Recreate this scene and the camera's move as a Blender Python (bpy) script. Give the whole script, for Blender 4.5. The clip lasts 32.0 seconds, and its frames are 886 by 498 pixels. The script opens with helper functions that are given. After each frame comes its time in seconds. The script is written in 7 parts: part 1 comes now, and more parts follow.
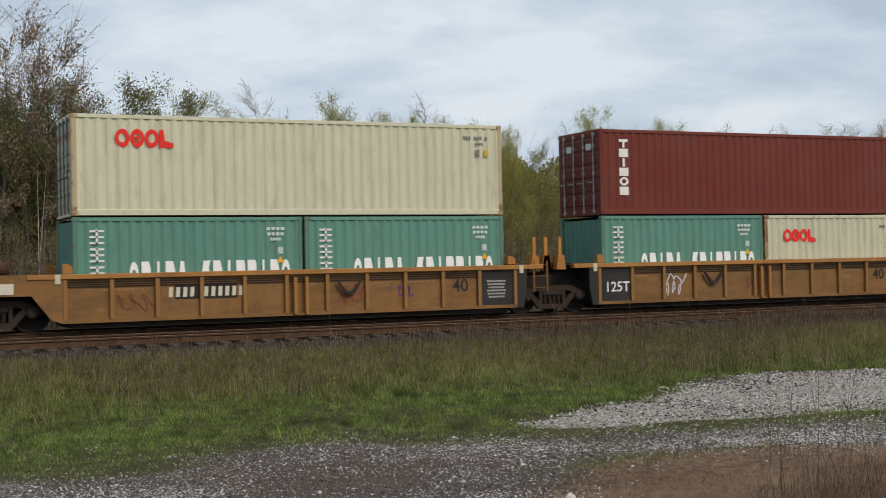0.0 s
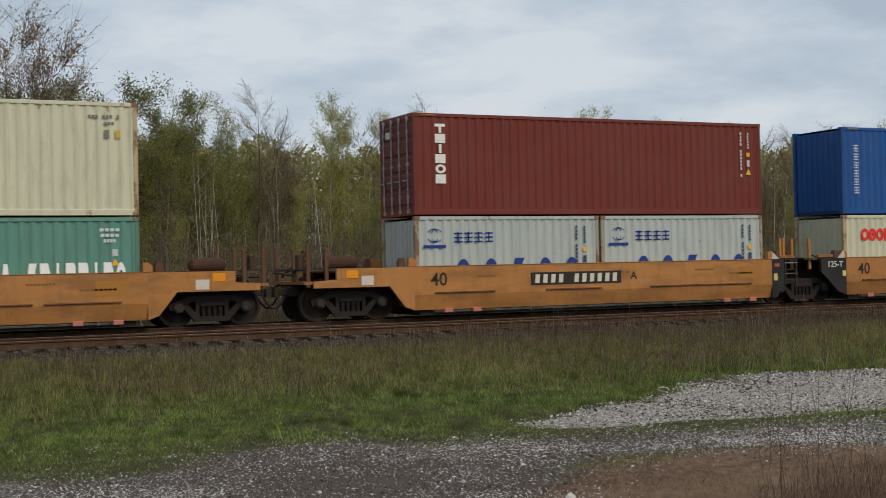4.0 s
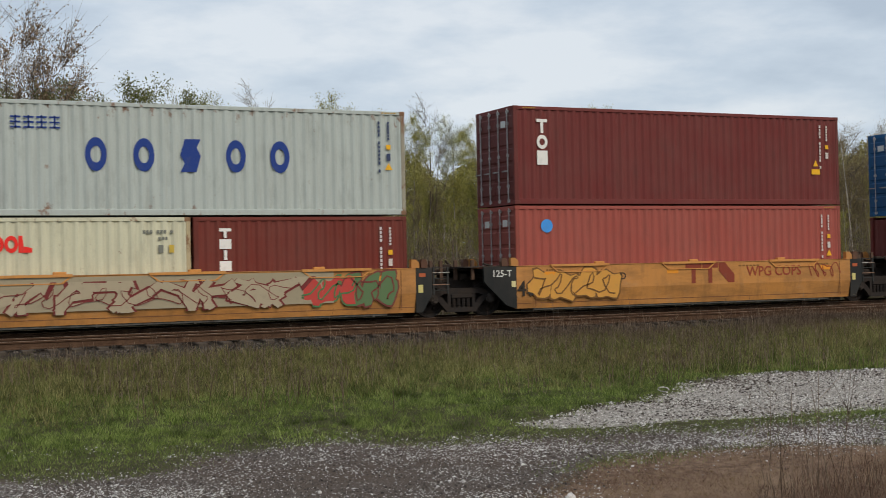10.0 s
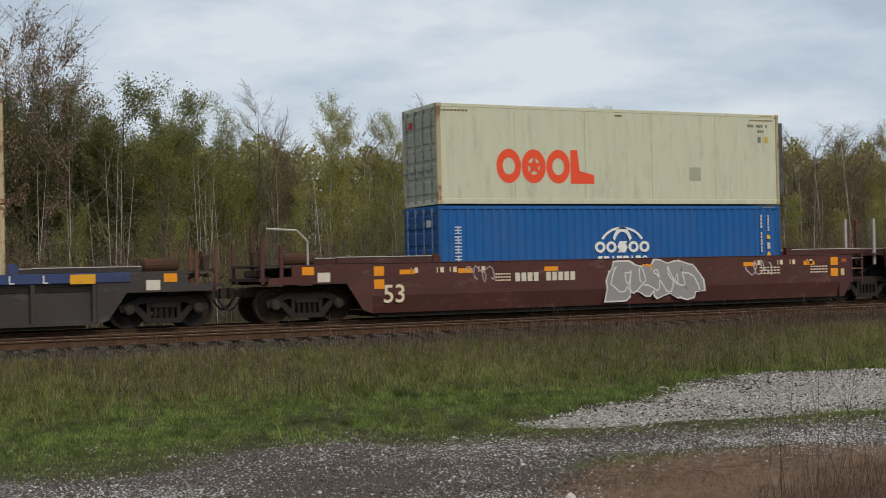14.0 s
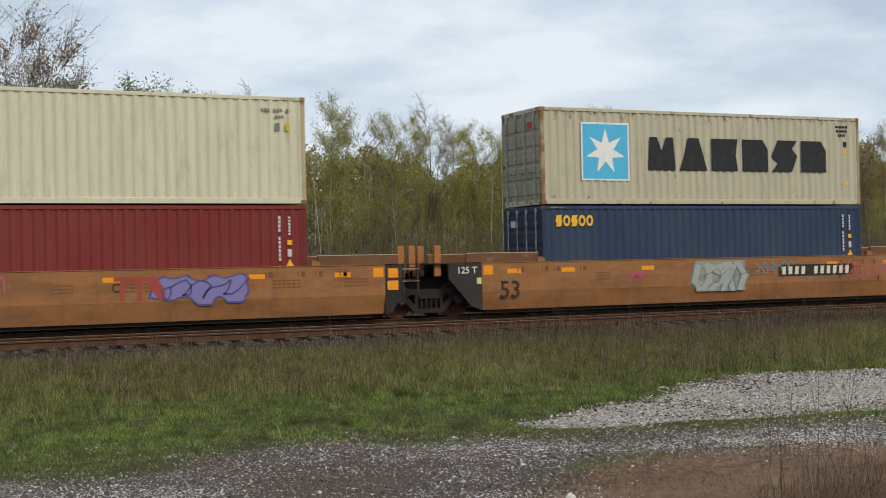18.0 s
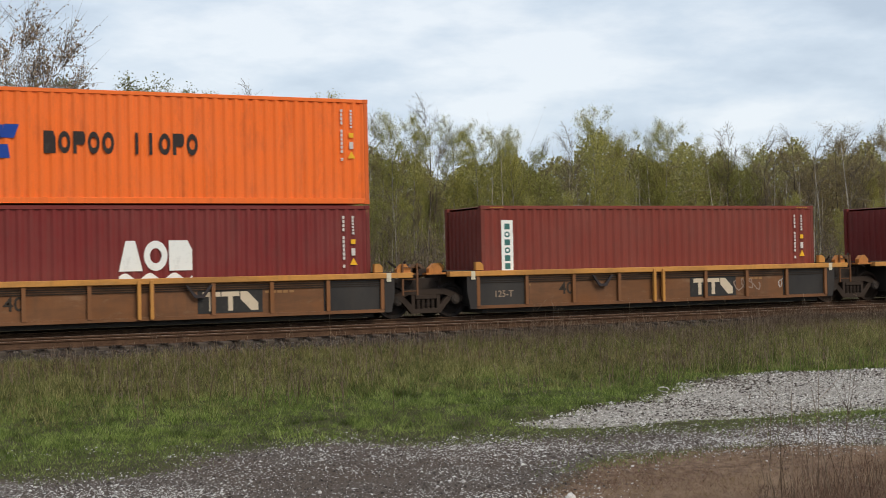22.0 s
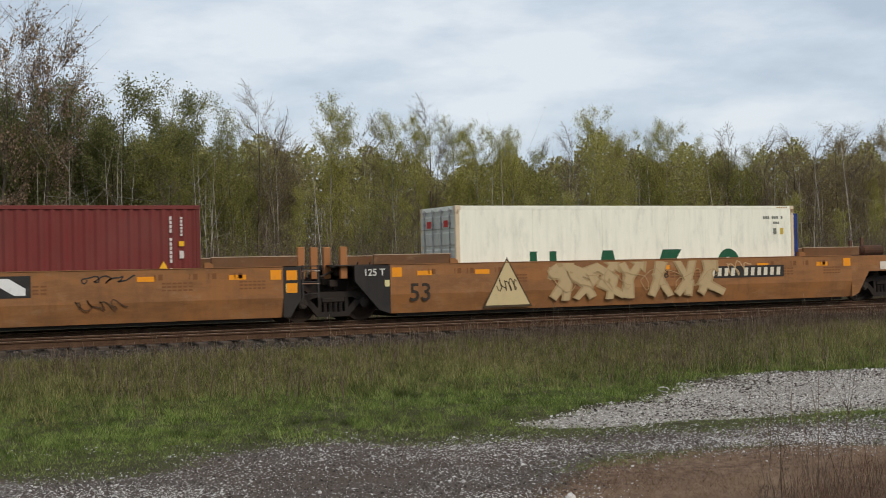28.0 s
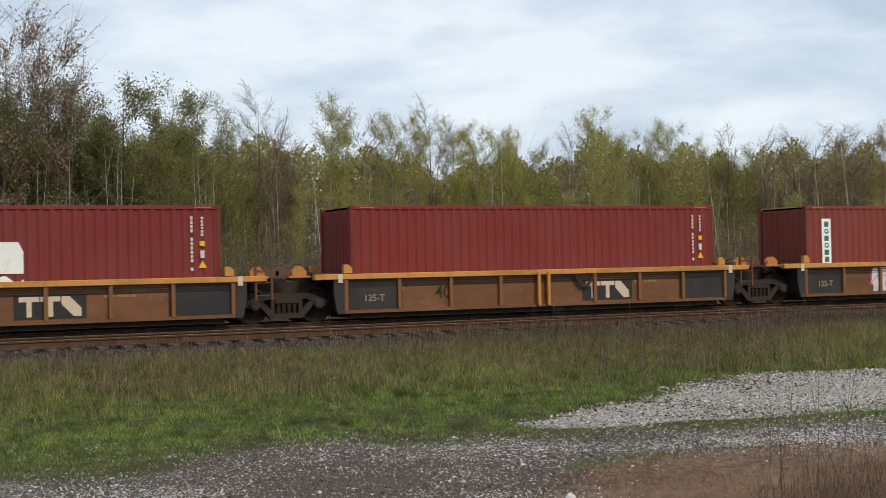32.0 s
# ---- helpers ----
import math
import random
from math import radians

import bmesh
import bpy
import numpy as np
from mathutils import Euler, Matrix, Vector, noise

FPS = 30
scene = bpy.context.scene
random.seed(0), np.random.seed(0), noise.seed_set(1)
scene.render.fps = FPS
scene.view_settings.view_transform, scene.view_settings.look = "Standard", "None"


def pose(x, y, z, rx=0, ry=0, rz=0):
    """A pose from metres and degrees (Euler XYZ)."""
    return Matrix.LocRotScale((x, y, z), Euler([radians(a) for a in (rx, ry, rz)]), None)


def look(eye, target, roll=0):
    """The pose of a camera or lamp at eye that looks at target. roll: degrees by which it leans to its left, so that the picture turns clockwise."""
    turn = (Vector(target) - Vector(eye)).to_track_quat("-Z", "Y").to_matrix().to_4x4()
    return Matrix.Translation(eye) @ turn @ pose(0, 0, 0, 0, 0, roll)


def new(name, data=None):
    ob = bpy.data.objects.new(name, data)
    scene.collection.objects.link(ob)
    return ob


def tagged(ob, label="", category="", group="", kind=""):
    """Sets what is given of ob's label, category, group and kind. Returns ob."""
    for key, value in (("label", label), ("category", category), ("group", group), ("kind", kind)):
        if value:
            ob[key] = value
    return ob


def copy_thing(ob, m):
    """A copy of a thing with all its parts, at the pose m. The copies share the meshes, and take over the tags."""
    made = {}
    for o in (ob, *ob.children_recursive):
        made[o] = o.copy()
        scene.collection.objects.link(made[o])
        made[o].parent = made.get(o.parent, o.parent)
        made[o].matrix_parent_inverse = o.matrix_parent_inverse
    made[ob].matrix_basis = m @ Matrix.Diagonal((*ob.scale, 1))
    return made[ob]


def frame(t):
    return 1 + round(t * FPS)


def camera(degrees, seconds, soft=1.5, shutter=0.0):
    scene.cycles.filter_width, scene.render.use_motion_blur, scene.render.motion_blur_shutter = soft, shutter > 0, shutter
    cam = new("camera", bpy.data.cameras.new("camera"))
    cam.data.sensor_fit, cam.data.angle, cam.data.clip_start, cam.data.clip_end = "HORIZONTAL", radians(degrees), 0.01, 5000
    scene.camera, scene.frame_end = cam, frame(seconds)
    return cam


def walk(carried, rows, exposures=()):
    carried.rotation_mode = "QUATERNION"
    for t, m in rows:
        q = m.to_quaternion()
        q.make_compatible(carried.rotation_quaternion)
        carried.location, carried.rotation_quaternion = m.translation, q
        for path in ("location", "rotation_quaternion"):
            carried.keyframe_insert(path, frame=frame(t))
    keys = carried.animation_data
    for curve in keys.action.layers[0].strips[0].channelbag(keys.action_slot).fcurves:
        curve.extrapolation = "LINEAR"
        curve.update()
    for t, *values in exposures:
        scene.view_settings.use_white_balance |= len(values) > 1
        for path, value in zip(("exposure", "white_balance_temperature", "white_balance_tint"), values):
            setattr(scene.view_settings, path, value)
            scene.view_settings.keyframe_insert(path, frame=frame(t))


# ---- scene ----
# ---------------------------------------------------------------- camera
EYE = (0.0, 0.0, 1.46)
YAW, PITCH, ROLL = 25.14, 0.746, -1.20
cam = camera(37.33, 32.0, soft=0.9, shutter=0.05)
aim = (EYE[0] + math.sin(radians(YAW)) * 100, EYE[1] + math.cos(radians(YAW)) * 100,
       EYE[2] + math.tan(radians(PITCH)) * 100)
walk(cam, [(0.0, look(EYE, aim, ROLL)), (32.0, look(EYE, aim, ROLL))],
     [(0.0, -0.08), (3.0, -0.25), (6.0, -0.27), (7.0, -0.18), (8.0, -0.03), (9.0, -0.20), (10.0, -0.08), (12.0, -0.12), (14.0, -0.17), (17.0, -0.06), (18.0, 0.05), (19.0, 0.0), (20.0, -0.03), (21.0, 0.08), (22.0, 0.12), (23.0, 0.0), (24.0, 0.04), (25.0, 0.03), (26.5, 0.0), (28.0, -0.04), (30.0, 0.05), (31.0, 0.14), (32.0, 0.14)])

# ---------------------------------------------------------------- sky and sun
SUN_ELEV, SUN_ROT = 42.0, 158.0


def build_world():
    world = bpy.data.worlds.new("overcast_sky")
    scene.world = world
    world.use_nodes = True
    nt = world.node_tree
    nt.nodes.clear()
    N, K = nt.nodes.new, nt.links.new
    out, bg = N("ShaderNodeOutputWorld"), N("ShaderNodeBackground")
    sky = N("ShaderNodeTexSky")
    sky.sky_type, sky.sun_disc = "NISHITA", False
    sky.sun_elevation, sky.sun_rotation = radians(SUN_ELEV), radians(SUN_ROT)
    sky.air_density, sky.dust_density = 1.0, 1.5
    co, mp = N("ShaderNodeTexCoord"), N("ShaderNodeMapping")
    mp.inputs["Scale"].default_value = (2.6, 2.6, 8.0)
    n1, n2 = N("ShaderNodeTexNoise"), N("ShaderNodeTexNoise")
    n1.inputs["Scale"].default_value, n1.inputs["Detail"].default_value, n1.inputs["Roughness"].default_value = 3.0, 8, 0.55
    n2.inputs["Scale"].default_value, n2.inputs["Detail"].default_value = 0.7, 3
    K(co.outputs["Generated"], mp.inputs["Vector"])
    K(mp.outputs[0], n1.inputs["Vector"])
    K(mp.outputs[0], n2.inputs["Vector"])
    add = N("ShaderNodeMath")
    add.operation = "ADD"
    fine, wide = N("ShaderNodeMath"), N("ShaderNodeMath")
    for node, tex, share in ((fine, n1, 1.2), (wide, n2, 0.8)):
        node.operation, node.inputs[1].default_value = "MULTIPLY", share
        K(tex.outputs["Fac"], node.inputs[0])
    K(fine.outputs[0], add.inputs[0])
    K(wide.outputs[0], add.inputs[1])
    ramp = N("ShaderNodeValToRGB")
    e = ramp.color_ramp.elements
    e[0].position, e[0].color = 0.38, (5.2, 6.1, 7.2, 1)
    e[1].position, e[1].color = 0.62, (8.4, 8.95, 9.5, 1)
    mid = ramp.color_ramp.elements.new(0.5)
    mid.color = (6.5, 7.4, 8.4, 1)
    half = N("ShaderNodeMath")
    half.operation, half.inputs[1].default_value = "MULTIPLY", 0.5
    K(add.outputs[0], half.inputs[0])
    K(half.outputs[0], ramp.inputs[0])
    mix = N("ShaderNodeMix")
    mix.data_type, mix.inputs["Factor"].default_value = "RGBA", 0.86
    K(sky.outputs[0], mix.inputs["A"])
    K(ramp.outputs[0], mix.inputs["B"])
    K(mix.outputs["Result"], bg.inputs["Color"])
    bg.inputs["Strength"].default_value = 0.1
    K(bg.outputs[0], out.inputs["Surface"])


build_world()
sun_data = bpy.data.lights.new("sun", "SUN")
sun_data.energy, sun_data.angle, sun_data.color = 1.9, radians(24), (1.0, 0.88, 0.73)
sun = new("sun", sun_data)
sun.matrix_world = look((math.sin(radians(SUN_ROT)) * 50, math.cos(radians(SUN_ROT)) * 50, math.tan(radians(SUN_ELEV)) * 50), (0, 0, 0))


# ---------------------------------------------------------------- materials
def rgb(r, g, b, a=1.0):
    f = lambda c: ((c / 255 + 0.055) / 1.055) ** 2.4 if c > 10 else c / 255 / 12.92
    return (f(r), f(g), f(b), a)


class Mat:
    """A small builder for node materials."""

    def __init__(self, name, rough=0.7, metal=0.0, gloss=0.12):
        self.mat = bpy.data.materials.new(name)
        self.mat.use_nodes = True
        self.nt = self.mat.node_tree
        self.bsdf = self.nt.nodes["Principled BSDF"]
        self.bsdf.inputs["Roughness"].default_value = rough
        self.bsdf.inputs["Metallic"].default_value = metal
        self.bsdf.inputs["Specular IOR Level"].default_value = gloss
        self.co = self.nt.nodes.new("ShaderNodeTexCoord").outputs["Object"]

    def node(self, kind):
        return self.nt.nodes.new(kind)

    def link(self, a, b):
        self.nt.links.new(a, b)

    def scaled(self, sx, sy, sz, source=None):
        mp = self.node("ShaderNodeMapping")
        mp.inputs["Scale"].default_value = (sx, sy, sz)
        self.link(source or self.co, mp.inputs["Vector"])
        return mp.outputs[0]

    def noise(self, scale, detail=4, rough=0.6, vec=None):
        n = self.node("ShaderNodeTexNoise")
        n.inputs["Scale"].default_value, n.inputs["Detail"].default_value, n.inputs["Roughness"].default_value = scale, detail, rough
        self.link(vec or self.co, n.inputs["Vector"])
        return n.outputs["Fac"]

    def step(self, fac, lo, hi, v0=0.0, v1=1.0):
        m = self.node("ShaderNodeMapRange")
        m.inputs["From Min"].default_value, m.inputs["From Max"].default_value = lo, hi
        m.inputs["To Min"].default_value, m.inputs["To Max"].default_value = v0, v1
        self.link(fac, m.inputs["Value"])
        return m.outputs[0]

    def math(self, op, a, b):
        m = self.node("ShaderNodeMath")
        m.operation = op
        for i, v in enumerate((a, b)):
            if isinstance(v, (int, float)):
                m.inputs[i].default_value = v
            else:
                self.link(v, m.inputs[i])
        return m.outputs[0]

    def mix(self, fac, a, b, kind="MIX"):
        m = self.node("ShaderNodeMix")
        m.data_type, m.blend_type = "RGBA", kind
        for key, v in (("Factor", fac), ("A", a), ("B", b)):
            if isinstance(v, (int, float, tuple)):
                m.inputs[key].default_value = v
            else:
                self.link(v, m.inputs[key])
        return m.outputs["Result"]

    def done(self, color, bump=None, strength=0.3, distance=0.01, rough=None):
        if isinstance(color, tuple):
            self.bsdf.inputs["Base Color"].default_value = color
        else:
            self.link(color, self.bsdf.inputs["Base Color"])
        if bump is not None:
            b = self.node("ShaderNodeBump")
            b.inputs["Strength"].default_value, b.inputs["Distance"].default_value = strength, distance
            self.link(bump, b.inputs["Height"])
            self.link(b.outputs[0], self.bsdf.inputs["Normal"])
        if rough is not None:
            self.link(rough, self.bsdf.inputs["Roughness"])
        return self.mat


def info_of(m):
    return m.node("ShaderNodeObjectInfo")


def make_paint(name="weathered_paint", grime=1.0):
    """Weathered enamel on steel in the object's colour; its alpha says how rusty it is."""
    m = Mat(name, 0.62, 0.0, 0.3)
    inf = info_of(m)
    base = inf.outputs["Color"]
    shift = m.node("ShaderNodeVectorMath")
    m.link(m.co, shift.inputs[0])
    comb = m.node("ShaderNodeCombineXYZ")
    m.link(m.math("MULTIPLY", inf.outputs["Random"], 90.0), comb.inputs[0])
    m.link(comb.outputs[0], shift.inputs[1])
    vec = shift.outputs[0]
    streak = m.noise(1.0, 5, 0.65, m.scaled(4.5, 4.5, 0.4, vec))
    broad = m.noise(0.55, 4, 0.6, vec)
    fine = m.noise(34.0, 3, 0.6, vec)
    c = m.mix(m.step(streak, 0.45, 0.78, 0.0, 0.30), base, m.mix(0.55, base, (0.10, 0.085, 0.07, 1)))
    c = m.mix(m.step(broad, 0.40, 0.7, 0.0, 0.20), c, m.mix(0.3, base, (0.36, 0.31, 0.25, 1)))
    c = m.mix(m.step(fine, 0.3, 0.7, 0.0, 0.10), c, (0.06, 0.05, 0.045, 1))
    smear = m.noise(1.1, 6, 0.7, m.scaled(2.4, 2.4, 0.7, vec))
    c = m.mix(m.step(smear, 0.52, 0.68, 0.0, 0.26 * grime), c, m.mix(0.75, base, (0.055, 0.042, 0.032, 1)))
    if grime > 1:
        rub = m.noise(0.8, 5, 0.65, m.scaled(0.7, 1.0, 2.6, vec))
        c = m.mix(m.step(rub, 0.44, 0.62, 0.0, 0.58), c, m.mix(0.62, base, (0.05, 0.034, 0.022, 1)))
        pale = m.noise(1.7, 6, 0.7, m.scaled(0.8, 1.0, 1.8, vec))
        c = m.mix(m.step(pale, 0.56, 0.70, 0.0, 0.34), c, m.mix(0.5, base, (0.42, 0.33, 0.22, 1)))
    drip = m.noise(1.0, 6, 0.7, m.scaled(6.5, 6.5, 0.28, vec))
    c = m.mix(m.math("MULTIPLY", m.step(drip, 0.54, 0.70, 0.0, 0.75), m.step(inf.outputs["Alpha"], 0.0, 0.6, 0.05, 0.7)), c, m.mix(0.5, base, (0.10, 0.062, 0.036, 1)))
    spots = m.noise(2.6, 7, 0.72, m.scaled(1.0, 1.0, 0.55, vec))
    sep = m.node("ShaderNodeSeparateXYZ")
    m.link(m.co, sep.inputs[0])
    edge = m.step(m.math("ABSOLUTE", m.math("SUBTRACT", sep.outputs[2], 1.38), 0), 1.05, 1.42, 0.0, 0.11)
    spots = m.math("ADD", spots, edge)
    cut = m.math("SUBTRACT", spots, m.step(inf.outputs["Alpha"], 0.0, 1.0, 0.80, 0.50))
    rust = m.step(cut, 0.0, 0.07)
    rustcol = m.mix(fine, (0.12, 0.045, 0.018, 1), (0.28, 0.12, 0.05, 1))
    c = m.mix(m.math("MULTIPLY", rust, 0.85), c, rustcol)
    return m.done(c, fine, 0.12, 0.004, m.step(streak, 0.3, 0.8, 0.5, 0.75))


def make_decal():
    """Sprayed or stuck marking in the object's colour, a little worn."""
    m = Mat("marking_paint", 0.65, 0.0, 0.25)
    inf = info_of(m)
    wear = m.noise(5.0, 6, 0.7)
    c = m.mix(m.step(wear, 0.52, 0.72, 0.0, 0.45), inf.outputs["Color"], m.mix(0.5, inf.outputs["Color"], (0.16, 0.14, 0.12, 1)))
    return m.done(c)


def make_steel():
    """Grimy dark running gear in the object's colour, dusted brown."""
    m = Mat("grimy_steel", 0.82, 0.0, 0.12)
    inf = info_of(m)
    a, b = m.noise(3.5, 6, 0.7), m.noise(22.0, 4, 0.7)
    c = m.mix(m.step(a, 0.4, 0.68, 0.0, 0.75), inf.outputs["Color"], (0.048, 0.033, 0.024, 1))
    c = m.mix(m.step(b, 0.45, 0.75, 0.0, 0.4), c, (0.016, 0.014, 0.013, 1))
    return m.done(c, b, 0.4, 0.01)


def two_tone(name, c0, c1, scale, lo=0.35, hi=0.65, rough=0.85, bump=0.4, dist=0.02, metal=0.0):
    m = Mat(name, rough, metal)
    a, b = m.noise(scale, 6, 0.65), m.noise(scale * 9, 4, 0.65)
    c = m.mix(m.step(a, lo, hi), c0, c1)
    c = m.mix(m.step(b, 0.4, 0.7, 0.0, 0.45), c, tuple(0.45 * v for v in c0[:3]) + (1,))
    return m.done(c, b, bump, dist)


PAINT, DECAL, STEEL = make_paint(), make_decal(), make_steel()
CAR_PAINT = make_paint("grimy_car_paint", 1.5)
RAIL_RUST = two_tone("rusty_rail_steel", (0.074, 0.040, 0.024, 1), (0.130, 0.074, 0.044, 1), 4.0, metal=0.2, rough=0.7)
RAIL_HEAD = two_tone("worn_rail_head", (0.42, 0.33, 0.26, 1), (0.30, 0.20, 0.14, 1), 1.5, metal=0.3, rough=0.45, bump=0.1)
TIE_WOOD = two_tone("creosoted_tie_wood", (0.050, 0.038, 0.030, 1), (0.11, 0.088, 0.068, 1), 5.0)


def make_stone(name, c0, c1, c2, mid=0.55):
    m = Mat(name, 0.9)
    g = m.node("ShaderNodeNewGeometry").outputs["Random Per Island"]
    r = m.node("ShaderNodeValToRGB")
    e = r.color_ramp.elements
    e[0].color, e[1].color = c0, c2
    e.new(mid).color = c1
    m.link(g, r.inputs[0])
    n = m.noise(40, 3, 0.6)
    c = m.mix(m.step(n, 0.4, 0.7, 0.0, 0.4), r.outputs[0], tuple(0.5 * v for v in c0[:3]) + (1,))
    return m.done(c, n, 0.3, 0.004)


BALLAST_STONE = make_stone("grey_ballast_stone", (0.034, 0.026, 0.021, 1), (0.078, 0.061, 0.049, 1), (0.175, 0.145, 0.122, 1))
WHITE_STONE = make_stone("white_stone_chips", (0.34, 0.32, 0.30, 1), (0.62, 0.59, 0.56, 1), (0.82, 0.80, 0.77, 1))
PALE_STONE = make_stone("pale_limestone_chips", (0.075, 0.066, 0.058, 1), (0.40, 0.365, 0.325, 1), (0.80, 0.77, 0.72, 1), 0.5)
DARK_STONE = make_stone("grey_road_chips", (0.040, 0.033, 0.029, 1), (0.090, 0.075, 0.066, 1), (0.23, 0.20, 0.18, 1))


def make_leaf(name, c0, c1, c2, patch=None):
    """Leaf or blade with its own tint; thin, so part of the light comes through."""
    m = Mat(name, 0.6)
    g = m.node("ShaderNodeNewGeometry").outputs["Random Per Island"]
    r = m.node("ShaderNodeValToRGB")
    e = r.color_ramp.elements
    e[0].color, e[1].color = c0, c2
    e.new(0.5).color = c1
    m.link(g, r.inputs[0])
    wide = m.noise(0.9, 3, 0.5)
    c = m.mix(m.step(wide, 0.35, 0.7, 0.0, 0.5), r.outputs[0], c0)
    if patch:
        c = m.mix(m.step(m.noise(0.55, 4, 0.65, m.scaled(1.0, 0.6, 1.0)), 0.46, 0.64, 0.0, 0.50), c, patch)
        c = m.mix(m.step(m.noise(4.5, 3, 0.6), 0.50, 0.68, 0.0, 0.6), c, c2)
        # dark pockets: shade between tufts painted into the blade colour
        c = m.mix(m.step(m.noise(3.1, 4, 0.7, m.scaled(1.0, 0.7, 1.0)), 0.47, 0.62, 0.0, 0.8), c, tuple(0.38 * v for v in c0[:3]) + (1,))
    m.done(c)
    tr = m.node("ShaderNodeBsdfTranslucent")
    m.link(c, tr.inputs["Color"])
    sh = m.node("ShaderNodeMixShader")
    sh.inputs[0].default_value = 0.48
    out = m.nt.nodes["Material Output"]
    m.link(m.bsdf.outputs[0], sh.inputs[1])
    m.link(tr.outputs[0], sh.inputs[2])
    m.link(sh.outputs[0], out.inputs["Surface"])
    return m.mat


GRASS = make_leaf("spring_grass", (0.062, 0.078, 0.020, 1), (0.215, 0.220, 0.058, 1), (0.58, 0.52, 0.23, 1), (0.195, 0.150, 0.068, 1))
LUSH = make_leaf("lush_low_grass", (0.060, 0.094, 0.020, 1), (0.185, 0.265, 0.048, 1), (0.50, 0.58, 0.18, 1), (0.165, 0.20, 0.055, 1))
STRAW = make_leaf("dead_straw", (0.14, 0.088, 0.045, 1), (0.26, 0.18, 0.095, 1), (0.44, 0.34, 0.20, 1))
WEED = make_leaf("dry_brown_weed", (0.085, 0.056, 0.040, 1), (0.20, 0.142, 0.100, 1), (0.48, 0.38, 0.28, 1))
RUSSET = make_leaf("russet_dead_grass", (0.10, 0.055, 0.038, 1), (0.19, 0.115, 0.080, 1), (0.34, 0.24, 0.17, 1))
LEAF = {
    "olive": make_leaf("olive_leaf", (0.173, 0.173, 0.044, 1), (0.294, 0.288, 0.074, 1), (0.461, 0.435, 0.154, 1)),
    "green": make_leaf("dark_green_leaf", (0.112, 0.122, 0.044, 1), (0.200, 0.208, 0.070, 1), (0.345, 0.335, 0.150, 1)),
    "aspen": make_leaf("yellow_green_leaf", (0.256, 0.250, 0.054, 1), (0.422, 0.390, 0.096, 1), (0.666, 0.602, 0.218, 1)),
    "rust": make_leaf("russet_leaf", (0.185, 0.144, 0.065, 1), (0.307, 0.238, 0.110, 1), (0.492, 0.384, 0.199, 1)),
    "big": make_leaf("pale_russet_leaf", (0.22, 0.145, 0.085, 1), (0.38, 0.265, 0.175, 1), (0.56, 0.44, 0.31, 1)),
}
LEAF["bare"] = LEAF["rust"]
LEAF["deep"] = make_leaf("dim_woodland_leaf", (0.205, 0.193, 0.074, 1), (0.354, 0.325, 0.122, 1), (0.521, 0.466, 0.205, 1))
BARK = two_tone("grey_brown_bark", (0.075, 0.058, 0.044, 1), (0.14, 0.115, 0.09, 1), 3.0)
PALE_BARK = two_tone("pale_birch_bark", (0.42, 0.38, 0.33, 1), (0.22, 0.19, 0.16, 1), 2.5, 0.5, 0.62)
TWIG = two_tone("grey_twig_bark", (0.100, 0.077, 0.056, 1), (0.205, 0.165, 0.125, 1), 2.0)


def make_ground():
    """Soil, turf, pale and dark gravel and bare dirt, laid out by the sheet's own masks."""
    m = Mat("field_ground", 0.95)
    att = lambda s: [setattr(n, "attribute_name", s) or n.outputs["Fac"] for n in [m.node("ShaderNodeAttribute")]][0]
    pale, dark, dirt = att("pale"), att("dark"), att("dirt")
    n1, n2, n3 = m.noise(0.7, 5), m.noise(9.0, 5, 0.7), m.noise(60.0, 3, 0.7)
    turf = m.mix(n1, (0.046, 0.054, 0.018, 1), (0.082, 0.068, 0.032, 1))
    turf = m.mix(m.step(n2, 0.45, 0.7), turf, (0.042, 0.034, 0.018, 1))
    earth = m.mix(m.step(n2, 0.35, 0.65), (0.092, 0.055, 0.036, 1), (0.24, 0.160, 0.108, 1))
    earth = m.mix(m.step(n1, 0.45, 0.62, 0.0, 0.65), earth, (0.24, 0.16, 0.10, 1))
    earth = m.mix(m.step(n3, 0.52, 0.7, 0.0, 0.6), earth, (0.06, 0.038, 0.028, 1))
    grey = m.mix(m.step(n3, 0.40, 0.62), (0.050, 0.040, 0.033, 1), (0.138, 0.114, 0.097, 1))
    grey = m.mix(m.step(n1, 0.42, 0.62, 0.0, 0.6), grey, (0.085, 0.060, 0.044, 1))
    chalk = m.mix(m.step(n3, 0.35, 0.6), (0.16, 0.143, 0.125, 1), (0.42, 0.385, 0.345, 1))
    jag = lambda a: m.step(m.math("ADD", a, m.math("MULTIPLY", m.math("SUBTRACT", n2, 0.5), 0.7)), 0.42, 0.58)
    c = m.mix(jag(dirt), turf, earth)
    c = m.mix(jag(dark), c, grey)
    c = m.mix(jag(pale), c, chalk)
    return m.done(c, n3, 0.6, 0.02)


GROUND = make_ground()
# greasy stone, coloured near black to hold the train's shade as well
OILY_SHADED_BALLAST = two_tone("oily_shaded_ballast", (0.014, 0.012, 0.011, 1), (0.045, 0.036, 0.030, 1), 14.0, bump=1.0, dist=0.05)
BALLAST = two_tone("ballast_bed", (0.040, 0.032, 0.026, 1), (0.095, 0.078, 0.064, 1), 14.0, bump=1.0, dist=0.05)

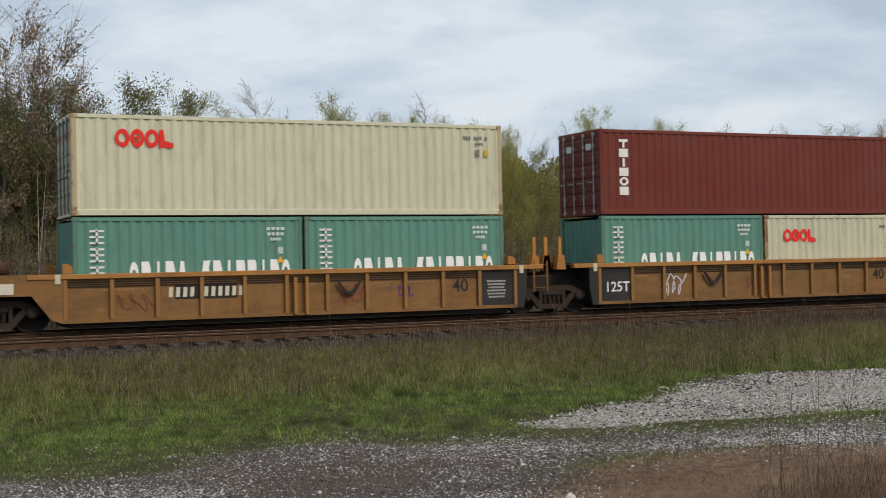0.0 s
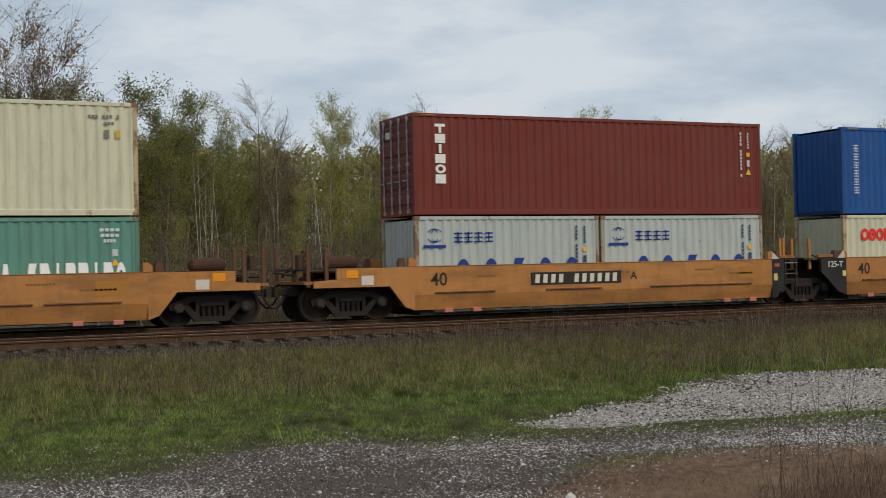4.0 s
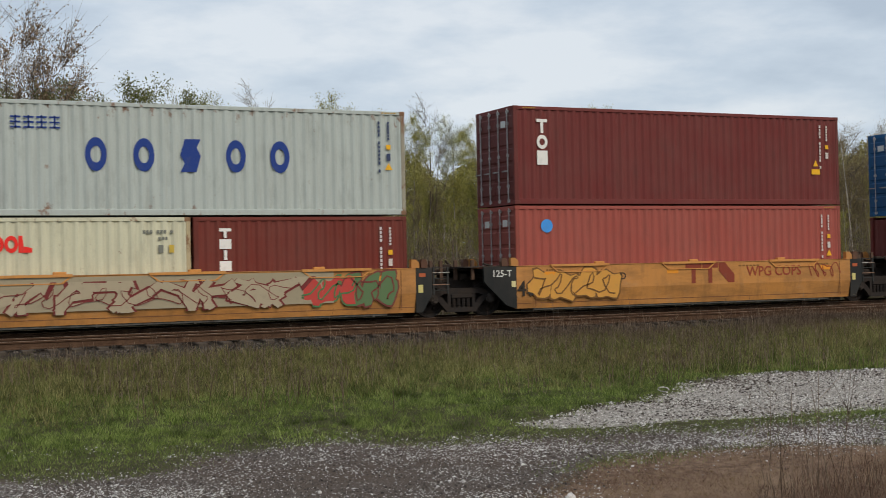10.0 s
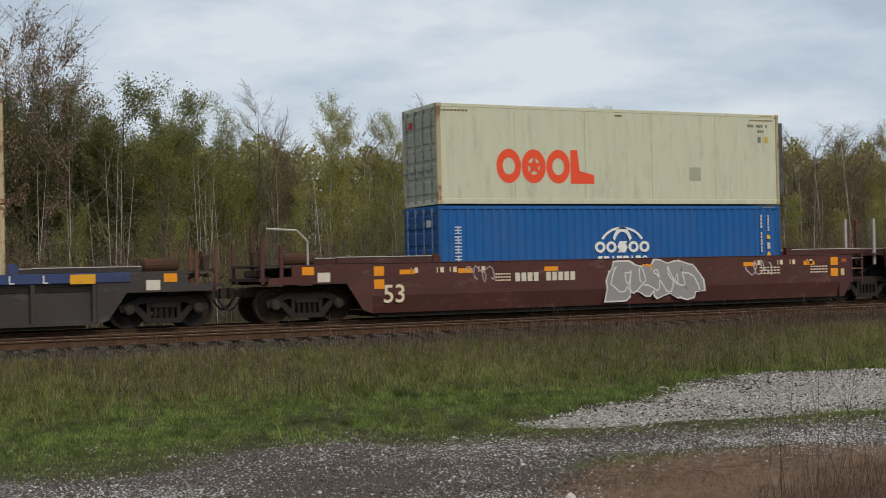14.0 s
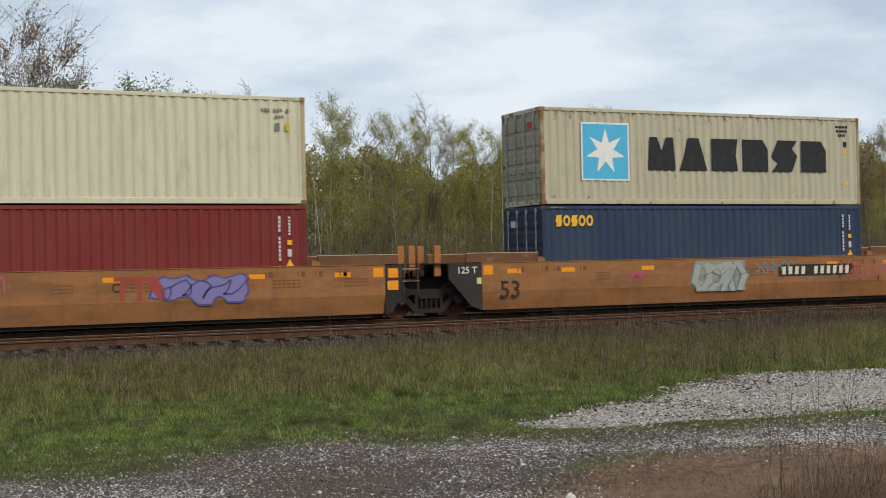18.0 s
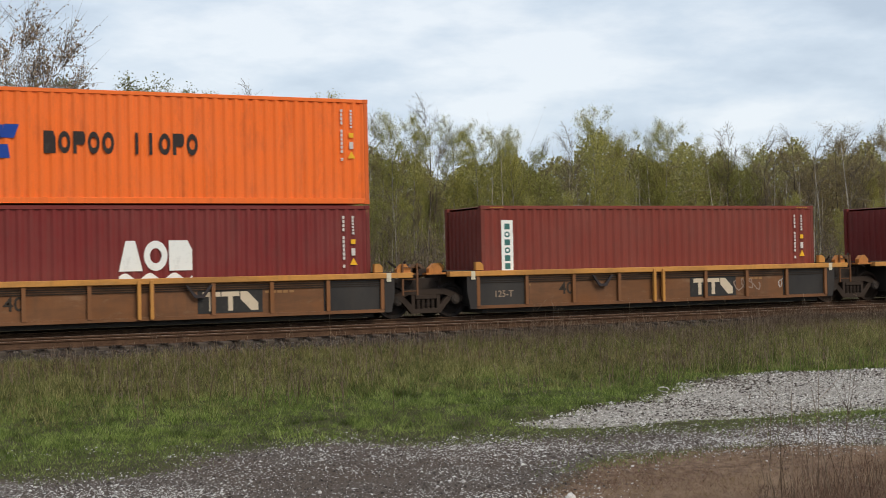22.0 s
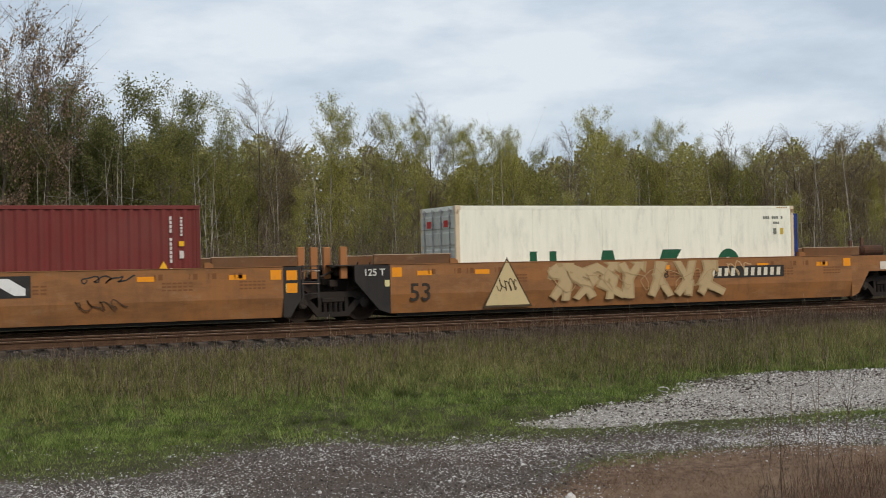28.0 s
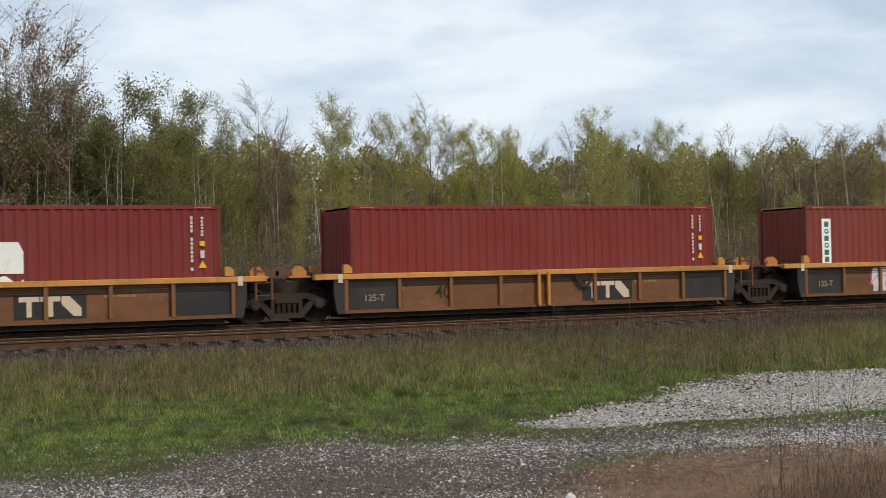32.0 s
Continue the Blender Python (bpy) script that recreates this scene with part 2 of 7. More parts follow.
# colours of paint, linear, with rust in the fourth place
CREAM = rgb(214, 211, 182, 0.40)
WHITE, BLACK = rgb(232, 232, 226), rgb(38, 38, 40)
YELLOW = rgb(236, 178, 40)
ORANGE_MARK = rgb(236, 150, 30)
GREYMARK = rgb(120, 122, 112)


# ---------------------------------------------------------------- mesh helpers
def box(bm, x0, x1, y0, y1, z0, z1, bevel=0.0):
    v = [bm.verts.new(p) for p in ((x0, y0, z0), (x1, y0, z0), (x1, y1, z0), (x0, y1, z0), (x0, y0, z1), (x1, y0, z1), (x1, y1, z1), (x0, y1, z1))]
    fs = [bm.faces.new([v[i] for i in f]) for f in ((0, 3, 2, 1), (4, 5, 6, 7), (0, 1, 5, 4), (1, 2, 6, 5), (2, 3, 7, 6), (3, 0, 4, 7))]
    if bevel:
        bmesh.ops.bevel(bm, geom=list({e for f in fs for e in f.edges}), offset=bevel, segments=1, affect="EDGES")


def prism(bm, outline, axis, a, b):
    """Extrude an outline of 2D points along x, y or z from a to b."""
    put = {"x": lambda p, s: (s, p[0], p[1]), "y": lambda p, s: (p[0], s, p[1]), "z": lambda p, s: (p[0], p[1], s)}[axis]
    lo, hi = [bm.verts.new(put(p, a)) for p in outline], [bm.verts.new(put(p, b)) for p in outline]
    n = len(outline)
    bm.faces.new(lo), bm.faces.new(hi[::-1])
    for i in range(n):
        bm.faces.new((lo[i], hi[i], hi[(i + 1) % n], lo[(i + 1) % n]))


def rod(bm, p, q, r, sides=8, r2=None):
    p, q = Vector(p), Vector(q)
    d = (q - p).normalized()
    u = d.orthogonal().normalized()
    w = d.cross(u)
    rings = []
    for c, rr in ((p, r), (q, r if r2 is None else r2)):
        rings.append([bm.verts.new(c + (u * math.cos(k * math.tau / sides) + w * math.sin(k * math.tau / sides)) * rr) for k in range(sides)])
    for k in range(sides):
        bm.faces.new((rings[0][k], rings[0][(k + 1) % sides], rings[1][(k + 1) % sides], rings[1][k]))
    bm.faces.new(rings[0][::-1]), bm.faces.new(rings[1])


CACHE = {}


def shape(key, make, mat, smooth=False):
    """A mesh, made once for each key."""
    if key not in CACHE:
        bm = bmesh.new()
        make(bm)
        bmesh.ops.recalc_face_normals(bm, faces=bm.faces)
        me = bpy.data.meshes.new(str(key[0] if isinstance(key, tuple) else key))
        bm.to_mesh(me)
        bm.free()
        me.materials.append(mat)
        if smooth:
            me.polygons.foreach_set("use_smooth", [True] * len(me.polygons))
        CACHE[key] = me
    return CACHE[key]


def part(name, data, parent, color=None, at=(0, 0, 0), rot=None, label=""):
    ob = new(name, data)
    ob.parent = parent
    ob.matrix_basis = Matrix.Translation(at) @ (rot or Matrix())
    if color is not None:
        ob.color = color
    if label:
        ob["label"] = label
    return ob


def thing(name, label, category, group="", kind=""):
    ob = new(name)
    ob.empty_display_size = 0.2
    return tagged(ob, label, category, group, kind)


FACE = pose(0, 0, 0, 90)          # text lies upright and faces the near side


def text(parent, body, x, y, z, size, color, name="stencil_number"):
    key = ("text", body, size)
    if key not in CACHE:
        cu = bpy.data.curves.new("stencil", "FONT")
        cu.body, cu.size, cu.extrude, cu.resolution_u = body, size, 0.001, 3
        cu.align_x, cu.align_y = "CENTER", "CENTER"
        cu.offset = size * 0.012
        cu.materials.append(DECAL)
        CACHE[key] = cu
    return part(name, CACHE[key], parent, color, (x, y, z), FACE)


# flat painted shapes: built in the xz plane, centred, facing -y
def quad(bm, x0, x1, z0, z1, lean=0.0):
    v = [bm.verts.new(p) for p in ((x0, 0, z0), (x1, 0, z0), (x1 + lean, 0, z1), (x0 + lean, 0, z1))]
    bm.faces.new(v)


def annulus(bm, cx, cz, rx, rz, k=0.55, a0=0.0, a1=math.tau, n=22):
    closed = abs(a1 - a0 - math.tau) < 1e-6
    m = n if closed else n + 1
    o, i = [], []
    for s in range(m):
        a = a0 + (a1 - a0) * s / n
        o.append(bm.verts.new((cx + rx * math.cos(a), 0, cz + rz * math.sin(a))))
        i.append(bm.verts.new((cx + k * rx * math.cos(a), 0, cz + k * rz * math.sin(a))))
    for s in range(n):
        t = (s + 1) % m
        bm.faces.new((o[s], o[t], i[t], i[s]))


def plate(bm, x, z, w, h, outline):
    """A flat shape of an outline given in shares of its width and height."""
    bm.faces.new([bm.verts.new((x + w * a, 0, z + h * b)) for a, b in outline])


def glyph(bm, g, x, z, w, h):
    """One abstract block of a painted name: ring, arch, bars or wedge."""
    s = w * 0.26
    if g == "o":
        annulus(bm, x, z, w / 2, h / 2, 0.5)
    elif g == "u":
        quad(bm, x - w / 2, x - w / 2 + s, z - h / 2, z + h / 2)
        quad(bm, x + w / 2 - s, x + w / 2, z - h / 2, z + h / 2)
        quad(bm, x - w / 2 + s, x + w / 2 - s, z - h / 2, z - h / 2 + s)
    elif g == "i":
        quad(bm, x - s / 2, x + s / 2, z - h / 2, z + h / 2)
    elif g == "l":
        quad(bm, x - w / 2, x - w / 2 + s, z - h / 2, z + h / 2)
        quad(bm, x - w / 2 + s, x + w / 2, z - h / 2, z - h / 2 + s)
    elif g == "t":
        quad(bm, x - w / 2, x + w / 2, z + h / 2 - s, z + h / 2)
        quad(bm, x - s / 2, x + s / 2, z - h / 2, z + h / 2 - s)
    elif g == "w":
        plate(bm, x, z, w, h, [(-0.5, -0.5), (-0.2, 0.5), (0.2, 0.5), (0.5, -0.5)])
    elif g == "d":
        plate(bm, x, z, w, h, [(-0.5, -0.5), (-0.42, 0.5), (-0.16, 0.5), (0.0, 0.1), (0.16, 0.5), (0.42, 0.5), (0.5, -0.5)])
    elif g == "q":
        plate(bm, x, z, w, h, [(-0.5, -0.5), (-0.5, 0.5), (0.5, 0.5), (0.42, 0.0), (0.5, -0.5)])
    elif g == "s":
        plate(bm, x, z, w, h, [(-0.5, 0.0), (-0.28, 0.5), (0.5, 0.5), (0.3, 0.24), (0.5, 0.0), (0.28, -0.5), (-0.5, -0.5), (-0.3, -0.24)])
    elif g == "f":
        plate(bm, x, z, w, h, [(-0.5, -0.5), (-0.5, 0.5), (0.36, 0.5), (0.5, 0.36), (0.5, 0.04), (0.36, -0.1), (-0.2, -0.1), (-0.2, -0.5)])
    elif g == "y":
        plate(bm, x, z, w, h, [(-0.5, -0.5), (-0.5, 0.5), (0.3, 0.5), (0.5, 0.2), (0.5, -0.5)])
    elif g == "a":
        plate(bm, x, z, w, h, [(-0.5, -0.5), (-0.5, 0.5), (-0.2, 0.5), (-0.12, -0.12), (0.5, -0.24), (0.5, -0.5)])
    elif g == "g":
        plate(bm, x, z, w, h, [(-0.5, 0.5), (-0.1, 0.5), (0.5, -0.1), (0.5, -0.5), (0.1, -0.5), (-0.5, 0.1)])
    elif g == "r":
        quad(bm, x - w * 0.42, x + w * 0.30, z - h / 2, z + h / 2, w * 0.12)
    elif g == "b":
        quad(bm, x - w / 2, x + w / 2, z - h / 2, z + h / 2)
    elif g == "k":
        for k in range(3):
            quad(bm, x - w / 2, x + w / 2, z + (-0.5 + k * 0.4) * h, z + (-0.36 + k * 0.4) * h)
        quad(bm, x - 0.08 * w, x + 0.08 * w, z - h / 2, z + h / 2)


def bars(code, w, h, gap=0.18):
    """A line of small bars, w by h overall, too small to pick apart."""
    def make(bm):
        n = len(code)
        cw = w / (n + (n - 1) * gap)
        for i, g in enumerate(code):
            if g != " ":
                glyph(bm, g, -w / 2 + cw / 2 + i * cw * (1 + gap), 0, cw, h)
    return shape(("bar_line", code, w, h, gap), make, DECAL)


def bar_column(code, w, h, gap=0.15):
    def make(bm):
        n = len(code)
        ch = h / (n + (n - 1) * gap)
        for i, g in enumerate(code):
            glyph(bm, g, 0, h / 2 - ch / 2 - i * ch * (1 + gap), w, ch)
    return shape(("bar_column", code, w, h, gap), make, DECAL)


def small(parent, mesh, color, at):
    return tagged(part("stencil_line", mesh, parent, color, at), kind="stuff")


def block(g, w, h):
    return shape(("letter_block", g, round(w, 3), round(h, 3)), lambda bm: glyph(bm, g, 0, 0, w, h), DECAL)


def row(parent, name, code, w, h, gap, color, at):
    """A row of abstract painted blocks, each a part."""
    n = len(code)
    cw = w / (n + (n - 1) * gap)
    for i, g in enumerate(code):
        if g != " ":
            part(name, block(g, cw, h), parent, color, (at[0] - w / 2 + cw / 2 + i * cw * (1 + gap), at[1], at[2]))


def column(parent, name, code, w, h, gap, color, at):
    n = len(code)
    ch = h / (n + (n - 1) * gap)
    for i, g in enumerate(code):
        part(name, block(g, w, ch), parent, color, (at[0], at[1], at[2] + h / 2 - ch / 2 - i * ch * (1 + gap)))


def patch(w, h):
    return shape(("patch", w, h), lambda bm: quad(bm, -w / 2, w / 2, -h / 2, h / 2), DECAL)


def triangle(w):
    def make(bm):
        bm.faces.new([bm.verts.new(p) for p in ((-w / 2, 0, -w * 0.4), (w / 2, 0, -w * 0.4), (0, 0, w * 0.5))])
    return shape(("warning_triangle", w), make, DECAL)


def diamond(w):
    def make(bm):
        bm.faces.new([bm.verts.new(p) for p in ((-w / 2, 0, 0), (0, 0, -w / 2), (w / 2, 0, 0), (0, 0, w / 2))])
    return shape(("placard", w), make, DECAL)


def hazard_dashes():
    return shape("hazard_dashes", lambda bm: [quad(bm, -0.2 + 0.09 * k, -0.145 + 0.09 * k, -0.018, 0.018, 0.02) for k in range(5)], DECAL)


def star(r, n=7, k=0.42):
    def make(bm):
        c = bm.verts.new((0, 0, 0))
        v = []
        for i in range(2 * n):
            a, q = math.pi / 2 + i * math.pi / n, r if i % 2 == 0 else r * k
            v.append(bm.verts.new((q * math.cos(a), 0, q * math.sin(a))))
        for i in range(2 * n):
            bm.faces.new((c, v[i], v[(i + 1) % (2 * n)]))
    return shape(("star", r, n), make, DECAL)


def globe(r):
    def make(bm):
        for k in (1.0, 0.45):
            for a0 in (0.5, math.pi + 0.5):
                annulus(bm, 0, 0, r * 1.25 * k, r, 0.9 if k == 1 else 0.78, a0, a0 + math.pi - 1.0, 16)
    return shape(("globe", r), make, DECAL)


def wave(w, h):
    def make(bm):
        n = 48
        lo = [bm.verts.new((-w / 2 + w * i / n, 0, -h * 0.3 + h * 0.2 * math.sin(3 * math.tau * i / n))) for i in range(n + 1)]
        hi = [bm.verts.new((-w / 2 + w * i / n, 0, h * 0.25 + h * 0.2 * math.sin(3 * math.tau * i / n))) for i in range(n + 1)]
        for i in range(n):
            bm.faces.new((lo[i], lo[i + 1], hi[i + 1], hi[i]))
    return shape(("wave", w, h), make, DECAL)


def blob_letters(w, h, n, seed, grow=0.0):
    """Swollen, leaning graffiti forms."""
    def make(bm):
        rnd = random.Random(seed)
        for i in range(n):
            cx, cz = -w / 2 + w * (i + 0.5) / n, rnd.uniform(-0.06, 0.06) * h
            rx, rz, lean = w / n * rnd.uniform(0.48, 0.62) + grow, h * rnd.uniform(0.40, 0.5) + grow, rnd.uniform(-0.3, 0.3)
            c, m = bm.verts.new((cx, 0, cz)), 18
            p1, p2, k1 = rnd.uniform(0, 6), rnd.uniform(0, 6), rnd.choice((2, 3, 3, 4))
            v = []
            for j in range(m):
                a = math.tau * j / m
                q = 1 + 0.20 * math.sin(k1 * a + p1) + 0.12 * math.sin(5 * a + p2)
                ca, sa = math.cos(a), math.sin(a)
                ca, sa = math.copysign(abs(ca) ** 0.7, ca), math.copysign(abs(sa) ** 0.7, sa)
                zz = max(-h / 2 - grow, min(h / 2 + grow, rz * q * sa))
                v.append(bm.verts.new((cx + rx * q * ca + lean * zz, -0.0005 * i, cz + zz)))
            for j in range(m):
                bm.faces.new((c, v[j], v[(j + 1) % m]))
    return shape(("graffiti_fill", w, h, n, seed, grow), make, DECAL)


def wild_letters(w, h, n, seed, thick):
    """Interlocking angular graffiti strokes, each bent twice and some ending in an arrow."""
    def make(bm):
        rnd, lift = random.Random(seed), 0
        fit = lambda q: Vector((q.x, q.y, max(-0.48 * h, min(0.48 * h, q.z))))
        for i in range(n):
            cx, cw = -w / 2 + w * (i + 0.5) / n, w / n
            for _ in range(2):
                pts = [Vector((cx + rnd.uniform(-0.62, 0.62) * cw, 0, z * h)) for z in (rnd.uniform(-0.46, -0.3), rnd.uniform(-0.12, 0.14), rnd.uniform(0.3, 0.46))]
                if rnd.random() < 0.4:
                    pts.insert(2, Vector((cx + rnd.uniform(-0.7, 0.7) * cw, 0, rnd.uniform(0.0, 0.3) * h)))
                for a, b in zip(pts, pts[1:]):
                    lift += 1
                    d = (b - a).normalized()
                    s = Vector((-d.z, 0, d.x)) * thick / 2
                    up = Vector((0, -0.0003 * lift, 0))
                    e = d * thick * 0.35
                    bm.faces.new([bm.verts.new(fit(q + up)) for q in (a + s * 0.8 - e, a - s - e, b - s * 1.1 + e, b + s + e)])
                if rnd.random() < 0.35:
                    lift += 1
                    up, d = Vector((0, -0.0003 * lift, 0)), (pts[-1] - pts[-2]).normalized()
                    s, b = Vector((-d.z, 0, d.x)) * thick * 1.1, pts[-1]
                    bm.faces.new([bm.verts.new(fit(q + up)) for q in (b + s, b - s, b + d * thick * 1.5)])
    return shape(("graffiti_stroke", w, h, n, seed, thick), make, DECAL)


def scribble(w, h, loops, seed, thick=0.03):
    """A looping sprayed line."""
    def make(bm):
        rnd = random.Random(seed)
        pts, n = [], loops * 10
        ph = [rnd.uniform(0, 6) for _ in range(4)]
        for i in range(n + 1):
            s = i / n
            pts.append(Vector((-w / 2 + w * s + w / loops * 0.45 * math.sin(math.tau * s * loops + ph[0]), 0,
                               h / 2 * (0.75 * math.sin(math.tau * s * loops * 0.93 + ph[1]) + 0.25 * math.sin(math.tau * s * loops * 2.3 + ph[2])))))
        prev = None
        for i, p in enumerate(pts):
            d = (pts[min(i + 1, n)] - pts[max(i - 1, 0)])
            side = Vector((-d.z, 0, d.x)).normalized() * thick / 2
            pair = (bm.verts.new(p + side), bm.verts.new(p - side))
            if prev:
                bm.faces.new((prev[0], prev[1], pair[1], pair[0]))
            prev = pair
    return shape(("graffiti_line", w, h, loops, seed, thick), make, DECAL)


MOVERS = []                      # thing, offset along the train, y, z
WHEELS = []                      # wheelset, its bogie's offset, x in the bogie, wheel height
TRACK_Y = 34.91
HALF_L, HALF_W = 6.096, 1.219
H_STD, H_HIGH = 2.591, 2.896
FLOOR_Z = 0.285


def rides(ob, s, y, z):
    MOVERS.append((ob, s, y, z))
    ob.location = (s, y, z)
    return ob


# ---------------------------------------------------------------- containers
def corrugated(length, height):
    """Outer side wall with trapezoid ribs, in the xz plane at y = 0 outwards to -y."""
    def make(bm):
        x0, x1, z0, z1 = -length / 2 + 0.12, length / 2 - 0.12, 0.15, height - 0.10
        n = max(4, round((x1 - x0) / 0.278))
        p = (x1 - x0) / n
        xs = [(x0, 0.0)]
        for i in range(n):
            a = x0 + i * p
            xs += [(a + 0.10 * p, 0.0), (a + 0.36 * p, 0.036), (a + 0.62 * p, 0.036), (a + 0.88 * p, 0.0)]
        xs.append((x1, 0.0))
        lo, hi = [bm.verts.new((x, y, z0)) for x, y in xs], [bm.verts.new((x, y, z1)) for x, y in xs]
        for i in range(len(xs) - 1):
            bm.faces.new((lo[i], lo[i + 1], hi[i + 1], hi[i]))
    return shape(("corrugated_wall", length, height), make, PAINT)


def flat_wall(length, height):
    """Smooth insulated side with fine panel joints."""
    def make(bm):
        n = 5
        x0, x1 = -length / 2 + 0.12, length / 2 - 0.12
        xs = [(x0, 0.012)]
        for i in range(n):
            a, b = x0 + (x1 - x0) * i / n, x0 + (x1 - x0) * (i + 1) / n
            xs += [(a + 0.008, 0.0), (b - 0.008, 0.0), (b, 0.012)]
        lo, hi = [bm.verts.new((x, y, 0.15)) for x, y in xs], [bm.verts.new((x, y, height - 0.10)) for x, y in xs]
        for k in range(len(xs) - 1):
            bm.faces.new((lo[k], lo[k + 1], hi[k + 1], hi[k]))
    return shape(("insulated_wall", length, height), make, PAINT)


def end_ribs(height):
    def make(bm):
        n, ys = 8, []
        for i in range(n):
            a, p = -1.1 + i * 2.2 / n, 2.2 / n
            ys += [(0.045, a), (0.0, a + 0.12 * p), (0.0, a + 0.48 * p), (0.045, a + 0.62 * p)]
        ys.append((0.045, 1.1))
        lo, hi = [bm.verts.new((x, y, 0.12)) for x, y in ys], [bm.verts.new((x, y, height - 0.1)) for x, y in ys]
        for k in range(len(ys) - 1):
            bm.faces.new((lo[k], lo[k + 1], hi[k + 1], hi[k]))
    return shape(("end_wall", height), make, PAINT)


def door_leaf(height):
    def make(bm):
        z0, z1 = 0.16, height - 0.12
        k, o = 5, [(0.05, z0), (0.05, z1), (0.01, z1)]
        p = (z1 - z0 - 0.2) / k
        for i in range(k):
            a = z1 - 0.1 - i * p
            o += [(0.01, a - 0.08 * p), (-0.014, a - 0.16 * p), (-0.014, a - 0.84 * p), (0.01, a - 0.92 * p)]
        prism(bm, o + [(0.01, z0)], "y", -0.57, 0.57)
    return shape(("door_leaf", height), make, PAINT)


def lock_rod(height):
    def make(bm):
        rod(bm, (-0.045, 0, 0.06), (-0.045, 0, height - 0.06), 0.019, 6)
        for z in (0.12, 0.55, height * 0.5, height - 0.5, height - 0.14):
            box(bm, -0.06, 0.0, -0.045, 0.045, z - 0.04, z + 0.04)
        box(bm, -0.075, -0.04, -0.02, 0.34, 0.98, 1.02)
    return shape(("lock_rod", height), make, STEEL, False)


def roof_panel(length):
    def make(bm):
        x0, x1, n = -length / 2 + 0.1, length / 2 - 0.1, round(length / 0.42)
        p, xs = (x1 - x0) / n, []
        for i in range(n):
            a = x0 + i * p
            xs += [(a, -0.02), (a + 0.25 * p, 0.0), (a + 0.6 * p, 0.0), (a + 0.85 * p, -0.02)]
        xs.append((x1, -0.02))
        lo, hi = [bm.verts.new((x, -1.18, z)) for x, z in xs], [bm.verts.new((x, 1.18, z)) for x, z in xs]
        for k in range(len(xs) - 1):
            bm.faces.new((lo[k], lo[k + 1], hi[k + 1], hi[k]))
    return shape(("roof_panel", length), make, PAINT)


def rail_bar(length, h, w):
    return shape(("rail_bar", length, h, w), lambda bm: box(bm, -length / 2 + 0.1, length / 2 - 0.1, 0, w, 0, h, 0.008), PAINT)


def post(height):
    return shape(("corner_post", height), lambda bm: box(bm, 0, 0.14, 0, 0.12, 0.1, height - 0.1, 0.015), PAINT)


def casting():
    def make(bm):
        box(bm, 0, 0.178, 0, 0.162, 0, 0.118, 0.012)
        box(bm, 0.055, 0.125, -0.002, 0.03, 0.025, 0.09)
    return shape("corner_casting", make, PAINT)


def cooling_unit():
    """Recessed machinery frame with fan ring, compressor box and pipes."""
    def make(bm):
        for y in (-1.1, 1.0):
            box(bm, 0.0, 0.3, y, y + 0.1, 0.3, 2.65, 0.01)
        box(bm, 0.0, 0.3, -1.0, 1.0, 2.5, 2.65, 0.01)
        box(bm, 0.0, 0.08, -1.0, 1.0, 0.3, 2.5)
        box(bm, 0.08, 0.26, -0.9, 0.15, 0.5, 1.05, 0.02)
        box(bm, 0.08, 0.22, 0.3, 0.9, 0.5, 1.5, 0.02)
        box(bm, 0.08, 0.18, -0.95, 0.95, 1.58, 2.44, 0.02)
        rod(bm, (0.16, -0.4, 2.0), (0.3, -0.4, 2.0), 0.34, 16)
        rod(bm, (0.15, 0.5, 2.0), (0.28, 0.5, 2.0), 0.24, 14)
        rod(bm, (0.2, -0.8, 1.2), (0.2, 0.8, 1.35), 0.05, 8)
    return shape("cooling_unit", make, STEEL)


def tinted(c, k):
    return (min(1, c[0] * k), min(1, c[1] * k), min(1, c[2] * k), c[3])


TONE = {"cream": CREAM, "cream_reefer": rgb(214, 214, 186, 0.10), "seagreen": rgb(98, 150, 134, 0.46), "maroon": rgb(114, 42, 38, 0.12),
        "redbrown": rgb(118, 46, 34, 0.1), "palegrey": rgb(186, 194, 188, 0.50), "blue": rgb(0, 88, 142, 0.05), "darkblue": rgb(32, 64, 122, 0.2),
        "star_grey": rgb(200, 206, 198, 0.50), "star_cream": rgb(192, 186, 160, 0.50), "crimson": rgb(124, 38, 34, 0.08), "orangered": rgb(184, 82, 58, 0.2),
        "salmon": rgb(164, 80, 68, 0.12), "red": rgb(132, 48, 38, 0.12), "navy": rgb(38, 60, 88, 0.2), "wavemaroon": rgb(118, 36, 34, 0.08),
        "darkred": rgb(122, 38, 34, 0.06), "stripred": rgb(128, 52, 40, 0.1), "orange": rgb(252, 116, 36, 0.05), "whitebox": rgb(250, 248, 230, 0.02), "plain": rgb(124, 36, 32, 0.06)}
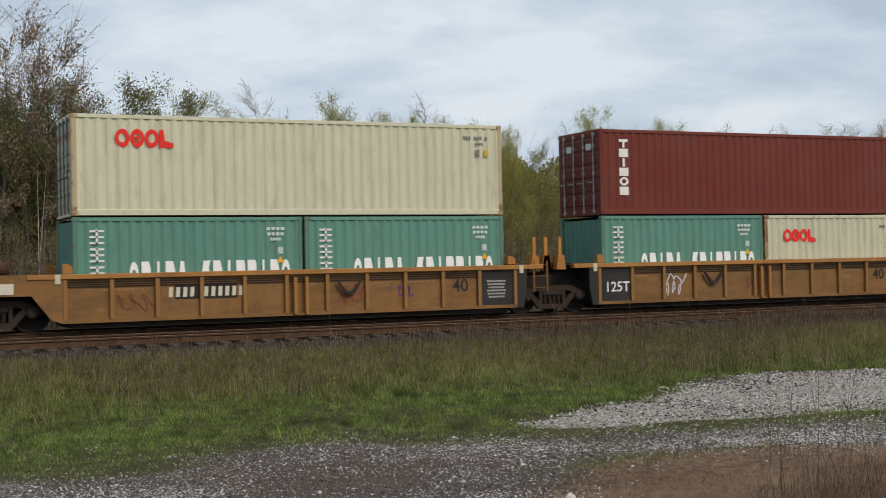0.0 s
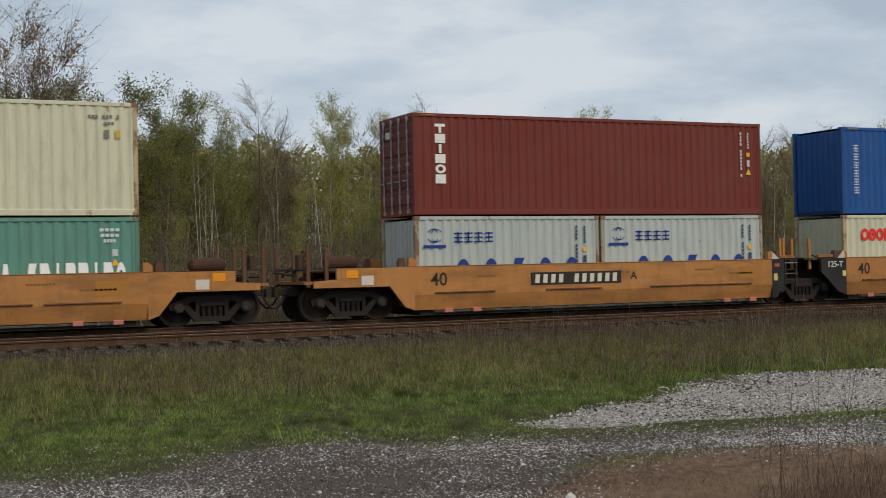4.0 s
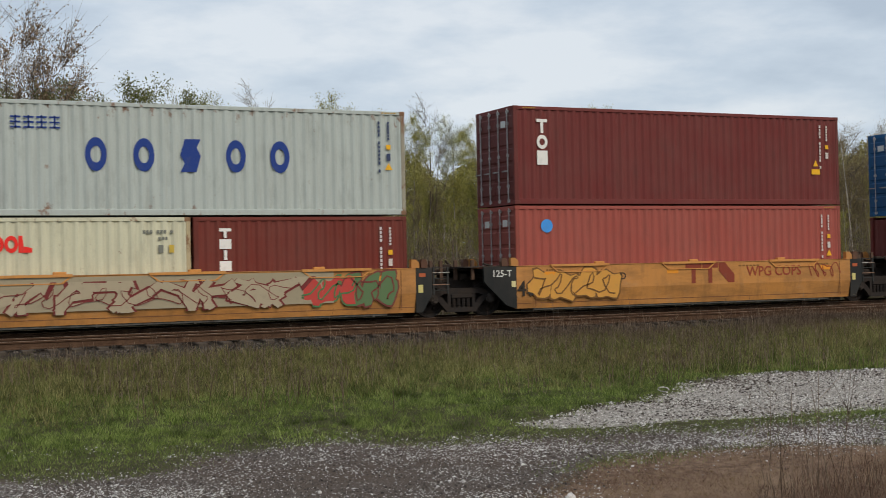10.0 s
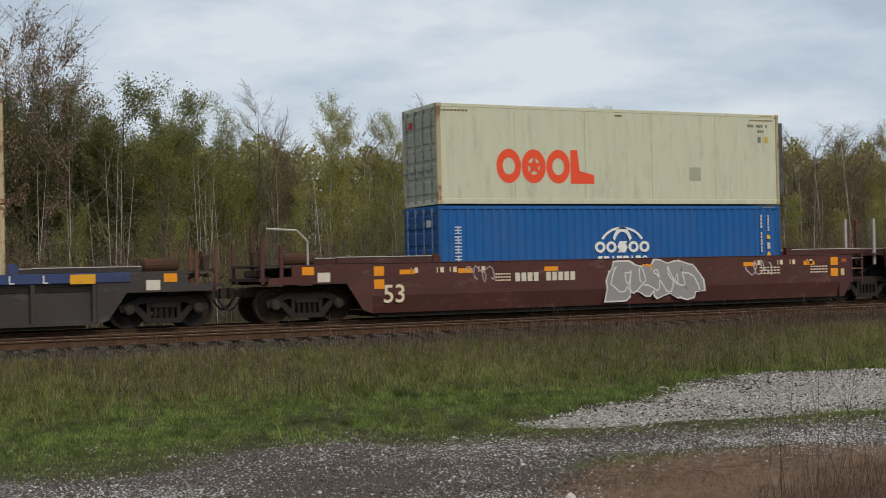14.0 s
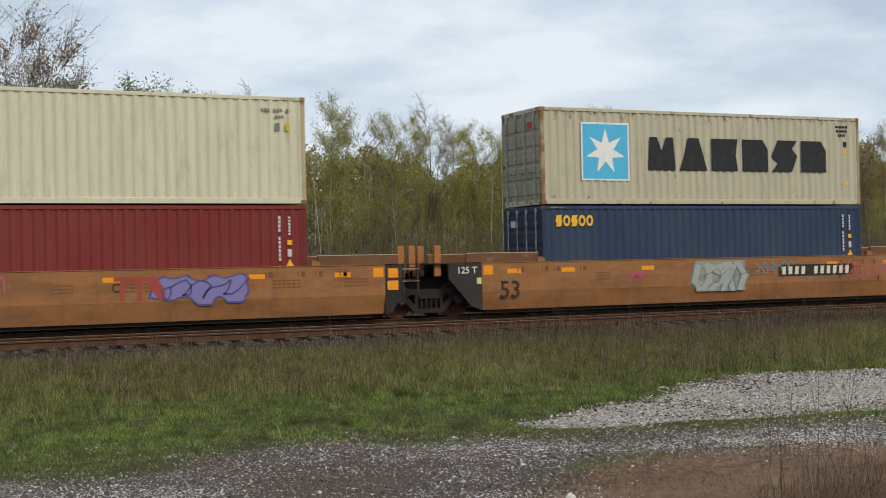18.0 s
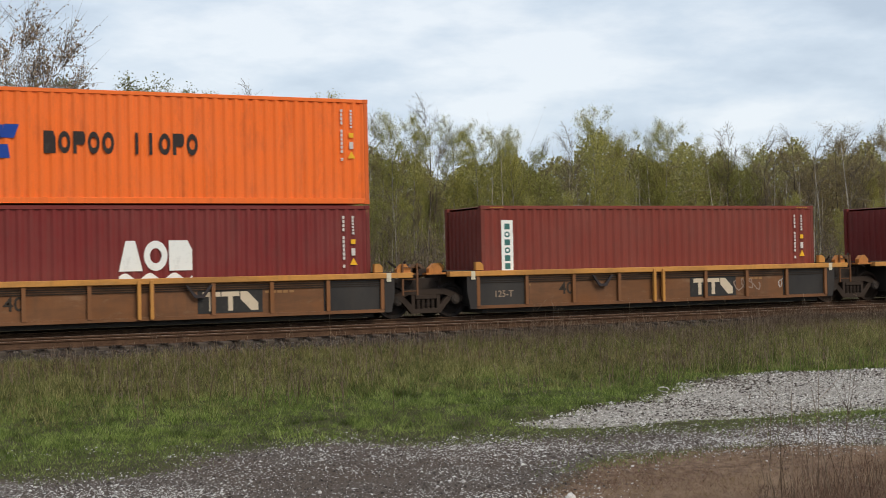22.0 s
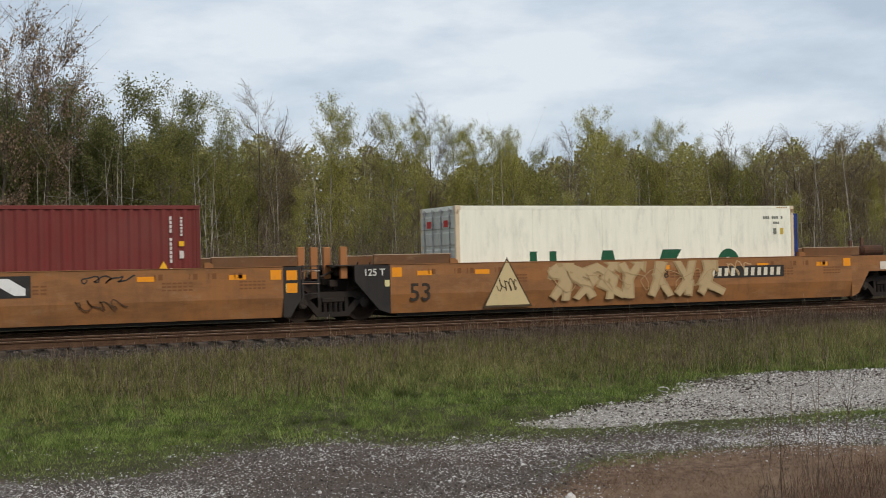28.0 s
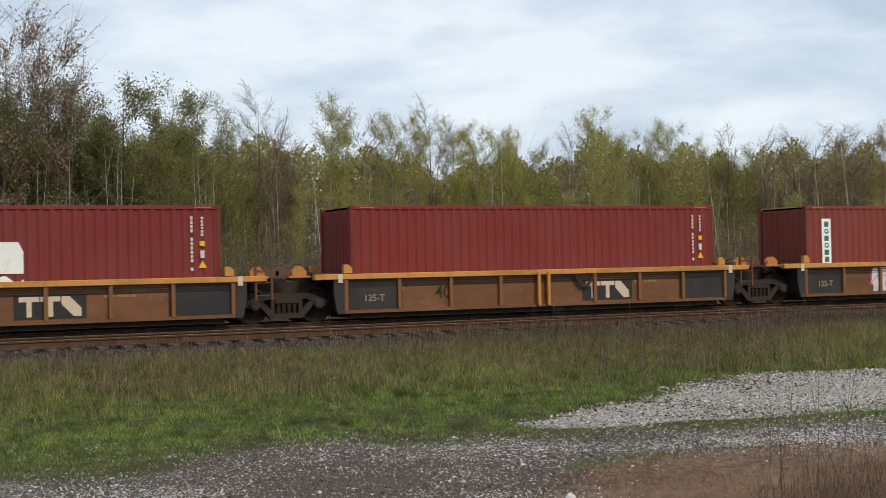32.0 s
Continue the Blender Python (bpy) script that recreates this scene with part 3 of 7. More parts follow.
WORDS = {"cream": "cream-white corrugated steel", "cream_reefer": "cream flat-sided insulated", "seagreen": "sea-green corrugated steel", "maroon": "maroon corrugated steel",
         "redbrown": "red-brown corrugated steel", "palegrey": "pale grey rust-stained corrugated steel", "blue": "bright blue corrugated steel", "darkblue": "dark blue corrugated steel",
         "star_grey": "grey-white rust-streaked corrugated steel", "star_cream": "cream rust-streaked corrugated steel", "crimson": "crimson corrugated steel", "orangered": "orange-red corrugated steel",
         "salmon": "faded salmon-red corrugated steel", "red": "brick-red corrugated steel", "navy": "navy blue corrugated steel", "wavemaroon": "dark maroon corrugated steel",
         "darkred": "dark red corrugated steel", "stripred": "brownish red corrugated steel", "orange": "orange corrugated steel", "whitebox": "white flat-sided insulated", "plain": "plain dark red corrugated steel"}
LIGHTS = ("cream", "cream_reefer", "palegrey", "star_grey", "star_cream", "whitebox")


def id_marks(box_parent, kind, L, H, y):
    """Small unreadable lettering as bars, with yellow squares and triangle."""
    x1, top = L / 2, H
    if kind in ("cream", "cream_reefer", "whitebox"):
        small(box_parent, bars("bbb bbb b", 0.78, 0.09, 0.3), GREYMARK, (x1 - 0.85, y, top - 0.38))
        small(box_parent, bars("bbb", 0.24, 0.08, 0.3), GREYMARK, (x1 - 0.72, y, top - 0.55))
        part("notice", patch(0.13, 0.2), box_parent, GREYMARK, (x1 - 0.78, y, top - 0.82))
        part("notice", patch(0.13, 0.2), box_parent, rgb(200, 170, 70), (x1 - 0.5, y, top - 0.82))
    elif kind in ("seagreen", "star_grey", "star_cream", "darkblue"):
        c = BLACK if kind.startswith("star_") else rgb(205, 215, 210)
        for k in range(3):
            small(box_parent, bars("bbbb", (0.5, 0.46, 0.3)[k], 0.08, 0.3), c, (x1 - 0.75, y, top - 0.32 - 0.14 * k))
        part("notice", patch(0.14, 0.18), box_parent, tinted(c, 0.9), (x1 - 0.62, y, top - 0.9))
        part("warning_mark", triangle(0.2), box_parent, YELLOW, (x1 - 0.62, y, top - 1.15))
        if H > 2.7:
            part("warning_mark", patch(0.12, 0.12), box_parent, YELLOW, (x1 - 0.58, y, top - 2.2))
    else:
        c = rgb(58, 70, 100) if kind == "palegrey" else rgb(208, 198, 192)
        small(box_parent, bar_column("bbbb bbbbbb b", 0.062, 1.42, 0.30), c, (x1 - 0.78, y, top - 1.0))
        small(box_parent, bar_column("bbbbbb", 0.06, 0.5, 0.35), c, (x1 - 0.5, y, top - 0.55))
        part("warning_mark", patch(0.13, 0.13), box_parent, YELLOW, (x1 - 0.5, y, top - 1.0))
        part("notice", patch(0.11, 0.2), box_parent, c, (x1 - 0.5, y, top - 1.28))
        part("warning_mark", triangle(0.22), box_parent, YELLOW, (x1 - (0.5 if kind != "maroon" else 0.98), y, top - 1.55))
        if kind == "maroon":
            part("warning_mark", patch(0.34, 0.17), box_parent, YELLOW, (x1 - 0.98, y, top - 1.82))


def livery(p, kind, L, H, y):
    """The owner's painted marks as plain shapes."""
    x0, x1, big = -L / 2, L / 2, L > 7
    red = rgb(236, 48, 40)
    if kind == "cream":
        w, h, x, z = (1.5, 0.47, x0 + 1.85, H - 0.60) if big else (1.32, 0.42, x0 + 1.42, H - 0.66)
        row(p, "emblem", "oooa", w, h, 0.02, red, (x, y, z))
        part("emblem", star(0.12, 5), p, tinted(red, 0.9), (x - w * 0.125, y - 0.002, z))
    elif kind == "cream_reefer":
        row(p, "emblem", "oooa", 3.3, 1.0, 0.02, rgb(240, 84, 50), (x0 + 3.55, y, 1.12))
        part("emblem", star(0.3, 5), p, rgb(240, 84, 50), (x0 + 3.15, y - 0.002, 1.12))
        part("notice", patch(0.42, 0.42), p, rgb(168, 168, 146), (x1 - 3.3, y, 0.95))
        for xx in (x0 + 0.55, 0.0, x1 - 0.7):
            small(p, bars("bbbbbbbb", 0.9 if xx else 0.25, 0.05, 0.4), rgb(120, 105, 70), (xx, y, H - 0.2))
    elif kind == "seagreen":
        column(p, "emblem", "kkkk", 0.36, 1.75, 0.22, WHITE, (x0 + 0.6, y, H - 1.18))
        w = 4.3 if not big else 7.4
        row(p, "emblem_block", "oyiyw syiffiyo", w, 0.78, 0.28, rgb(240, 242, 240), (x0 + (3.55 if not big else 6.6), y, 1.06 if not big else 1.38))
    elif kind == "maroon":
        column(p, "emblem_block", "tob", 0.36, 1.35, 0.12, rgb(235, 232, 225), (x0 + 0.95, y, H - 1.05))
    elif kind == "redbrown":
        column(p, "emblem_block", "tbibob", 0.32, 1.7, 0.12, rgb(235, 232, 225), (x0 + 0.85, y, H - 1.15))
    elif kind == "palegrey":
        blue = rgb(34, 62, 134)
        if big:
            row(p, "emblem_block", "o o s o o", 5.4, 0.86, 0.12, blue, (x0 + 6.1, y, H - 1.33))
            row(p, "emblem", "kkkk", 1.2, 0.32, 0.2, blue, (x0 + 2.2, y, H - 0.55))
            part("emblem", globe(0.22), p, blue, (x0 + 0.95, y, H - 0.52))
            part("emblem", patch(0.75, 0.10), p, blue, (x0 + 0.95, y, H - 0.8))
        else:
            row(p, "emblem_block", "o o s o o", 4.0, 0.66, 0.1, blue, (x0 + 3.3, y, H - 1.55))
            row(p, "emblem", "kkkk", 1.25, 0.3, 0.2, blue, (x0 + 1.85, y, H - 0.6))
            part("emblem", globe(0.2), p, blue, (x0 + 0.62, y, H - 0.55))
            part("emblem", patch(0.7, 0.09), p, blue, (x0 + 0.62, y, H - 0.86))
    elif kind == "blue":
        part("emblem", globe(0.68), p, WHITE, (0.05, y, H - 1.32))
        row(p, "emblem_block", "oosoo", 1.95, 0.34, 0.08, WHITE, (0.05, y - 0.002, H - 1.25))
        row(p, "emblem_block", "syiffiyo", 1.8, 0.2, 0.12, WHITE, (0.05, y - 0.002, H - 1.62))
        column(p, "emblem", "kkkkkk", 0.22, 1.62, 0.25, rgb(215, 222, 232), (x0 + 0.62, y, H - 1.4))
    elif kind == "darkblue":
        row(p, "emblem", "doo", 1.8, 0.95, 0.06, WHITE, (0.1, y, H - 1.08))
        part("emblem", patch(1.8, 0.3), p, WHITE, (0.1, y, H - 1.75))
        text(p, "YOUR INTRA-ASIA PARTNER", 0.1, y, 0.62, 0.42, WHITE, "slogan")
    elif kind.startswith("star_"):
        sky = rgb(84, 182, 220)
        if big:
            part("emblem", patch(1.7, 1.75), p, rgb(225, 232, 228), (x0 + 2.24, y, H / 2 + 0.15))
            part("emblem", patch(1.6, 1.65), p, sky, (x0 + 2.24, y - 0.002, H / 2 + 0.15))
            part("emblem", star(0.7), p, WHITE, (x0 + 2.24, y - 0.004, H / 2 + 0.15))
            row(p, "emblem_block", "dwqysy", 7.0, 1.02, 0.16, rgb(40, 42, 44), (x0 + 7.26, y, H / 2 + 0.12))
        else:
            part("emblem", patch(0.84, 0.84), p, sky, (x0 + 1.05, y, 1.42))
            part("emblem", star(0.36), p, WHITE, (x0 + 1.05, y - 0.002, 1.42))
            row(p, "emblem_block", "dwqysy", 3.5, 0.56, 0.16, rgb(40, 42, 44), (x0 + 3.6, y, 1.42))
    elif kind == "crimson":
        part("emblem", patch(0.40, 0.48), p, WHITE, (x0 + (0.85 if big else 1.0), y, H - 0.62))
        part("emblem", patch(0.34, 0.42), p, rgb(36, 52, 100), (x0 + (0.85 if big else 1.0), y - 0.002, H - 0.62))
        part("emblem", shape(("slash",), lambda bm: (quad(bm, -0.1, 0.0, -0.16, 0.12, 0.1), quad(bm, -0.02, 0.12, 0.04, 0.14, 0.02)), DECAL), p, YELLOW, (x0 + (0.85 if big else 1.0), y - 0.004, H - 0.62))
    elif kind == "orangered":
        row(p, "emblem_block", "owi", 1.0, 0.55, 0.1, WHITE, (x0 + 1.15, y, H - 0.78))
        for xx, ww in ((0.75, 1.3), (4.2, 0.95), (5.1, 0.7)):
            part("touch_up_patch", patch(ww, 0.62), p, rgb(150, 44, 44), (x0 + xx, y + 0.002, 1.0))
    elif kind == "salmon":
        part("sticker", shape("round_sticker", lambda bm: annulus(bm, 0, 0, 0.2, 0.2, 0.02), DECAL), p, rgb(70, 150, 225), (x0 + 1.05, y, H - 0.6))
    elif kind == "navy":
        row(p, "emblem_block", "sosoo", 1.3, 0.34, 0.12, rgb(232, 180, 44), (x0 + 1.1, y, H - 0.45))
    elif kind == "wavemaroon":
        row(p, "emblem_block", "woy", 1.9, 0.78, 0.06, WHITE, (0.15, y, H - 1.30))
        part("emblem", wave(1.9, 0.42), p, WHITE, (0.15, y, H - 1.93))
    elif kind == "darkred":
        column(p, "emblem_block", "woy", 0.5, 2.05, 0.14, WHITE, (x0 + 1.0, y, H - 1.45))
    elif kind == "stripred":
        part("name_strip", patch(0.38, 1.75), p, rgb(238, 238, 232), (x0 + 0.85, y, H - 1.3))
        column(p, "emblem_block", "bobobbo", 0.18, 1.55, 0.35, rgb(60, 110, 105), (x0 + 0.85, y - 0.002, H - 1.3))
    elif kind == "orange":
        blue = rgb(28, 66, 150)
        part("emblem", shape("pennant", lambda bm: (quad(bm, -0.45, -0.05, -0.4, 0.4, 0.2), quad(bm, 0.05, 0.4, 0.08, 0.42, 0.12), quad(bm, 0.05, 0.3, -0.42, -0.08, -0.05)), DECAL), p, blue, (x0 + 2.4, y, H / 2 + 0.1))
        row(p, "emblem_block", "yofoo iiofo", 3.9, 0.56, 0.22, rgb(48, 40, 38), (x0 + 5.45, y, H / 2 + 0.1))
    elif kind == "whitebox":
        row(p, "emblem_block", "u w s o", 7.6, 1.05, 0.25, rgb(28, 84, 58), (x0 + 6.2, y, 1.02))


BOX_N = [0]


def container(kind, length, height, s, z, door=True, tone=None, extra=None):
    BOX_N[0] += 1
    rnd = random.Random(BOX_N[0] * 7)
    c = tone or TONE[kind]
    c = tinted(c, rnd.uniform(0.95, 1.06))
    c = (c[0], c[1], c[2], max(0.02, c[3] + rnd.uniform(-0.1, 0.22 if kind in LIGHTS else 0.06)))
    # darker body colour for roof, floor and end walls; paints shade onto the ends
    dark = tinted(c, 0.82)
    ft = "forty-foot" if length > 7 else "twenty-foot"
    where = "stacked on top" if z > 1.5 else "in a well car"
    base = thing("shipping_container", f"{WORDS[kind]} {ft} shipping container {where}", "shipping container", "containers on the train")
    wall = flat_wall(length, height) if kind in ("cream_reefer", "whitebox") else corrugated(length, height)
    part("side_wall", wall, base, c, (0, -HALF_W + 0.012, 0))
    part("side_wall", wall, base, c, (0, HALF_W - 0.012, 0), pose(0, 0, 0, 0, 0, 180))
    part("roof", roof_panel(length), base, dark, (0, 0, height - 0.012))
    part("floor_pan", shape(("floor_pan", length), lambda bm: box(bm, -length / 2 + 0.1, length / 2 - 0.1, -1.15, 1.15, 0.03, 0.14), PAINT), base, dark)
    for sy in (-1, 1):
        rz = Matrix() if sy < 0 else pose(0, 0, 0, 0, 0, 180)
        part("bottom_rail", rail_bar(length, 0.155, 0.05), base, c, (0, sy * (HALF_W - 0.004), 0.012), rz)
        part("top_rail", rail_bar(length, 0.10, 0.06), base, c, (0, sy * (HALF_W - 0.004), height - 0.105), rz)
        for sx in (-1, 1):
            px, py = sx * length / 2, sy * HALF_W
            turn = {(-1, -1): 0, (1, -1): 90, (1, 1): 180, (-1, 1): 270}[(sx, sy)]
            worn = (c[0] * 0.75, c[1] * 0.62, c[2] * 0.5, min(1, c[3] + 0.55)) if kind in LIGHTS else (c[0] * 0.8, c[1] * 0.75, c[2] * 0.7, min(1, c[3] + 0.35))
            part("corner_post", post(height), base, worn, (px, py, 0), pose(0, 0, 0, 0, 0, turn))
            for zz in (0.0, height - 0.118):
                part("corner_casting", casting(), base, worn, (px + sx * 0.005, py + sy * 0.005, zz), pose(0, 0, 0, 0, 0, turn))
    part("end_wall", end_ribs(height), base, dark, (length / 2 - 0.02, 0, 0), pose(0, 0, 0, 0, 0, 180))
    if door:
        # doors in darkened body colour, the shade of the end face painted in
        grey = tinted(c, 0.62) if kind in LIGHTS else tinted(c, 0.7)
        for sy in (-1, 1):
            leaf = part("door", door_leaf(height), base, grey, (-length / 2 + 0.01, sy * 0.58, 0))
            for dy in (-0.3, 0.28):
                part("lock_rod", lock_rod(height), leaf, rgb(196, 192, 188) if kind not in ("cream", "palegrey") else rgb(120, 122, 118), (0, dy, 0))
            if rnd.random() < 0.7:
                part("notice", patch(0.3, 0.2), leaf, rgb(200, 200, 195) if kind not in LIGHTS else rgb(190, 60, 50), (-0.02, 0, height - 0.5), pose(0, 0, 0, 0, 0, -90))
        part("door_header", shape("door_header", lambda bm: box(bm, 0, 0.1, -1.1, 1.1, -0.12, 0), PAINT), base, c, (-length / 2, 0, height))
        part("door_sill", shape("door_sill", lambda bm: box(bm, 0, 0.1, -1.1, 1.1, 0, 0.15), PAINT), base, c, (-length / 2, 0, 0.005))
    else:
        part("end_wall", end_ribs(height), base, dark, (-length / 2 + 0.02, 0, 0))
    if kind in ("cream_reefer", "whitebox"):
        part("cooling_unit", cooling_unit(), base, rgb(96, 98, 100) if kind == "cream_reefer" else rgb(44, 70, 140), (length / 2 - 0.05, 0, 0), label="dark machinery of the cooling unit")
    y = -HALF_W + 0.004
    livery(base, kind, length, height, y)
    id_marks(base, kind, length, height, y)
    for x, w, zz, hh, cc in extra or ():
        if w:
            part("touch_up_patch", patch(w, hh), base, cc, (x, y + 0.002, zz))
        else:
            part("hazard_placard", diamond(hh), base, cc, (x, y - 0.004, zz), label="diamond-shaped hazard placard")
    if height > 2.7:
        for sx in [q for q in (-1, 1) if rnd.random() < 0.6]:
            part("hazard_stripe", hazard_dashes(), base, rgb(176, 138, 56), (sx * (length / 2 - 0.5), -HALF_W - 0.006, height - 0.055), label="yellow dashes at the top corner")
    rides(base, s, TRACK_Y, z)
    return base


# ---------------------------------------------------------------- bogies
def side_frame():
    def make(bm):
        a, b = -0.09, 0.09
        for o in ([(-1.16, 0.60), (-0.62, 0.82), (0.62, 0.82), (1.16, 0.60), (1.12, 0.44), (0.84, 0.44), (0.80, 0.56), (0.56, 0.66), (-0.56, 0.66), (-0.80, 0.56), (-0.84, 0.44), (-1.12, 0.44)],
                  [(-0.46, 0.14), (0.46, 0.14), (0.40, 0.27), (-0.40, 0.27)]):
            prism(bm, o, "y", a, b)
        for s in (-1, 1):
            prism(bm, [(s * 0.82, 0.56), (s * 0.66, 0.60), (s * 0.30, 0.24), (s * 0.46, 0.15)], "y", a + 0.01, b - 0.01)
            prism(bm, [(s * 0.44, 0.68), (s * 0.34, 0.68), (s * 0.34, 0.24), (s * 0.44, 0.24)], "y", a + 0.012, b - 0.012)
    return shape("side_frame", make, STEEL)


def spring_nest():
    def make(bm):
        for k in range(4):
            x = -0.225 + 0.15 * k
            for j in range(5):
                rod(bm, (x, -0.02, 0.275 + j * 0.052), (x, -0.02, 0.305 + j * 0.052), 0.066, 8)
            rod(bm, (x, -0.02, 0.27), (x, -0.02, 0.54), 0.05, 6)
        box(bm, -0.33, 0.33, -0.1, 0.1, 0.53, 0.66, 0.02)
    return shape("spring_nest", make, STEEL)


def bearing():
    def make(bm):
        rod(bm, (0, -0.16, 0), (0, 0.1, 0), 0.135, 14)
        rod(bm, (0, -0.19, 0), (0, -0.15, 0), 0.10, 14)
        for k in range(3):
            a = k * math.tau / 3
            rod(bm, (0.06 * math.cos(a), -0.21, 0.06 * math.sin(a)), (0.06 * math.cos(a), -0.18, 0.06 * math.sin(a)), 0.018, 6)
    return shape("bearing", make, STEEL)


def wheelset():
    def make(bm):
        rod(bm, (0, -0.95, 0), (0, 0.95, 0), 0.085, 10)
        for s in (-1, 1):
            prof = [(0.09, 0.86), (0.15, 0.85), (0.17, 0.78), (0.38, 0.75), (0.42, 0.81), (0.483, 0.81), (0.486, 0.72), (0.51, 0.715), (0.51, 0.685), (0.41, 0.68), (0.38, 0.70), (0.17, 0.72), (0.09, 0.66)]
            n, rings = 28, []
            for i in range(n):
                a = i * math.tau / n
                rings.append([bm.verts.new((r * math.cos(a), s * y, r * math.sin(a))) for r, y in prof])
            for i in range(n):
                for j in range(len(prof)):
                    k = (j + 1) % len(prof)
                    bm.faces.new((rings[i][j], rings[(i + 1) % n][j], rings[(i + 1) % n][k], rings[i][k]))
            for k in range(2):
                a = 0.6 + k * 2.4
                box(bm, 0.27 * math.cos(a) - 0.03, 0.27 * math.cos(a) + 0.03, s * 0.79 - 0.02, s * 0.79 + 0.02, 0.27 * math.sin(a) - 0.03, 0.27 * math.sin(a) + 0.03)
    return shape("wheelset", make, STEEL)


def bolster():
    def make(bm):
        prism(bm, [(-1.0, 0.55), (-0.4, 0.42), (0.4, 0.42), (1.0, 0.55), (1.0, 0.66), (0.35, 0.78), (-0.35, 0.78), (-1.0, 0.66)], "x", -0.2, 0.2)
        for s in (-1, 1):
            box(bm, s * 0.36 - 0.05, s * 0.36 + 0.05, -0.62, 0.62, 0.34, 0.44)
    return shape("bolster", make, STEEL)


BOGIE_N = [0]


def bogie(s, rusty=False):
    BOGIE_N[0] += 1
    rnd = random.Random(BOGIE_N[0])
    tone = (0.030, 0.026, 0.024, 1) if not rusty else (0.05, 0.036, 0.028, 1)
    wheelc = rnd.choice([(0.034, 0.029, 0.026, 1), (0.052, 0.035, 0.026, 1), (0.028, 0.025, 0.024, 1)])
    if BOGIE_N[0] % 9 == 4:
        wheelc = (0.17, 0.06, 0.03, 1)
    base = thing("bogie", "grimy cast-steel two-axle bogie running on the rails", "bogie", "bogies of the train")
    for sy in (-1, 1):
        rz = Matrix() if sy < 0 else pose(0, 0, 0, 0, 0, 180)
        part("side_frame", side_frame(), base, tone, (0, sy * 1.0, 0))
        tagged(part("spring_nest", spring_nest(), base, tone, (0, sy * 1.0, 0), rz), kind="stuff")
        for sx in (-1, 1):
            part("bearing", bearing(), base, (0.065, 0.055, 0.048, 1), (sx * 0.90, sy * 1.0, 0.51), rz)
    part("bolster", bolster(), base, tone)
    for sx in (-1, 1):
        w = part("wheelset", wheelset(), base, wheelc, (sx * 0.90, 0, 0.485))
        WHEELS.append((w, s, sx * 0.90, 0.485))
    rides(base, s, TRACK_Y, 0.0)


# ---------------------------------------------------------------- well cars
SIDE_Y = -1.469
STYLE = {
    "tan40": dict(top=1.45, crease=0.66, bot=0.24, a=0.14, body=rgb(186, 126, 64, 0.16), end=rgb(25, 26, 27, 0.03), ribs=0, word="tan-yellow smooth-sided", num="40"),
    "gold40": dict(top=1.40, crease=0.72, bot=0.18, a=0.14, body=rgb(204, 140, 70, 0.16), end=rgb(26, 28, 27, 0.03), ribs=0, word="golden-yellow smooth-sided", num="40"),
    "rib40": dict(top=1.30, crease=1.15, bot=0.22, a=0.30, body=rgb(120, 76, 40, 0.66), end=rgb(44, 40, 38, 0.15), ribs=1, word="grimy ochre rib-sided", num="40"),
    "rib40b": dict(top=1.45, crease=1.32, bot=0.22, a=0.30, body=rgb(138, 98, 50, 0.5), end=rgb(42, 40, 38, 0.1), ribs=1, word="weathered yellow rib-sided", num="40"),
    "brown53": dict(top=1.56, crease=0.68, bot=0.20, a=2.15, body=rgb(80, 36, 32, 0.06), end=rgb(76, 40, 40, 0.1), ribs=0, word="dark brown smooth-sided", num="53"),
    "tan53": dict(top=1.52, crease=0.70, bot=0.18, a=2.15, body=rgb(153, 102, 56, 0.24), end=rgb(34, 31, 30, 0.05), ribs=0, word="orange-tan smooth-sided", num="53"),
    "blue53": dict(top=1.47, crease=1.22, bot=0.17, a=2.15, body=rgb(54, 50, 50, 0.25), end=rgb(54, 54, 56, 0.1), ribs=1, word="blue-topped charcoal rib-sided", num="53"),
}


def sill(style):
    p = STYLE[style]
    x1 = HALF_L + p["a"]

    def make(bm):
        t, k, b = p["top"], p["crease"], p["bot"]
        if p["ribs"]:
            prism(bm, [(SIDE_Y + 0.09, k), (SIDE_Y + 0.09, b + 0.06), (SIDE_Y + 0.20, b + 0.02), (SIDE_Y + 0.22, k)], "x", -x1, x1)
            prism(bm, [(SIDE_Y + 0.02, b + 0.09), (SIDE_Y + 0.02, b), (SIDE_Y + 0.22, b), (SIDE_Y + 0.22, b + 0.09)], "x", -x1, x1)
        else:
            prism(bm, [(SIDE_Y, t), (SIDE_Y, k), (SIDE_Y + 0.10, b), (SIDE_Y + 0.2, b), (SIDE_Y + 0.2, t)], "x", -x1, x1)
    return shape(("side_sill", style), make, CAR_PAINT)


def chord(style):
    p = STYLE[style]
    x1 = HALF_L + p["a"]

    def make(bm):
        if p["ribs"]:
            box(bm, -x1 - 0.85, x1 + 0.85, SIDE_Y - 0.03, SIDE_Y + 0.2, p["crease"], p["top"], 0.012)
        else:
            box(bm, -x1, x1, SIDE_Y - 0.015, SIDE_Y + 0.2, p["top"], p["top"] + 0.025, 0.006)
    return shape(("top_chord", style), make, CAR_PAINT)


def rib(style):
    p = STYLE[style]
    return shape(("rib", style), lambda bm: prism(bm, [(-0.05, SIDE_Y), (0.05, SIDE_Y), (0.05, SIDE_Y + 0.1), (-0.05, SIDE_Y + 0.1)], "z", p["bot"] + 0.08, p["crease"]), PAINT)


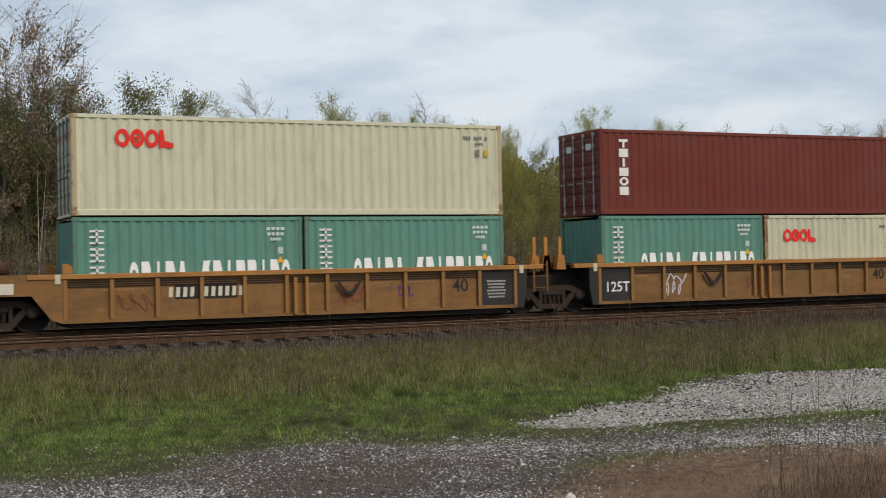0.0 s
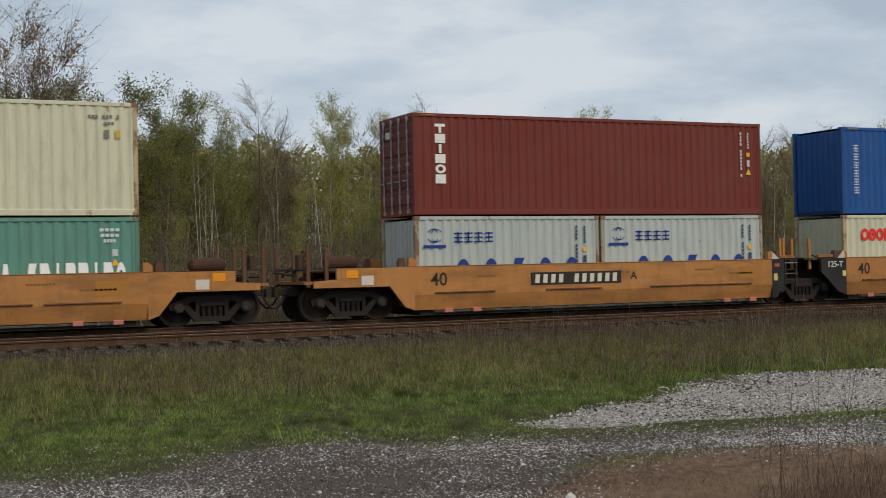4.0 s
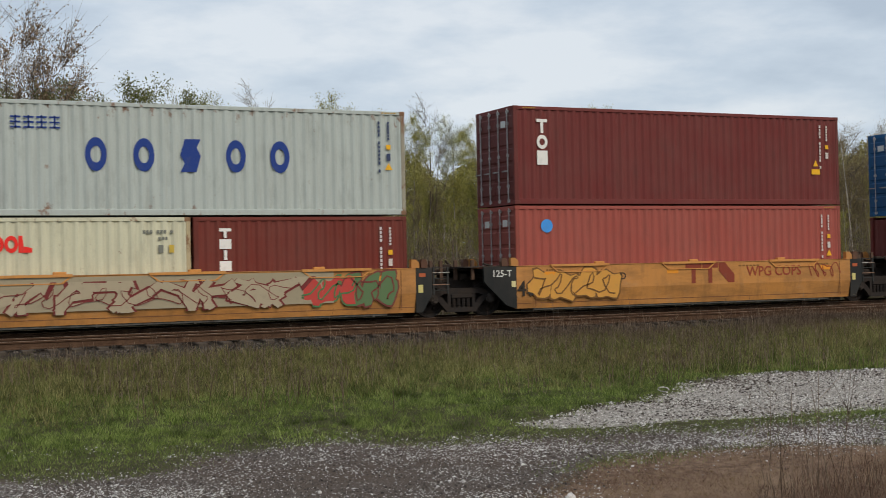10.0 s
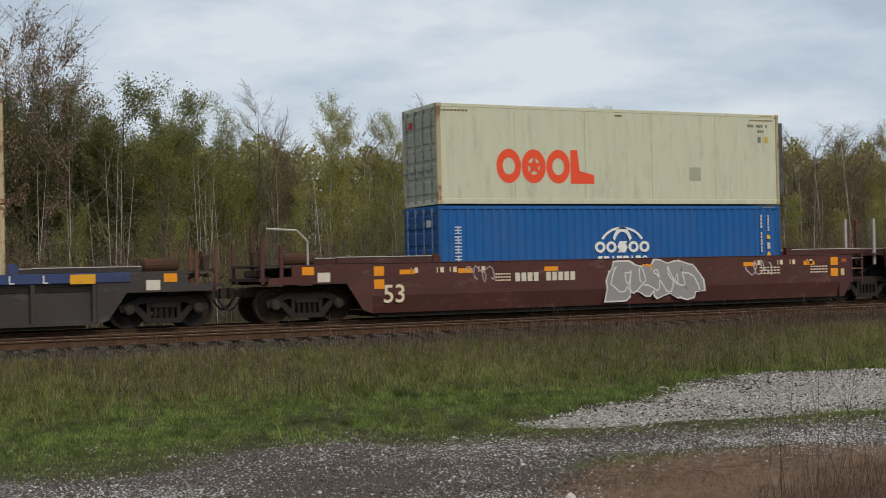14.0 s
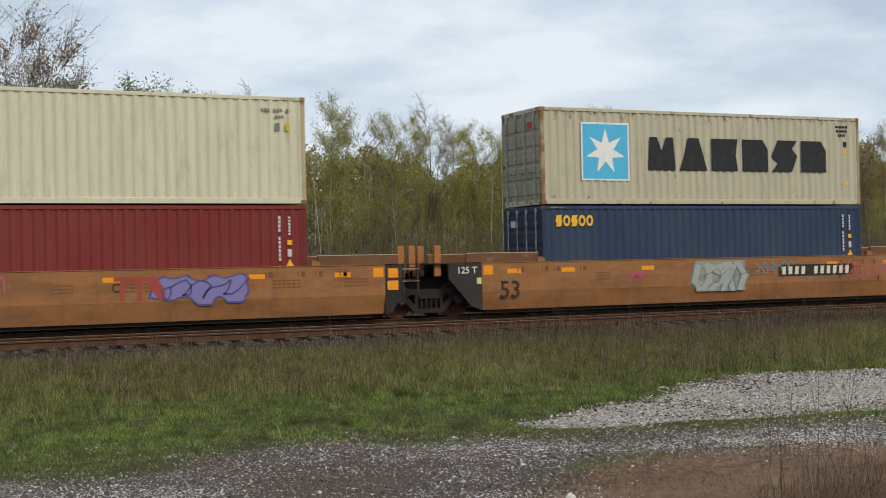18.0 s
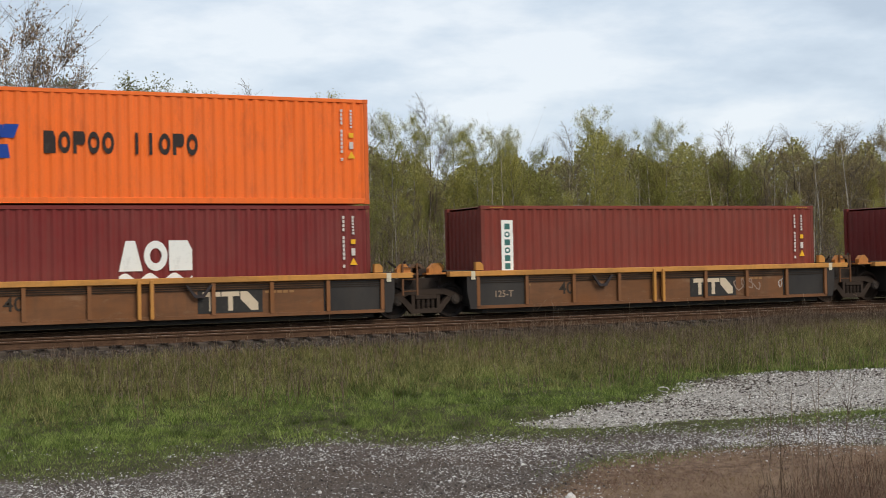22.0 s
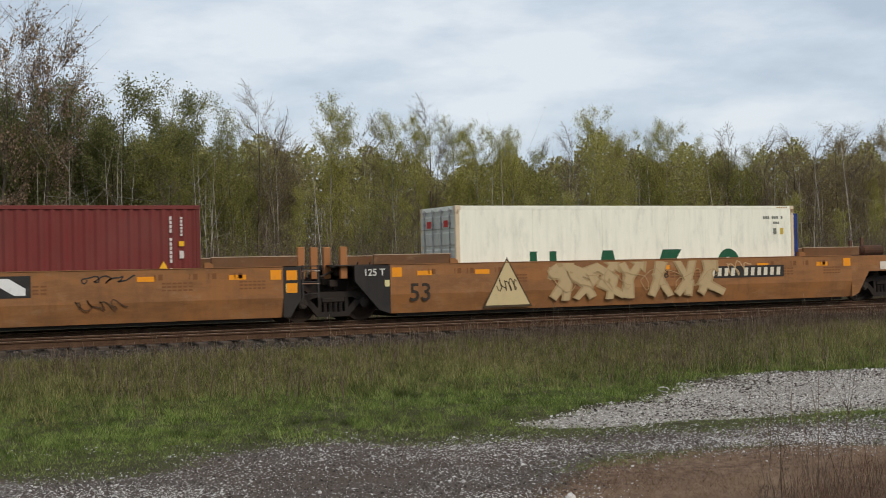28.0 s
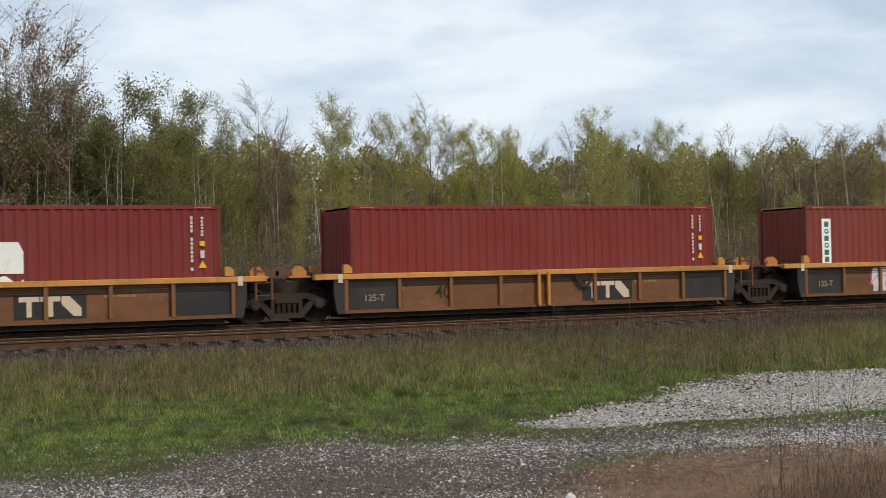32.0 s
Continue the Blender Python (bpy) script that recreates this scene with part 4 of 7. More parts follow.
def slots(style):
    """Thin bars under the top chord, between the ribs."""
    p = STYLE[style]
    x1 = HALF_L + p["a"] - 0.1
    return shape(("slot_rail", style), lambda bm: [box(bm, -x1, x1, SIDE_Y + 0.06, SIDE_Y + 0.1, p["crease"] - d - 0.022, p["crease"] - d) for d in (0.07, 0.125, 0.18)], STEEL)


def end_plate(style, reach):
    """Side cheek at an articulated end, cut away over the wheel."""
    p = STYLE[style]

    def make(bm):
        t, b = p["top"], p["bot"]
        o = [(0, b), (0, t), (reach, t), (reach, t - 0.42), (min(reach, 0.35), b + 0.12)] if reach > 0.6 else [(0, b), (0, t), (reach, t), (reach, b + 0.5), (0.2, b)]
        prism(bm, o, "y", -0.05, 0.05)
    return shape(("end_cheek", style, reach), make, PAINT)


def bulkhead(style, reach):
    """The deck plate and cross wall between a car's two end cheeks."""
    t, b = STYLE[style]["top"], STYLE[style]["bot"]
    w = -SIDE_Y - 0.1
    return shape(("bulkhead", style, round(reach, 2)), lambda bm: prism(bm, [(0.02, b + 0.1), (0.12, b + 0.1), (0.12, t - 0.1), (reach - 0.02, t - 0.1), (reach - 0.02, t - 0.04), (0.02, t - 0.04)], "y", -w, w), PAINT)


def coupler_cheek(style, g):
    p = STYLE[style]

    def make(bm):
        t, b = p["top"], p["bot"]
        prism(bm, [(0, b), (0, t), (g * 0.62, t), (g * 0.62, t - 0.3), (g - 0.75, t - 0.34), (g - 0.75, t - 0.52), (0.75, t - 0.52), (0.28, b + 0.1)], "y", -0.05, 0.05)
    return shape(("coupler_cheek", style, round(g, 2)), make, CAR_PAINT)


def draft_sill(g):
    return shape(("draft_sill", round(g, 2)), lambda bm: box(bm, 0.05, g - 0.45, -0.32, 0.32, 0.70, 0.98, 0.02), STEEL)


def knuckle():
    def make(bm):
        box(bm, -0.5, 0.0, -0.11, 0.11, 0.74, 0.94, 0.02)
        prism(bm, [(0.0, -0.2), (0.16, -0.2), (0.2, -0.05), (0.06, -0.02), (0.06, 0.06), (0.2, 0.1), (0.14, 0.2), (0.0, 0.16)], "z", 0.70, 0.98)
    return shape("coupler", make, STEEL)


def air_hose():
    def make(bm):
        pts = [Vector((0.12 * k - 0.1, -0.42 - 0.02 * k, 0.72 - 0.34 * math.sin(math.pi * min(1, k / 5.0)))) for k in range(6)]
        for a, b in zip(pts, pts[1:]):
            rod(bm, a, b, 0.03, 6)
        rod(bm, (-0.12, -0.42, 0.72), (-0.12, -0.42, 0.92), 0.035, 6)
    return shape("air_hose", make, STEEL)


def joint_block():
    def make(bm):
        prism(bm, [(-0.75, -0.42), (0.2, -0.3), (0.42, -0.16), (0.42, 0.16), (0.2, 0.3), (-0.75, 0.42)], "z", 0.80, 1.12)
        rod(bm, (0, 0, 0.78), (0, 0, 1.22), 0.24, 14)
        box(bm, -1.2, -0.7, -0.5, 0.5, 0.7, 1.2, 0.03)
    return shape("articulated_joint", make, STEEL)


def ladder(h):
    def make(bm):
        for x in (-0.22, 0.22):
            box(bm, x - 0.025, x + 0.025, -0.02, 0.02, 0.0, h)
        k = 0.12
        while k < min(h, 1.35):
            rod(bm, (-0.22, 0, k), (0.22, 0, k), 0.014, 6)
            k += 0.33
    return shape(("ladder", h), make, PAINT)


def upright(h):
    return shape(("upright", h), lambda bm: box(bm, -0.05, 0.05, -0.04, 0.04, 0, h, 0.008), PAINT)


def hand_brake():
    def make(bm):
        for k in range(16):
            a, b = k * math.tau / 16, (k + 1) * math.tau / 16
            rod(bm, (0, 0.26 * math.cos(a), 0.26 * math.sin(a)), (0, 0.26 * math.cos(b), 0.26 * math.sin(b)), 0.02, 5)
        for k in range(4):
            a = k * math.pi / 4
            rod(bm, (0, 0.26 * math.cos(a), 0.26 * math.sin(a)), (0, -0.26 * math.cos(a), -0.26 * math.sin(a)), 0.014, 5)
        box(bm, 0.02, 0.2, -0.14, 0.14, -0.3, 0.16, 0.02)
    return shape("hand_brake", make, STEEL)


def air_tank():
    def make(bm):
        rod(bm, (-0.42, 0, 0), (0.42, 0, 0), 0.19, 14)
        rod(bm, (-0.5, 0, 0), (-0.42, 0, 0), 0.10, 14, 0.19)
        rod(bm, (0.42, 0, 0), (0.5, 0, 0), 0.19, 14, 0.10)
        for x in (-0.25, 0.25):
            box(bm, x - 0.04, x + 0.04, -0.2, 0.2, -0.26, -0.16)
    return shape("air_tank", make, STEEL)


def pipes(n, seed):
    """Brake rigging and piping above a joint."""
    def make(bm):
        rnd = random.Random(seed)
        for _ in range(n):
            p = Vector((rnd.uniform(-0.9, 0.9), rnd.uniform(-0.9, 0.9), rnd.uniform(1.0, 1.5)))
            q = p + Vector((rnd.uniform(-0.7, 0.7), rnd.uniform(-0.3, 0.3), rnd.uniform(-0.25, 0.3)))
            q.z = min(q.z, 1.7)
            rod(bm, p, q, rnd.uniform(0.015, 0.04), 6)
            if rnd.random() < 0.45:
                box(bm, p.x - 0.12, p.x + 0.12, p.y - 0.1, p.y + 0.1, p.z - 0.1, p.z + 0.1, 0.02)
    return shape(("brake_rigging", n, seed), make, STEEL)


def locator(h):
    def make(bm):
        prism(bm, [(-0.12, 0), (0.12, 0), (0.12, h * 0.6), (0.02, h), (-0.12, h)], "y", -0.07, 0.07)
    return shape(("corner_guide", h), make, PAINT)


def graffiti(car, spec, y):
    for kind, x, z, w, h, c0, c1, seed in spec:
        if kind == "blob":
            layers = [(blob_letters(w, h, max(3, round(w / 0.75)), seed, 0.05), c1, 0.001), (blob_letters(w, h, max(3, round(w / 0.75)), seed), c0, -0.003),
                      (scribble(w * 0.92, h * 0.75, max(3, round(w / 0.6)), seed + 5, 0.045), c1, -0.012)]
        elif kind == "wild":
            n = max(3, round(w / 0.95))
            layers = [(wild_letters(w, h, n, seed, 0.34), c1, 0.0), (wild_letters(w, h, n, seed, 0.22), c0, -0.014), (scribble(w * 0.9, h * 0.6, max(3, round(w / 0.7)), seed + 3, 0.022), c1, -0.028)]
        elif kind == "shadow":
            layers = [(blob_letters(w, h, max(3, round(w / 0.75)), seed, 0.17), c0, 0.0025)]
        elif kind == "tri":
            layers = [(triangle(w), c1, 0.0), (triangle(w * 0.9), c0, -0.003), (scribble(w * 0.4, h * 0.4, 4, seed, 0.03), c1, -0.008)]
        elif kind == "word":
            text(car, c1, x, y - 0.004, z, h * 1.3, c0, "graffiti")
            layers = []
        elif kind == "tag":
            layers = [(scribble(w, h, max(3, round(w / 0.3)), seed, 0.035), c0, -0.003)]
        else:
            layers = [(patch(w, h), c0, -0.002)]
        for mesh, c, dy in layers:
            tagged(part("graffiti", mesh, car, c, (x, y + dy, z)), kind="stuff")


CAR_N = [0]


def well_car(style, s, jl, jr, cl, cr, letter="", plate=None, emblem=None, art=(), stakes=2.3):
    """One well unit. s: the place of the load's middle; jl, jr: from the load's ends to the joints; cl, cr: coupler ends."""
    CAR_N[0] += 1
    n = CAR_N[0]
    rnd = random.Random(n * 11)
    p = STYLE[style]
    t, a, b = p["top"], p["a"], p["bot"]
    x1 = HALF_L + a
    body, end = tinted(p["body"], rnd.uniform(0.94, 1.06)), p["end"]
    long_ = "fifty-three-foot" if p["num"] == "53" else "forty-foot"
    car = thing("well_car", f"{p['word']} {long_} well car of the container train", "rail car", "well cars of the train")
    topc = body
    if style == "blue53":
        topc = rgb(48, 66, 112, 0.15)
    elif style.startswith("rib"):
        topc = rgb(204, 142, 66, 0.4) if style == "rib40" else rgb(178, 122, 58, 0.45)
    for sy in (-1, 1):
        rz = Matrix() if sy < 0 else pose(0, 0, 0, 0, 0, 180)
        side = part("side_sill", sill(style), car, body, (0, 0, 0), rz)
        part("top_chord", chord(style), car, topc if p["ribs"] else tinted(body, 0.8), (0, 0, 0), rz)
        if p["ribs"]:
            k = {"rib40": 8, "rib40b": 11}.get(style, 11)
            for i in range(k + 1):
                x = -x1 + 0.06 + (2 * x1 - 0.12) * i / k
                if i == 0:
                    tagged(part("slot_rail", slots(style), side, (0.035, 0.028, 0.022, 1)), kind="stuff")
                part("rib", rib(style), side, tinted(body, 1.15) if style != "blue53" else body, (x, 0, 0))
    part("well_floor", shape(("well_floor", style), lambda bm: [box(bm, -x1 + 0.25, x1 - 0.25, SIDE_Y + 0.22, -SIDE_Y - 0.22, 0.09, min(b + 0.05, FLOOR_Z - 0.02))]
                            + [box(bm, x, x + 0.35, SIDE_Y + 0.2, -SIDE_Y - 0.2, min(b + 0.01, FLOOR_Z - 0.03), min(b + 0.1, FLOOR_Z - 0.003)) for x in (-6.1, -3.2, -0.18, 2.85, 5.75)], STEEL), car, (0.04, 0.037, 0.034, 1))
    for sx, g0, cpl in ((-1, jl, cl), (1, jr, cr)):
        g = g0 - a
        turn = Matrix() if sx > 0 else pose(0, 0, 0, 0, 0, 180)
        M = pose(sx * x1, 0, 0) @ turn
        J = pose(sx * (x1 + g), 0, 0) @ turn
        if cpl:
            ck = coupler_cheek(style, g)
            for sy in (-1, 1):
                part("end_cheek", ck, car, body if style not in ("rib40",) else rgb(66, 50, 40, 0.3), (0, 0, 0), M @ pose(0, sy * (SIDE_Y + 0.05), 0))
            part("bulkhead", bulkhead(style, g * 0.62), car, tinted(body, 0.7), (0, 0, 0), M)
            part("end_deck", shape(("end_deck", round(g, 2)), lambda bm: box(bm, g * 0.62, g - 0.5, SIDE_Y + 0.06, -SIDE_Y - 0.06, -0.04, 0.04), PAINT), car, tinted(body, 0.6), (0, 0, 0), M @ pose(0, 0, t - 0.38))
            part("draft_sill", draft_sill(g), car, (0.05, 0.042, 0.036, 1), (0, 0, 0), M)
            part("coupler", knuckle(), car, (0.06, 0.045, 0.036, 1), (0, 0, 0), J @ pose(-0.2, 0, 0))
            part("air_hose", air_hose(), car, (0.03, 0.03, 0.03, 1), (0, 0, 0), J @ pose(-0.25, 0, 0))
            tagged(part("brake_rigging", pipes(18, n * 3 + sx), car, (0.05, 0.036, 0.028, 1), (0, 0, 0), J @ pose(-1.3, 0, -0.1)), kind="stuff")
            for k, (xx, hh) in enumerate(((-0.62, 1.35), (-1.15, 1.25))):
                for sy in (-1, 1):
                    part("handrail_post", upright(hh - 0.2), car, rgb(98, 62, 40, 0.5) if style != "brown53" else rgb(84, 44, 40, 0.2), (0, 0, 0), J @ pose(xx, sy * 1.36, t - 0.5))
            part("hand_brake", hand_brake(), car, (0.10, 0.06, 0.04, 1), (0, 0, 0), J @ pose(-0.8, -0.5 * sx, t + 0.25))
            part("air_tank", air_tank(), car, rgb(86, 60, 46), (0, 0, 0), J @ pose(-1.9, -0.45 * sx, t + 0.16))
            part("walkway", shape("walkway", lambda bm: [box(bm, x, x + 0.03, -1.3, 1.3, 0, 0.035) for x in np.arange(-0.9, 0.9, 0.07)] + [box(bm, -0.9, 0.9, y, y + 0.05, -0.04, 0.0) for y in (-1.3, 0, 1.25)], STEEL), car, (0.12, 0.10, 0.085, 1), (0, 0, 0), J @ pose(-1.45, 0, t - 0.02))
            if style == "brown53":
                def bent(bm):
                    pts = [(-1.9, -1.36, 1.2), (-1.9, -1.36, 2.2), (-1.6, -1.36, 2.5), (-0.75, -1.36, 2.55)]
                    for p0, p1 in zip(pts, pts[1:]):
                        rod(bm, p0, p1, 0.028, 6)
                part("grab_rail", shape("grab_rail", bent, PAINT), car, rgb(190, 184, 176, 0.2), (0, 0, 0), J @ Matrix.Diagonal((1, 1 if sx > 0 else -1, 1, 1)))
                part("brake_stand", upright(1.5), car, rgb(70, 40, 36, 0.2), (0, 0, 0), J @ pose(-0.7, 0.2, t - 0.4))
            if style != "rib40":
                part("reflector", patch(0.34, 0.22), car, ORANGE_MARK, (sx * (x1 + g * 0.5), SIDE_Y - 0.012, t - 0.16))
                part("notice", patch(0.36, 0.26), car, rgb(215, 205, 190), (sx * (x1 + g * 0.38), SIDE_Y - 0.012, t - 0.22 - 0.12))
        else:
            reach = (1.05 if sx < 0 else 0.5) if not p["ribs"] else 0.3
            for sy in (-1, 1):
                part("end_cheek", end_plate(style, reach), car, end, (0, 0, 0), M @ pose(0, sy * (SIDE_Y + 0.05), 0))
            if style == "tan40":
                part("gusset", shape(("gusset", sx), lambda bm: prism(bm, [(0, 0), (0.3 * sx, 0), (0.04 * sx, 0.24)], "y", -0.02, 0.02), PAINT), car, rgb(206, 200, 186, 0.15), (sx * (x1 + 0.02), SIDE_Y + 0.05, t + 0.012))
                part("deck_edge", shape("deck_edge", lambda bm: box(bm, -0.34, 0.34, -0.06, 0.06, -0.05, 0.05, 0.01), PAINT), car, rgb(150, 98, 50, 0.4), (sx * (x1 + 0.72), SIDE_Y + 0.2, t + 0.08))
            part("bulkhead", bulkhead(style, reach), car, end, (0, 0, 0), M)
            part("articulated_joint", joint_block(), car, (0.055, 0.045, 0.04, 1), (0, 0, 0), J)
            part("draft_sill", draft_sill(g + 0.2), car, (0.05, 0.043, 0.038, 1), (0, 0, 0), M)
            tagged(part("brake_rigging", pipes(12, n * 5 + sx), car, (0.045, 0.034, 0.028, 1), (0, 0, 0), J @ pose(-0.5, 0, -0.08)), kind="stuff")
            if sx < 0 and not p["ribs"]:
                text(car, "125-T" if p["num"] == "40" else "125 T", -x1 - 0.48, SIDE_Y - 0.012, t - 0.2, 0.27, rgb(214, 212, 205))
                part("notice", patch(0.14, 0.18), car, rgb(214, 204, 150), (-x1 - 0.1, SIDE_Y - 0.012, t - 0.5))
            elif sx > 0:
                part("ladder", ladder(0.9 if p["ribs"] else t - 0.62), car, tinted(body, 0.7) if p["ribs"] else tinted(end, 1.5), (x1 + 0.78, SIDE_Y + 0.03, 0.66))
                if not p["ribs"]:
                    part("grab_iron", shape("grab_iron", lambda bm: [rod(bm, (-0.26, 0, z), (0.26, 0, z), 0.014, 6) for z in (0.0, 0.34)], PAINT), car, rgb(170, 166, 156), (x1 + 0.78, SIDE_Y + 0.0, t - 0.46))
                    part("notice", patch(0.14, 0.22), car, rgb(206, 192, 120), (x1 + 0.14, SIDE_Y - 0.012, t - 0.56))
                    if style == "tan53":
                        for dz in (0.22, 0.56):
                            part("reflector", patch(0.3, 0.26), car, ORANGE_MARK, (x1 + 0.24, SIDE_Y - 0.013, t - dz))
                    else:
                        part("reflector", patch(0.2, 0.1), car, rgb(180, 92, 56), (x1 + 0.2, SIDE_Y - 0.012, t - 0.18))
            for k in range(2):
                xx = sx * (x1 + (0.62 + 0.55 * k if sx > 0 else 1.25 + 0.3 * k))
                if style == "rib40b":
                    part("handrail_post", upright(2.35 - t), car, rgb(190, 128, 56, 0.45), (xx, SIDE_Y + 0.12 + 0.3 * k, t - 0.1))
                    part("post_foot", shape("post_foot", lambda bm: prism(bm, [(-0.16, 0), (0.16, 0), (0.1, 0.42), (-0.1, 0.42)], "y", -0.1, 0.1), PAINT), car, rgb(176, 116, 50, 0.5), (xx, SIDE_Y + 0.12 + 0.3 * k, t - 0.16))
                elif style == "rib40":
                    part("corner_bracket", shape("corner_bracket", lambda bm: [prism(bm, [(-0.2, 0), (0.2, 0), (0.2, 0.12), (0.06, 0.26), (-0.06, 0.26), (-0.2, 0.12)], "y", -0.09, 0.09), box(bm, -0.3, 0.3, -0.13, 0.13, -0.05, 0.0)], PAINT), car, (rgb(186, 118, 52, 0.5), rgb(90, 66, 46, 0.5))[k], (xx, SIDE_Y + 0.16 + 0.5 * k, t - 0.02))
                if not p["ribs"]:
                    hue = {"brown53": (rgb(176, 170, 162, 0.2), rgb(96, 46, 40, 0.2))[k], "tan40": rgb(176, 120, 56, 0.4)}.get(style, rgb(84, 60, 44, 0.4))
                    wide = shape(("stake", stakes), lambda bm: box(bm, -0.1, 0.1, -0.06, 0.06, 0, stakes - t + 0.35, 0.012), PAINT)
                    part("handrail_post", wide if style == "tan53" else upright(stakes - t + 0.35), car, rgb(166, 108, 60, 0.35) if style == "tan53" else hue, (xx, SIDE_Y + 0.35 + 0.5 * k, t - 0.35))
            part("end_walkway", shape(("end_walkway", reach), lambda bm: box(bm, 0, reach + 0.55, -1.3, 1.3, 0, 0.03), STEEL), car, (0.07, 0.06, 0.052, 1), (0, 0, 0), M @ pose(0, 0, t))
        for sy in (-1, 1):
            if style in ("brown53", "tan53", "blue53"):
                long, high = {"brown53": (2.9, 0.17), "tan53": (2.35, 0.26)}.get(style, (2.7, 0.13))
                riser = part("end_riser", shape(("end_riser", style), lambda bm: box(bm, -long / 2, long / 2, -0.04, 0.04, 0, high, 0.008), CAR_PAINT), car, tinted(body, 0.5 if style == "tan53" else 0.72), (sx * (HALF_L + (0.24 if style != "blue53" else 0.6) + long / 2), sy * (SIDE_Y + 0.14) * -1, t + (0.02 if style != "blue53" else 0.002)))
                part("riser_cap", shape(("riser_cap", style), lambda bm: box(bm, -long / 2, long / 2, -0.05, 0.05, high, high + 0.022), PAINT), riser, rgb(190, 164, 138, 0.2) if style == "tan53" else rgb(196, 192, 188, 0.1))
            if not p["ribs"]:
                part("guide_post", shape("guide_post", lambda bm: prism(bm, [(-0.09, 0), (0.09, 0), (0.1, 0.15), (0.05, 0.24), (-0.06, 0.24), (-0.1, 0.14)], "y", -0.08, 0.08), PAINT), car, rgb(92, 60, 42, 0.5) if style != "brown53" else rgb(64, 34, 30, 0.3), (sx * (HALF_L + 0.46), sy * 1.28, t + 0.02))
            part("corner_guide", locator(0.24 if style != "tan53" else 0.14), car, tinted(topc, 0.9), (sx * (HALF_L + 0.16), sy * 1.34, t + 0.02))
    y = SIDE_Y - 0.006
    # stencils and notices
    dark = rgb(52, 44, 36)
    lit = rgb(222, 206, 176)
    ink = lit if style == "brown53" else rgb(176, 116, 66) if style == "blue53" else dark
    zc = (t + p["crease"]) / 2
    if style == "tan40":
        text(car, "40", -x1 + 0.75, y, zc + 0.02, 0.52, ink)
        text(car, letter, 1.0 if letter in "AB" else -0.7, y, zc, 0.34, ink)
        for x in (-4.6, -1.0, 2.4, 4.6):
            part("step_bar", shape("step_bar", lambda bm: box(bm, -0.95, 0.95, -0.05, 0.01, -0.02, 0.02, 0.008), PAINT), car, rgb(70, 52, 34), (x + rnd.uniform(-0.2, 0.2), SIDE_Y, p["crease"] + 0.06))
        for x in (-x1 + 1.05, -x1 + 1.95, x1 - 1.75, x1 - 0.75):
            part("marker_light", shape("marker_lamp", lambda bm: box(bm, -0.13, 0.13, -0.04, 0.06, -0.06, 0.06, 0.01), DECAL), car, rgb(190, 120, 105), (x, SIDE_Y + 0.06, b - 0.03), label="small red and white reflector block")
        for x in np.arange(-5.4, 5.6, 1.55):
            part("hanger", shape("hanger", lambda bm: box(bm, -0.16, 0.16, 0, 0.08, -0.08, 0.02), STEEL), car, (0.10, 0.075, 0.05, 1), (float(x), SIDE_Y + 0.1, b))
        for x, w in ((-4.0, 0.55), (0.2, 1.3), (3.6, 0.7), (5.0, 0.9)):
            small(car, bars("bbbbbbbb", w, 0.05, 0.3), rgb(132, 92, 48), (x, y, zc + rnd.uniform(-0.05, 0.25)))
        part("notice", patch(0.85, 0.38), car, rgb(172, 118, 52), (x1 - 0.9, y, zc + 0.02))
        part("air_line", shape("air_line", lambda bm: [rod(bm, (-5.6, 0, 0), (5.4, 0, 0), 0.04, 6)] + [box(bm, x - 0.03, x + 0.03, -0.05, 0.05, -0.05, 0.12) for x in (-5, -2.5, 0, 2.5, 5)], STEEL), car, (0.16, 0.155, 0.14, 1), (0, SIDE_Y + 0.16, b - 0.05), label="grey pipe under the side sill")
    elif style == "gold40":
        text(car, "40", -x1 + 0.32, y, p["crease"] + 0.02, 0.62, ink)
        text(car, letter, 0.6 if letter in "AB" else -2.6, y, zc - 0.02, 0.3, ink)
        for x in (-3.4, 0.0, 3.4):
            part("latch_block", shape("latch_block", lambda bm: box(bm, -0.16, 0.16, 0.0, 0.12, 0, 0.09, 0.015), PAINT), car, tinted(body, 1.1), (x, SIDE_Y - 0.01, t + 0.02))
        for x in (-4.1, -0.2, 3.9):
            part("step_pocket", shape("step_pocket", lambda bm: [prism(bm, [(-1.0, 0.07), (1.0, 0.07), (1.0, 0.0), (-1.0, 0.0)], "y", -0.05, 0.08), prism(bm, [(-0.98, 0.0), (-0.93, 0.0), (-0.72, -0.15), (-0.77, -0.17)], "y", -0.03, 0.01), prism(bm, [(0.98, 0.0), (0.93, 0.0), (0.72, -0.15), (0.77, -0.17)], "y", -0.03, 0.01), box(bm, -0.76, 0.76, -0.03, 0.01, -0.175, -0.15)], PAINT), car, tinted(body, 1.12), (x, SIDE_Y, t - 0.02))
        part("air_line", shape("air_line", lambda bm: [rod(bm, (-5.6, 0, 0), (5.4, 0, 0), 0.04, 6)] + [box(bm, x - 0.03, x + 0.03, -0.05, 0.05, -0.05, 0.12) for x in (-5, -2.5, 0, 2.5, 5)], STEEL), car, (0.16, 0.155, 0.14, 1), (0, SIDE_Y + 0.16, b - 0.03), label="grey pipe under the side sill")
        part("lower_seam", shape("lower_seam", lambda bm: box(bm, -x1, x1, -0.004, 0.006, -0.008, 0.008), PAINT), car, rgb(92, 58, 34), (0, SIDE_Y + 0.072, b + 0.15))
